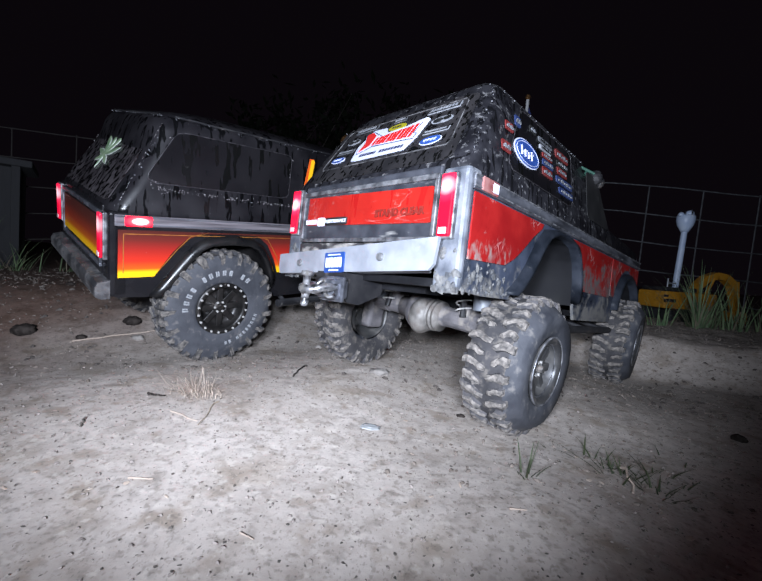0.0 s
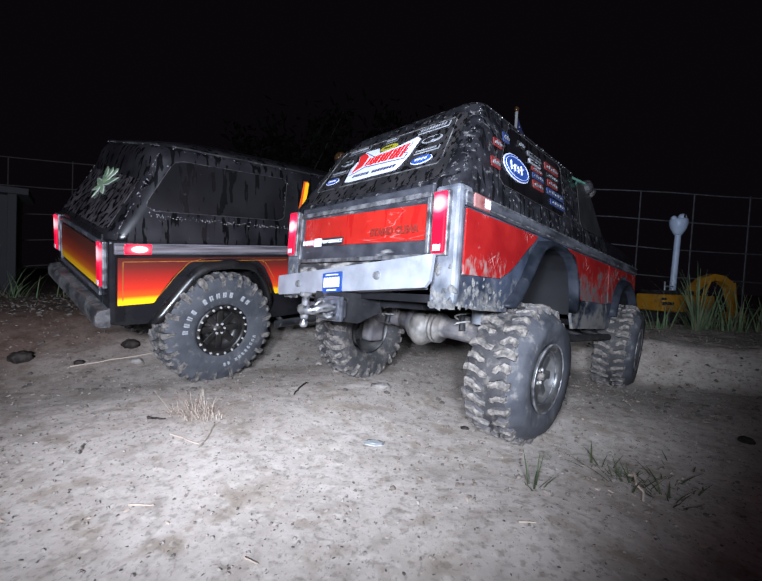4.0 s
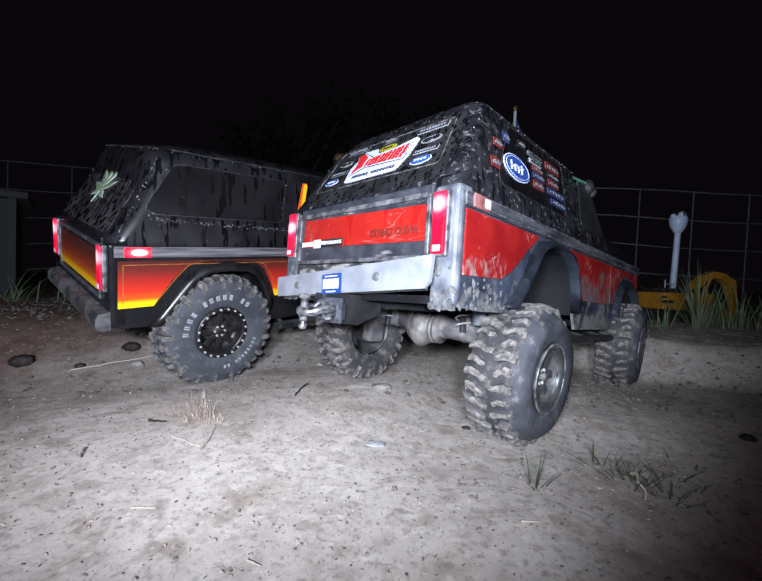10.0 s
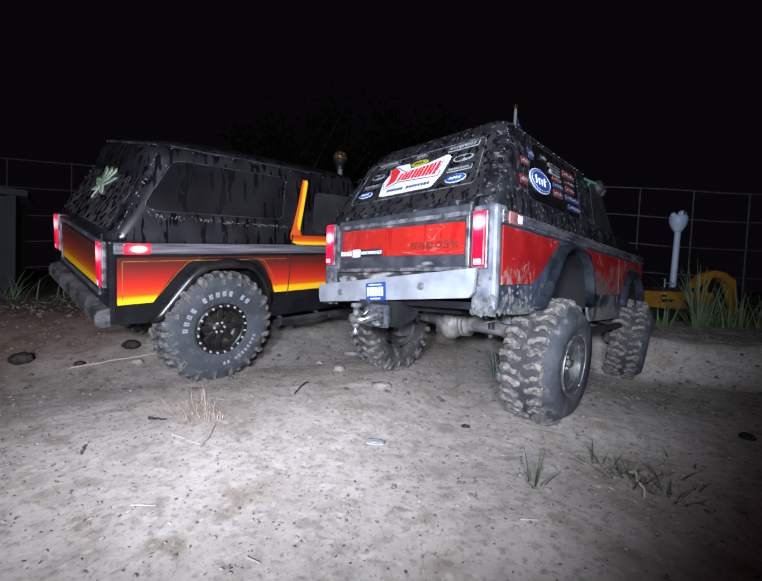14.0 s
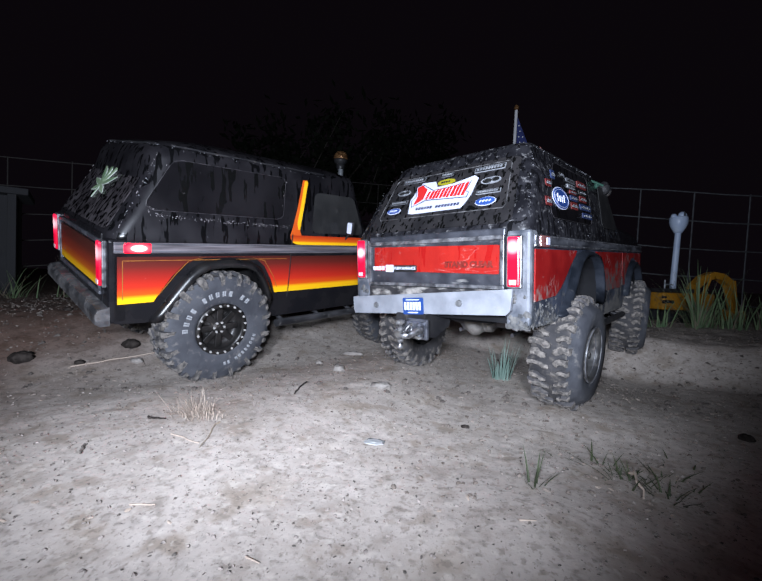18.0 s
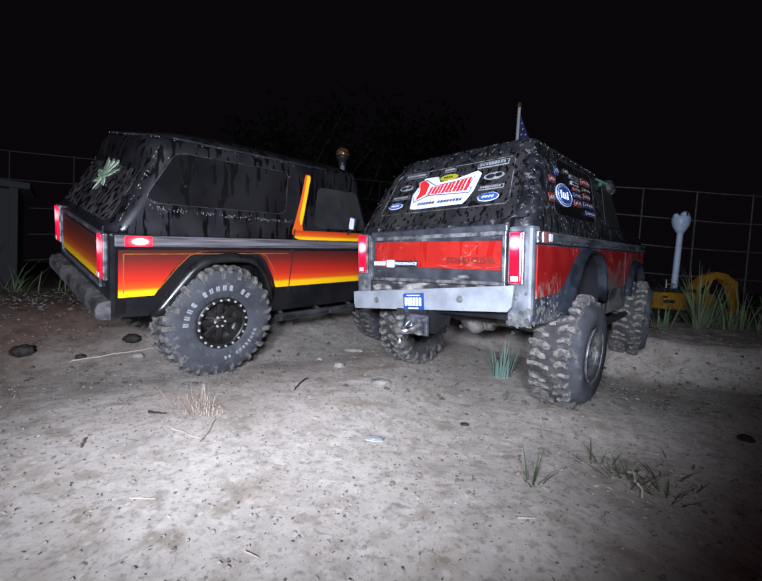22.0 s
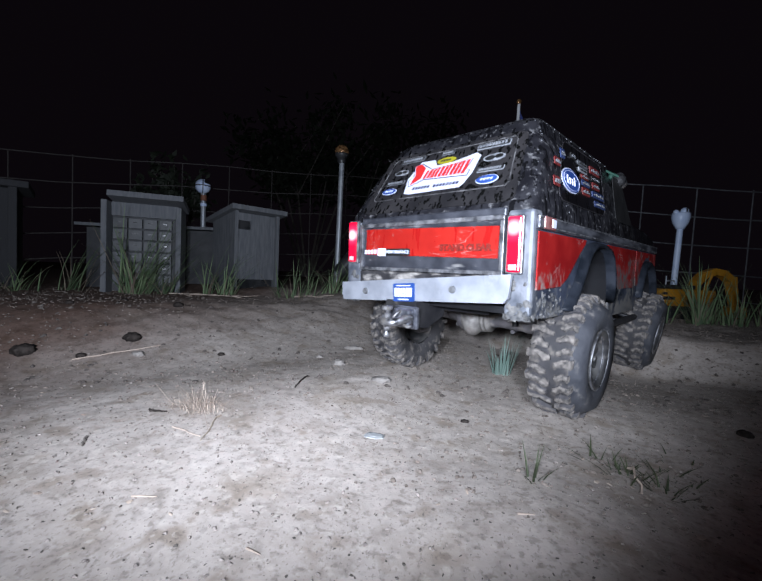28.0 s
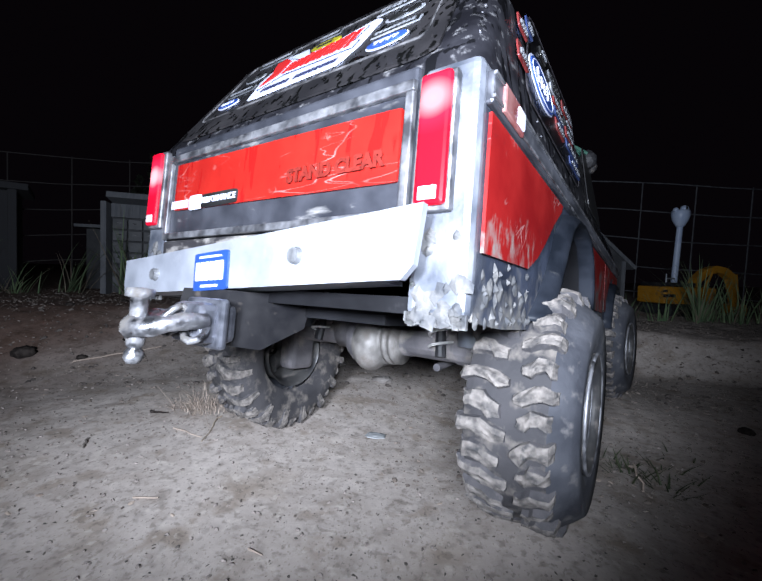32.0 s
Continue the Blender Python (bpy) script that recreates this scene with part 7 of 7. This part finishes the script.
def grass_clump(x, y, n, height, spread, mat_, label, seed, name="grass_clump", width=0.0036, lean=0.75, z=None, tall=1.45, side=None):
    rng = random.Random(seed)
    bm = bmesh.new()
    for _ in range(n):
        a, r = rng.uniform(0, 6.283), spread * rng.random() ** 0.7
        h = height * rng.uniform(0.25, 1.0)
        px, py = x + r * math.cos(a), y + r * math.sin(a) * 0.7
        pz = (ground_z(px, py) if z is None else z) - 0.004
        h *= tall
        blade(bm, (px - x, py - y, pz), h * rng.uniform(0.05, lean), h, width * rng.uniform(0.6, 1.2), h * rng.uniform(0, lean), a + rng.uniform(-0.8, 0.8) if side is None or rng.random() < 0.3 else side + rng.gauss(0, 0.7))
    ob = part(name, bm, mat_, None, at=Matrix.Translation((x, y, 0)))
    return tagged(ob, label, "grass", "grass on the bank")


for k, (x, y, n, h, sp) in enumerate(((-0.595, 0.935, 46, 0.150, 0.035), (-0.530, 0.945, 16, 0.10, 0.03), (-0.395, 0.985, 16, 0.085, 0.03), (-0.435, 0.975, 9, 0.13, 0.012), (-0.215, 0.985, 20, 0.075, 0.06),
                                     (-0.120, 1.02, 30, 0.090, 0.05), (-0.04, 1.03, 24, 0.080, 0.05), (-0.74, 0.92, 12, 0.10, 0.03), (-0.82, 0.86, 14, 0.075, 0.06), (-0.93, 0.84, 14, 0.09, 0.05),
                                     (0.715, 0.865, 26, 0.115, 0.03), (0.640, 0.885, 12, 0.060, 0.025), (0.800, 0.88, 20, 0.085, 0.04), (0.90, 0.90, 26, 0.085, 0.05), (0.755, 0.90, 14, 0.115, 0.03), (0.58, 0.93, 12, 0.05, 0.04))):
    right = x > 0.5
    grass_clump(x, y, int(n * 0.5) + 2, h * 0.8, sp * 1.3, M["straw_dim"], "dry pale stalks among green grass", 120 + k, "dry_grass", 0.0026, 1.0, side=None)
    grass_clump(x, y, int(n * 1.55), h, sp, M["grass"], "green tuft of long grass blades on the bank", 20 + k, width=0.0042, lean=0.40 if right else 0.62, side=None if right else 0.4)
grass_clump(0.172, 0.535, 46, 0.066, 0.013, M["grass_blue"], "grey-green tuft of stiff grass", 77, "grass_tuft", 0.0026, 0.28, tall=1.0)
grass_clump(0.104, 0.250, 9, 0.030, 0.006, M["weed"], "thin green sprig in bare earth", 78, "grass_sprig", 0.0018, 0.7, tall=1.0)
grass_clump(0.172, 0.270, 12, 0.016, 0.012, M["weed"], "low green weed in bare earth", 79, "grass_sprig", 0.0020, 1.0, tall=1.0)
grass_clump(0.200, 0.255, 12, 0.015, 0.018, M["weed"], "low green weed in bare earth", 80, "grass_sprig", 0.0020, 1.0, tall=1.0)
for k, (x, y, n, h) in enumerate(((0.176, 0.262, 16, 0.020), (0.188, 0.246, 18, 0.018), (0.168, 0.285, 12, 0.018), (0.205, 0.272, 14, 0.016), (0.150, 0.300, 8, 0.010))):
    grass_clump(x, y, n, h, 0.011, M["weed"], "low green weed in bare earth", 90 + k, "grass_sprig", 0.0017, 1.1, tall=1.0)
grass_clump(0.240, 0.30, 8, 0.013, 0.02, M["weed"], "low green weed in bare earth", 81, "grass_sprig", 0.0020, 1.0, tall=1.0)


def straw_tuft():
    rng = random.Random(4)
    bm = bmesh.new()
    for _ in range(210):
        a = rng.uniform(0, 6.283)
        r = 0.030 * rng.random() ** 0.9
        h = rng.uniform(0.012, 0.036) * (1.2 - r / 0.036)
        blade(bm, (r * math.cos(a), 0.6 * r * math.sin(a), 0.001), h * rng.uniform(-1.3, 1.6), h * rng.uniform(0.10, 0.85), rng.uniform(0.00030, 0.00060), h * rng.uniform(-1.6, 1.6), rng.uniform(0, 6.283), 4)
    ob = part("dry_grass_tuft", bm, M["straw"], None, at=at_ground(-0.158, 0.342, 0, 0.001))
    return tagged(ob, "dry straw-coloured tuft of dead grass", "dry grass")


straw_tuft()


def stick(name, label, a, b, r, mat_, bend=0.003, seed=1, lift=0.0):
    rng = random.Random(seed)
    bm = bmesh.new()
    a, b = Vector((*a, 0)), Vector((*b, 0))
    n, pts = 7, []
    for i in range(n + 1):
        p = a.lerp(b, i / n) + Vector((rng.uniform(-bend, bend), rng.uniform(-bend, bend), 0))
        p.z = ground_z(p.x, p.y) + r * 0.8 + 0.0006 + lift * math.sin(math.pi * i / n)
        pts.append(p)
    tube(bm, pts, [r * (1 - 0.4 * i / n) for i in range(n + 1)], 7)
    return tagged(part(name, bm, mat_, None), label, "twig")


def stone(x, y, r, sx, sy, sz, label, mat_, seed, name="stone", turn=0.0):
    bm = bmesh.new()
    vs = ball(bm, (0, 0, 0), r, 1, 1, 1, 3)
    for v in vs:
        k = 1 + (0.42 if name == "stone" else 0.28) * noise.noise(v.co * ((2.0 if name == "stone" else 2.6) / r) + Vector((seed, 0, 0)))
        v.co = Vector((v.co.x * sx * k, v.co.y * sy * k, v.co.z * sz * k))
    ob = part(name, bm, mat_, None, at=pose(x, y, ground_z(x, y) + r * sz * 0.35, 0, 0, turn), smooth=True)
    return tagged(ob, label, "stone")


stick("twig", "pale peeled twig among low weeds", (0.1794, 0.2759), (0.1712, 0.2424), 0.0011, M["straw"], 0.0026, 15, 0.007)
stick("twig", "dry stalk fallen on the earth", (-0.1598, 0.3028), (-0.1333, 0.2911), 0.0006, M["straw"], 0.0014, 21)
stick("twig", "thin dry stalk fallen across another", (-0.133, 0.3267), (-0.1303, 0.2832), 0.0006, M["twig"], 0.0014, 22)
stick("twig", "short dark twig on the earth", (-0.1987, 0.3335), (-0.1813, 0.3319), 0.0011, M["pit"], 0.0014, 23)
stick("twig", "short dark twig on the earth", (-0.0803, 0.4399), (-0.086, 0.3986), 0.0011, M["pit"], 0.0014, 24)
stone(-0.041, 0.625, 0.007, 2.2, 0.75, 0.6, "pale flat splinter of wood or stone", M["stone"], 1, turn=6)
stone(-0.052, 0.510, 0.0070, 1.15, 0.9, 0.75, "small pale stone on the earth", M["stone"], 2)
stone(0.0035, 0.442, 0.0080, 1.5, 0.9, 0.5, "small pale brownish stone on earth", M["stone"], 3)
stone(0.222, 0.505, 0.005, 1.2, 1, 0.6, "small pale pebble by the tyre", M["stone"], 4)
for k, (x, y, r) in enumerate(((-0.355, 0.556, 0.0132), (-0.444, 0.482, 0.0145), (-0.368, 0.706, 0.0097), (-0.513, 0.64, 0.0072), (-0.381, 0.494, 0.0068), (-0.224, 0.55, 0.0055), (-0.485, 0.734, 0.0073), (0.34, 0.352, 0.007))):
    stone(x, y, r * 0.85, 1.0, 1.0, 0.66, "dark damp lump of earth with a crumbled edge", M["pit"], 10 + k, "earth_clod")
stone(-0.322, 0.518, 0.0060, 1.2, 1.0, 0.7, "small pale stone beside a straw", M["stone"], 31)
stone(-0.002, 0.318, 0.0070, 1.4, 0.9, 0.08, "flat pale stone sunk in the earth", M["stone_white"], 32, turn=-12)
stone(0.083, 0.358, 0.0030, 1.4, 0.9, 0.7, "tiny black crumb on the earth", M["pit"], 33, "earth_clod")
stone(-0.085, 0.560, 0.0045, 1.1, 0.9, 0.7, "small pale pebble on the earth", M["stone"], 34)
stick("straw", "long pale straw lying on the earth", (-0.382, 0.482), (-0.312, 0.552), 0.0009, M["straw"], 0.0012, 3)
stick("straw", "short white straw on the earth", (-0.138, 0.218), (-0.124, 0.2185), 0.0006, M["straw"], 0.0003, 4)
stick("straw", "short pale chip of straw", (0.078, 0.2035), (0.087, 0.203), 0.0006, M["straw"], 0.0002, 5)
stick("straw", "short pale chip of straw", (-0.060, 0.182), (-0.052, 0.178), 0.0005, M["straw"], 0.0002, 6)
stick("twig", "short dark twig on the earth", (-0.213, 0.283), (-0.207, 0.270), 0.0009, M["debris"], 0.001, 9)
for k, (x0, y0, x1, y1) in enumerate(((-0.52, 0.955, -0.30, 0.965), (-0.50, 0.965, -0.44, 0.90), (-0.47, 0.97, -0.33, 0.92), (-0.44, 0.975, -0.36, 0.955), (-0.22, 0.97, -0.12, 0.96))):
    stick("dead_stem", "pale dead grass stem on the bank", (x0, y0), (x1, y1), 0.0013, M["straw"], 0.008, 30 + k)


def litter(name, label, n, seed, mat_, size, flat, region, even=1.5):
    """Countless small chips and bits of leaf strewn over the earth."""
    rng = np.random.RandomState(seed)
    verts, faces = [], []
    x0, x1, y0, y1 = region
    for _ in range(n):
        y = y0 + (y1 - y0) * rng.rand() ** even
        x = (x0 + (x1 - x0) * rng.rand()) * (0.35 + y / y1)
        r = size * (0.4 + rng.rand() * 1.2)
        a, e = rng.rand() * 6.283, 0.25 + 0.75 * rng.rand()
        z = ground_z(x, y) + 0.0006
        c, s = math.cos(a), math.sin(a)
        k = len(verts)
        tilt = rng.uniform(-0.3, 0.3)
        for ring, up in ((1.0, -0.15), (0.72, 0.62)):
            for q in range(6):
                g = r * ring * (0.45 + 0.9 * rng.rand())
                px, py = g * math.cos(q * 1.0472), e * g * math.sin(q * 1.0472)
                verts.append((x + c * px - s * py, y + s * px + c * py, z + r * flat * up + px * tilt))
        verts.append((x, y, z + r * flat))
        for q in range(6):
            p = (q + 1) % 6
            faces += [(k + q, k + p, k + 6 + p, k + 6 + q), (k + 6 + q, k + 6 + p, k + 12)]
    me = bpy.data.meshes.new(name)
    me.from_pydata(verts, [], faces)
    me.materials.append(mat_)
    return tagged(new(name, me), label, "litter", kind="stuff")


litter("leaf_litter", "dark crumbs of leaf and earth on the ground", 5200, 1, M["debris"], 0.0007, 0.32, (-1.0, 1.0, 0.14, 1.1))
litter("pebbles", "earth-coloured grit and crumbs on the ground", 2600, 2, M["grit"], 0.0010, 0.7, (-1.0, 1.0, 0.14, 1.1))
litter("earth_crumbs", "loose crumbs of pale earth", 9000, 6, M["crumb"], 0.0008, 0.85, (-1.0, 1.0, 0.20, 1.05), 0.85)
litter("brown_crumbs", "loose brown crumbs of damp earth", 3600, 21, M["damp_crumb"], 0.0016, 0.6, (0.02, 0.95, 0.22, 0.95), 0.8)
litter("brown_crumbs", "loose brown crumbs of damp earth", 2200, 23, M["damp_crumb"], 0.0017, 0.6, (-0.95, 0.10, 0.34, 0.98), 0.8)
litter("clods", "loose crumbling lumps of earth along the foot of the bank", 760, 16, M["clod"], 0.0028, 0.7, (-0.9, 0.9, 0.42, 1.0))
litter("straw_chips", "short bits of pale straw on the ground", 220, 3, M["straw"], 0.0016, 0.15, (-1.0, 1.0, 0.2, 1.0))


def bush(x, y, z0, h, w, n, seed, label):
    """A bush behind the fence: forked stems that carry many small leaves."""
    rng = random.Random(seed)
    t = thing("bush", label, "bush", "bushes behind the fence", at=pose(x, y, z0))
    tips = []
    for _ in range(9):
        a, l = rng.uniform(0, 6.283), rng.uniform(0.2, 1.0)
        q = Vector((w * 0.4 * l * math.cos(a), w * 0.3 * l * math.sin(a), h * rng.uniform(0.4, 0.6)))
        bm = bmesh.new()
        rod(bm, (0, 0, 0), q, 0.008 * h, 0.004 * h, 6)
        for _ in range(3):
            r = q + Vector((w * rng.uniform(-0.35, 0.35), w * rng.uniform(-0.3, 0.3), h * rng.uniform(0.05, 0.42)))
            rod(bm, q, r, 0.004 * h, 0.001 * h, 5)
            tips.append((q, r))
        part("stem", bm, M["debris"], t)
    verts, faces = [], []
    for _ in range(n):
        q, r = tips[rng.randrange(len(tips))]
        c = q.lerp(r, rng.uniform(0.1, 1.15)) + Vector([rng.gauss(0, 0.05 * w) for _ in range(3)])
        s = rng.uniform(0.012, 0.026) * (0.5 + h)
        u = Vector([rng.gauss(0, 1) for _ in range(3)]).normalized()
        v = u.orthogonal().normalized()
        k = len(verts)
        verts += [c - u * s, c + v * s * 0.4, c + u * s, c - v * s * 0.4]
        faces.append((k, k + 1, k + 2, k + 3))
    me = bpy.data.meshes.new("leaves")
    me.from_pydata([tuple(p) for p in verts], [], faces)
    me.materials.append(M["leaves"])
    ob = new("leaves", me)
    ob.parent = t
    tagged(ob, "small dark leaves", kind="stuff")
    return t


bush(-0.95, 1.75, 0.08, 0.55, 0.30, 900, 1, "thin leafy weed bush in the dark")
bush(-0.65, 3.4, 0.0, 1.7, 1.3, 2600, 2, "dark leafy shrub at the edge of the light")
bush(0.3, 4.2, 0.0, 1.9, 1.6, 2600, 3, "dark leafy shrub at the edge of the light")

# ---- what moves ----
RED_ROWS = [  # seconds, place in metres, turn in degrees
    (0, -0.0269, 0.3315, 0.0776, -3.76, -0.61, -44.65),
    (0.5, -0.0266, 0.3320, 0.0764, -3.74, -0.86, -44.73),
    (1, -0.0264, 0.3321, 0.0767, -3.71, -0.76, -44.67),
    (2, -0.0268, 0.3336, 0.0741, -3.55, -0.99, -44.81),
    (3, -0.0263, 0.3365, 0.0742, -3.40, -0.74, -44.82),
    (3.5, -0.0267, 0.3346, 0.0739, -3.57, -0.79, -44.95),
    (5.5, -0.0267, 0.3352, 0.0741, -3.37, -0.82, -44.90),
    (7, -0.0272, 0.3332, 0.0738, -3.67, -0.68, -45.00),
    (9, -0.0272, 0.3319, 0.0737, -3.89, -0.72, -45.07),
    (10, -0.0273, 0.3318, 0.0735, -3.82, -0.73, -45.11),
    (10.5, -0.0162, 0.3438, 0.0728, -3.46, -0.48, -45.08),
    (11, -0.0135, 0.3486, 0.0721, -3.34, -0.48, -45.59),
    (11.5, -0.0133, 0.3493, 0.0721, -3.25, -0.45, -45.62),
    (12, 0.0028, 0.3629, 0.0686, -1.98, -0.82, -44.97),
    (12.5, 0.0101, 0.3695, 0.0665, -1.09, -0.87, -44.58),
    (13, 0.0114, 0.3699, 0.0659, -1.17, -0.81, -44.65),
    (14, 0.0124, 0.3701, 0.0661, -0.91, -0.79, -44.48),
    (14.5, 0.0172, 0.3747, 0.0640, -0.07, -0.82, -44.15),
    (16.5, 0.0546, 0.4040, 0.0531, 4.05, -0.85, -41.94),
    (17, 0.0561, 0.4110, 0.0541, 3.80, -1.03, -42.85),
    (18, 0.0538, 0.4077, 0.0529, 3.77, -0.34, -42.52),
    (19, 0.0536, 0.4065, 0.0532, 4.03, -0.36, -42.76),
    (20, 0.0534, 0.4052, 0.0528, 3.96, 0.03, -42.42),
    (21, 0.0523, 0.4045, 0.0545, 3.48, -0.11, -42.62),
    (22, 0.0529, 0.4051, 0.0548, 3.42, -0.17, -42.62),
    (24, 0.0525, 0.4049, 0.0548, 3.39, -0.10, -42.49),
    (24.5, 0.0577, 0.4107, 0.0543, 3.60, -0.14, -42.44),
    (25, 0.0834, 0.4341, 0.0537, 3.57, -1.25, -42.37),
    (25.5, 0.0833, 0.4342, 0.0535, 3.59, -1.19, -42.32),
    (27.5, -0.0792, 0.2635, 0.0836, -5.20, 0.20, -47.42),
    (28, 0.0392, 0.3737, 0.0619, 1.51, 0.56, -43.74),
    (28.5, 0.0472, 0.3820, 0.0586, 2.33, 0.74, -43.28),
    (29, 0.0281, 0.3609, 0.0656, -0.10, 1.50, -43.41),
    (29.5, 0.0198, 0.3510, 0.0682, -1.00, 1.87, -43.69),
    (30.5, 0.0204, 0.3522, 0.0676, -0.75, 1.77, -43.42),
    (31, 0.0197, 0.3416, 0.0688, -1.56, 1.37, -42.12),
    (31.5, -0.0276, 0.2428, 0.0794, -8.00, -0.33, -35.40),
    (32, -0.0627, 0.1745, 0.0752, -5.86, -0.90, -35.45),
]
BLACK_ROWS = [
    (0, -0.3498, 0.4567, 0.0656, 4.77, 12.97, -40.46),
    (1, -0.3495, 0.4554, 0.0635, 4.69, 12.70, -40.17),
    (3, -0.3501, 0.4586, 0.0606, 4.61, 12.68, -39.90),
    (6, -0.3498, 0.4583, 0.0596, 4.66, 12.39, -39.96),
    (9, -0.3506, 0.4594, 0.0592, 4.67, 12.44, -39.84),
    (12, -0.3511, 0.4584, 0.0606, 4.53, 12.61, -39.75),
    (14, -0.3514, 0.4610, 0.0618, 4.71, 12.89, -40.19),
    (17, -0.3508, 0.4592, 0.0605, 4.59, 12.45, -39.96),
    (19, -0.3508, 0.4589, 0.0616, 4.60, 12.68, -39.93),
    (20, -0.3507, 0.4592, 0.0625, 4.67, 13.00, -40.10),
    (21, -0.3506, 0.4574, 0.0629, 4.58, 12.86, -39.80),
    (22, -0.3504, 0.4581, 0.0635, 4.63, 12.95, -40.04),
    (22.5, -0.3536, 0.4516, 0.0676, 3.83, 13.08, -39.90),
    (23, -0.3772, 0.4313, 0.0648, 4.82, 10.64, -40.75),
    (23.2, -0.3930, 0.3930, 0.0750, 4.90, 15.50, -33.00),
    (23.6, -0.4775, 0.2665, 0.0690, 6.10, 18.00, -34.00),
    (23.8, -0.5290, 0.2500, 0.0640, 4.80, 13.00, -37.00),
    (24, -0.6083, 0.2557, 0.0600, 2.80, 5.30, -47.40),
    (24.2, -0.6441, 0.2176, 0.0643, 1.20, 3.50, -49.10),
    (24.4, -0.6656, 0.1520, 0.0670, 0.20, 2.00, -51.20),
    (24.6, -0.6930, 0.1000, 0.0680, 0.00, 1.70, -53.40),
    (24.7, -0.6780, 0.0500, 0.0670, 0.00, 2.00, -54.50),
    (24.8, -0.7050, 0.0200, 0.0670, 0.00, 1.50, -57.00),
    (24.9, -0.7750, 0.0050, 0.0670, 0.00, 1.00, -61.00),
    (25, -0.8800, -0.0200, 0.0670, 0.00, 0.00, -64.00),
    (25.5, -1.4500, -0.1500, 0.0670, 0.00, 0.00, -70.00),
    (26.2, -2.0000, -0.3000, 0.0670, 0.00, 0.00, -72.00),
    (32, -2.0000, -0.3000, 0.0670, 0.00, 0.00, -72.00),
]

def smooth_rows(rows, times):
    """Values between rows: straight in the turns, eased by the slopes at each row."""
    ts = [r[0] for r in rows]
    vals = np.array([r[1:] for r in rows])
    n = len(ts)
    slope = np.zeros_like(vals)
    d = (vals[1:] - vals[:-1]) / np.diff(ts)[:, None]
    for i in range(1, n - 1):
        ok = d[i - 1] * d[i] > 0
        h = 2 * d[i - 1] * d[i] / np.where(ok, d[i - 1] + d[i], 1)
        slope[i] = np.where(ok, h, 0)
    out = []
    for t in times:
        i = min(max(int(np.searchsorted(ts, t)) - 1, 0), n - 2)
        h = ts[i + 1] - ts[i]
        u = (t - ts[i]) / h
        a, b = (1 + 2 * u) * (1 - u) ** 2, u * u * (3 - 2 * u)
        c, e = u * (1 - u) ** 2, u * u * (u - 1)
        out.append(a * vals[i] + b * vals[i + 1] + h * (c * slope[i] + e * slope[i + 1]))
    return out


def drive(truck, style, axles, wheels, rows, steer, times, tyre):
    """Key a truck along its rows; its wheels roll, reach for the ground and carry the axles."""
    wide, axle_y = TRACK[style], AXLE_Y[style]
    poses = [pose(*v) for v in smooth_rows(rows, times)]
    walk(truck, list(zip(times, poses)))
    reach = {}
    for i, s, w in wheels:
        roll, last, out = 0.0, None, []
        for t, m in zip(times, poses):
            hub = Vector((s * wide, axle_y[i], 0))
            p = m @ hub
            up = m.to_3x3() @ Vector((0, 0, 1))
            lift = max(-0.030, min(0.026, (bank(p.x, p.y) + tyre - 0.001 - p.z) / max(up.z, 0.5)))
            reach.setdefault(i, {}).setdefault(s, []).append(lift)
            fwd = m.to_3x3() @ Vector((0, 1, 0))
            if last is not None:
                roll += (p - last).dot(fwd) / tyre
            last = p
            out.append((t, roll, lift))
        reach[(i, s)] = (w, out)
    for i, ax in enumerate(axles):
        keyed, tilts = [], []
        for k, t in enumerate(times):
            a, b = reach[i][1][k], reach[i][-1][k]
            tilt = -math.atan2(a - b, 2 * wide)
            tilts.append(tilt)
            keyed.append((t, Matrix.Translation((0, axle_y[i], (a + b) / 2)) @ Matrix.Rotation(tilt, 4, "Y") @ Matrix.Translation((0, 0, PORTAL))))
        walk(ax, keyed)
        for s in (1, -1):
            w, out = reach[(i, s)]
            keyed = []
            for k, (t, roll, lift) in enumerate(out):
                turn = float(np.interp(t, *zip(*steer))) if i == 1 else 0.0
                spin = -roll
                m = pose(s * wide, axle_y[i], lift) @ Matrix.Rotation(tilts[k], 4, "Y") @ Matrix.Rotation(radians(turn), 4, "Z")
                m = m @ (Matrix.Rotation(spin, 4, "X") if s > 0 else Matrix.Rotation(math.pi, 4, "Z") @ Matrix.Rotation(-spin, 4, "X"))
                keyed.append((t, m))
            walk(w, keyed)


def motions():
    red_times = sorted({round(0.5 * k, 2) for k in range(65)} | {round(24 + 0.1 * k, 2) for k in range(81)})
    drive(red_truck, "red", red_axles, red_wheels, RED_ROWS, [(0, 6), (10, 6), (12, 10), (14, 12), (16.5, 10), (24, 9), (25.3, 5), (27.5, 0), (28.2, 2), (29, -2), (31, -5), (32, -5)], red_times, 0.0615)
    black_times = sorted({float(k) for k in range(33)} | {round(22 + 0.1 * k, 2) for k in range(45)})
    drive(black_truck, "black", black_axles, black_wheels, BLACK_ROWS, [(0, 0), (22.4, 0), (23.2, -5), (23.6, -10), (23.8, -5), (24.0, 12), (24.2, 40), (24.35, 56), (24.6, 46), (25, 46), (26, 0), (32, 0)], black_times, 0.0700)


motions()
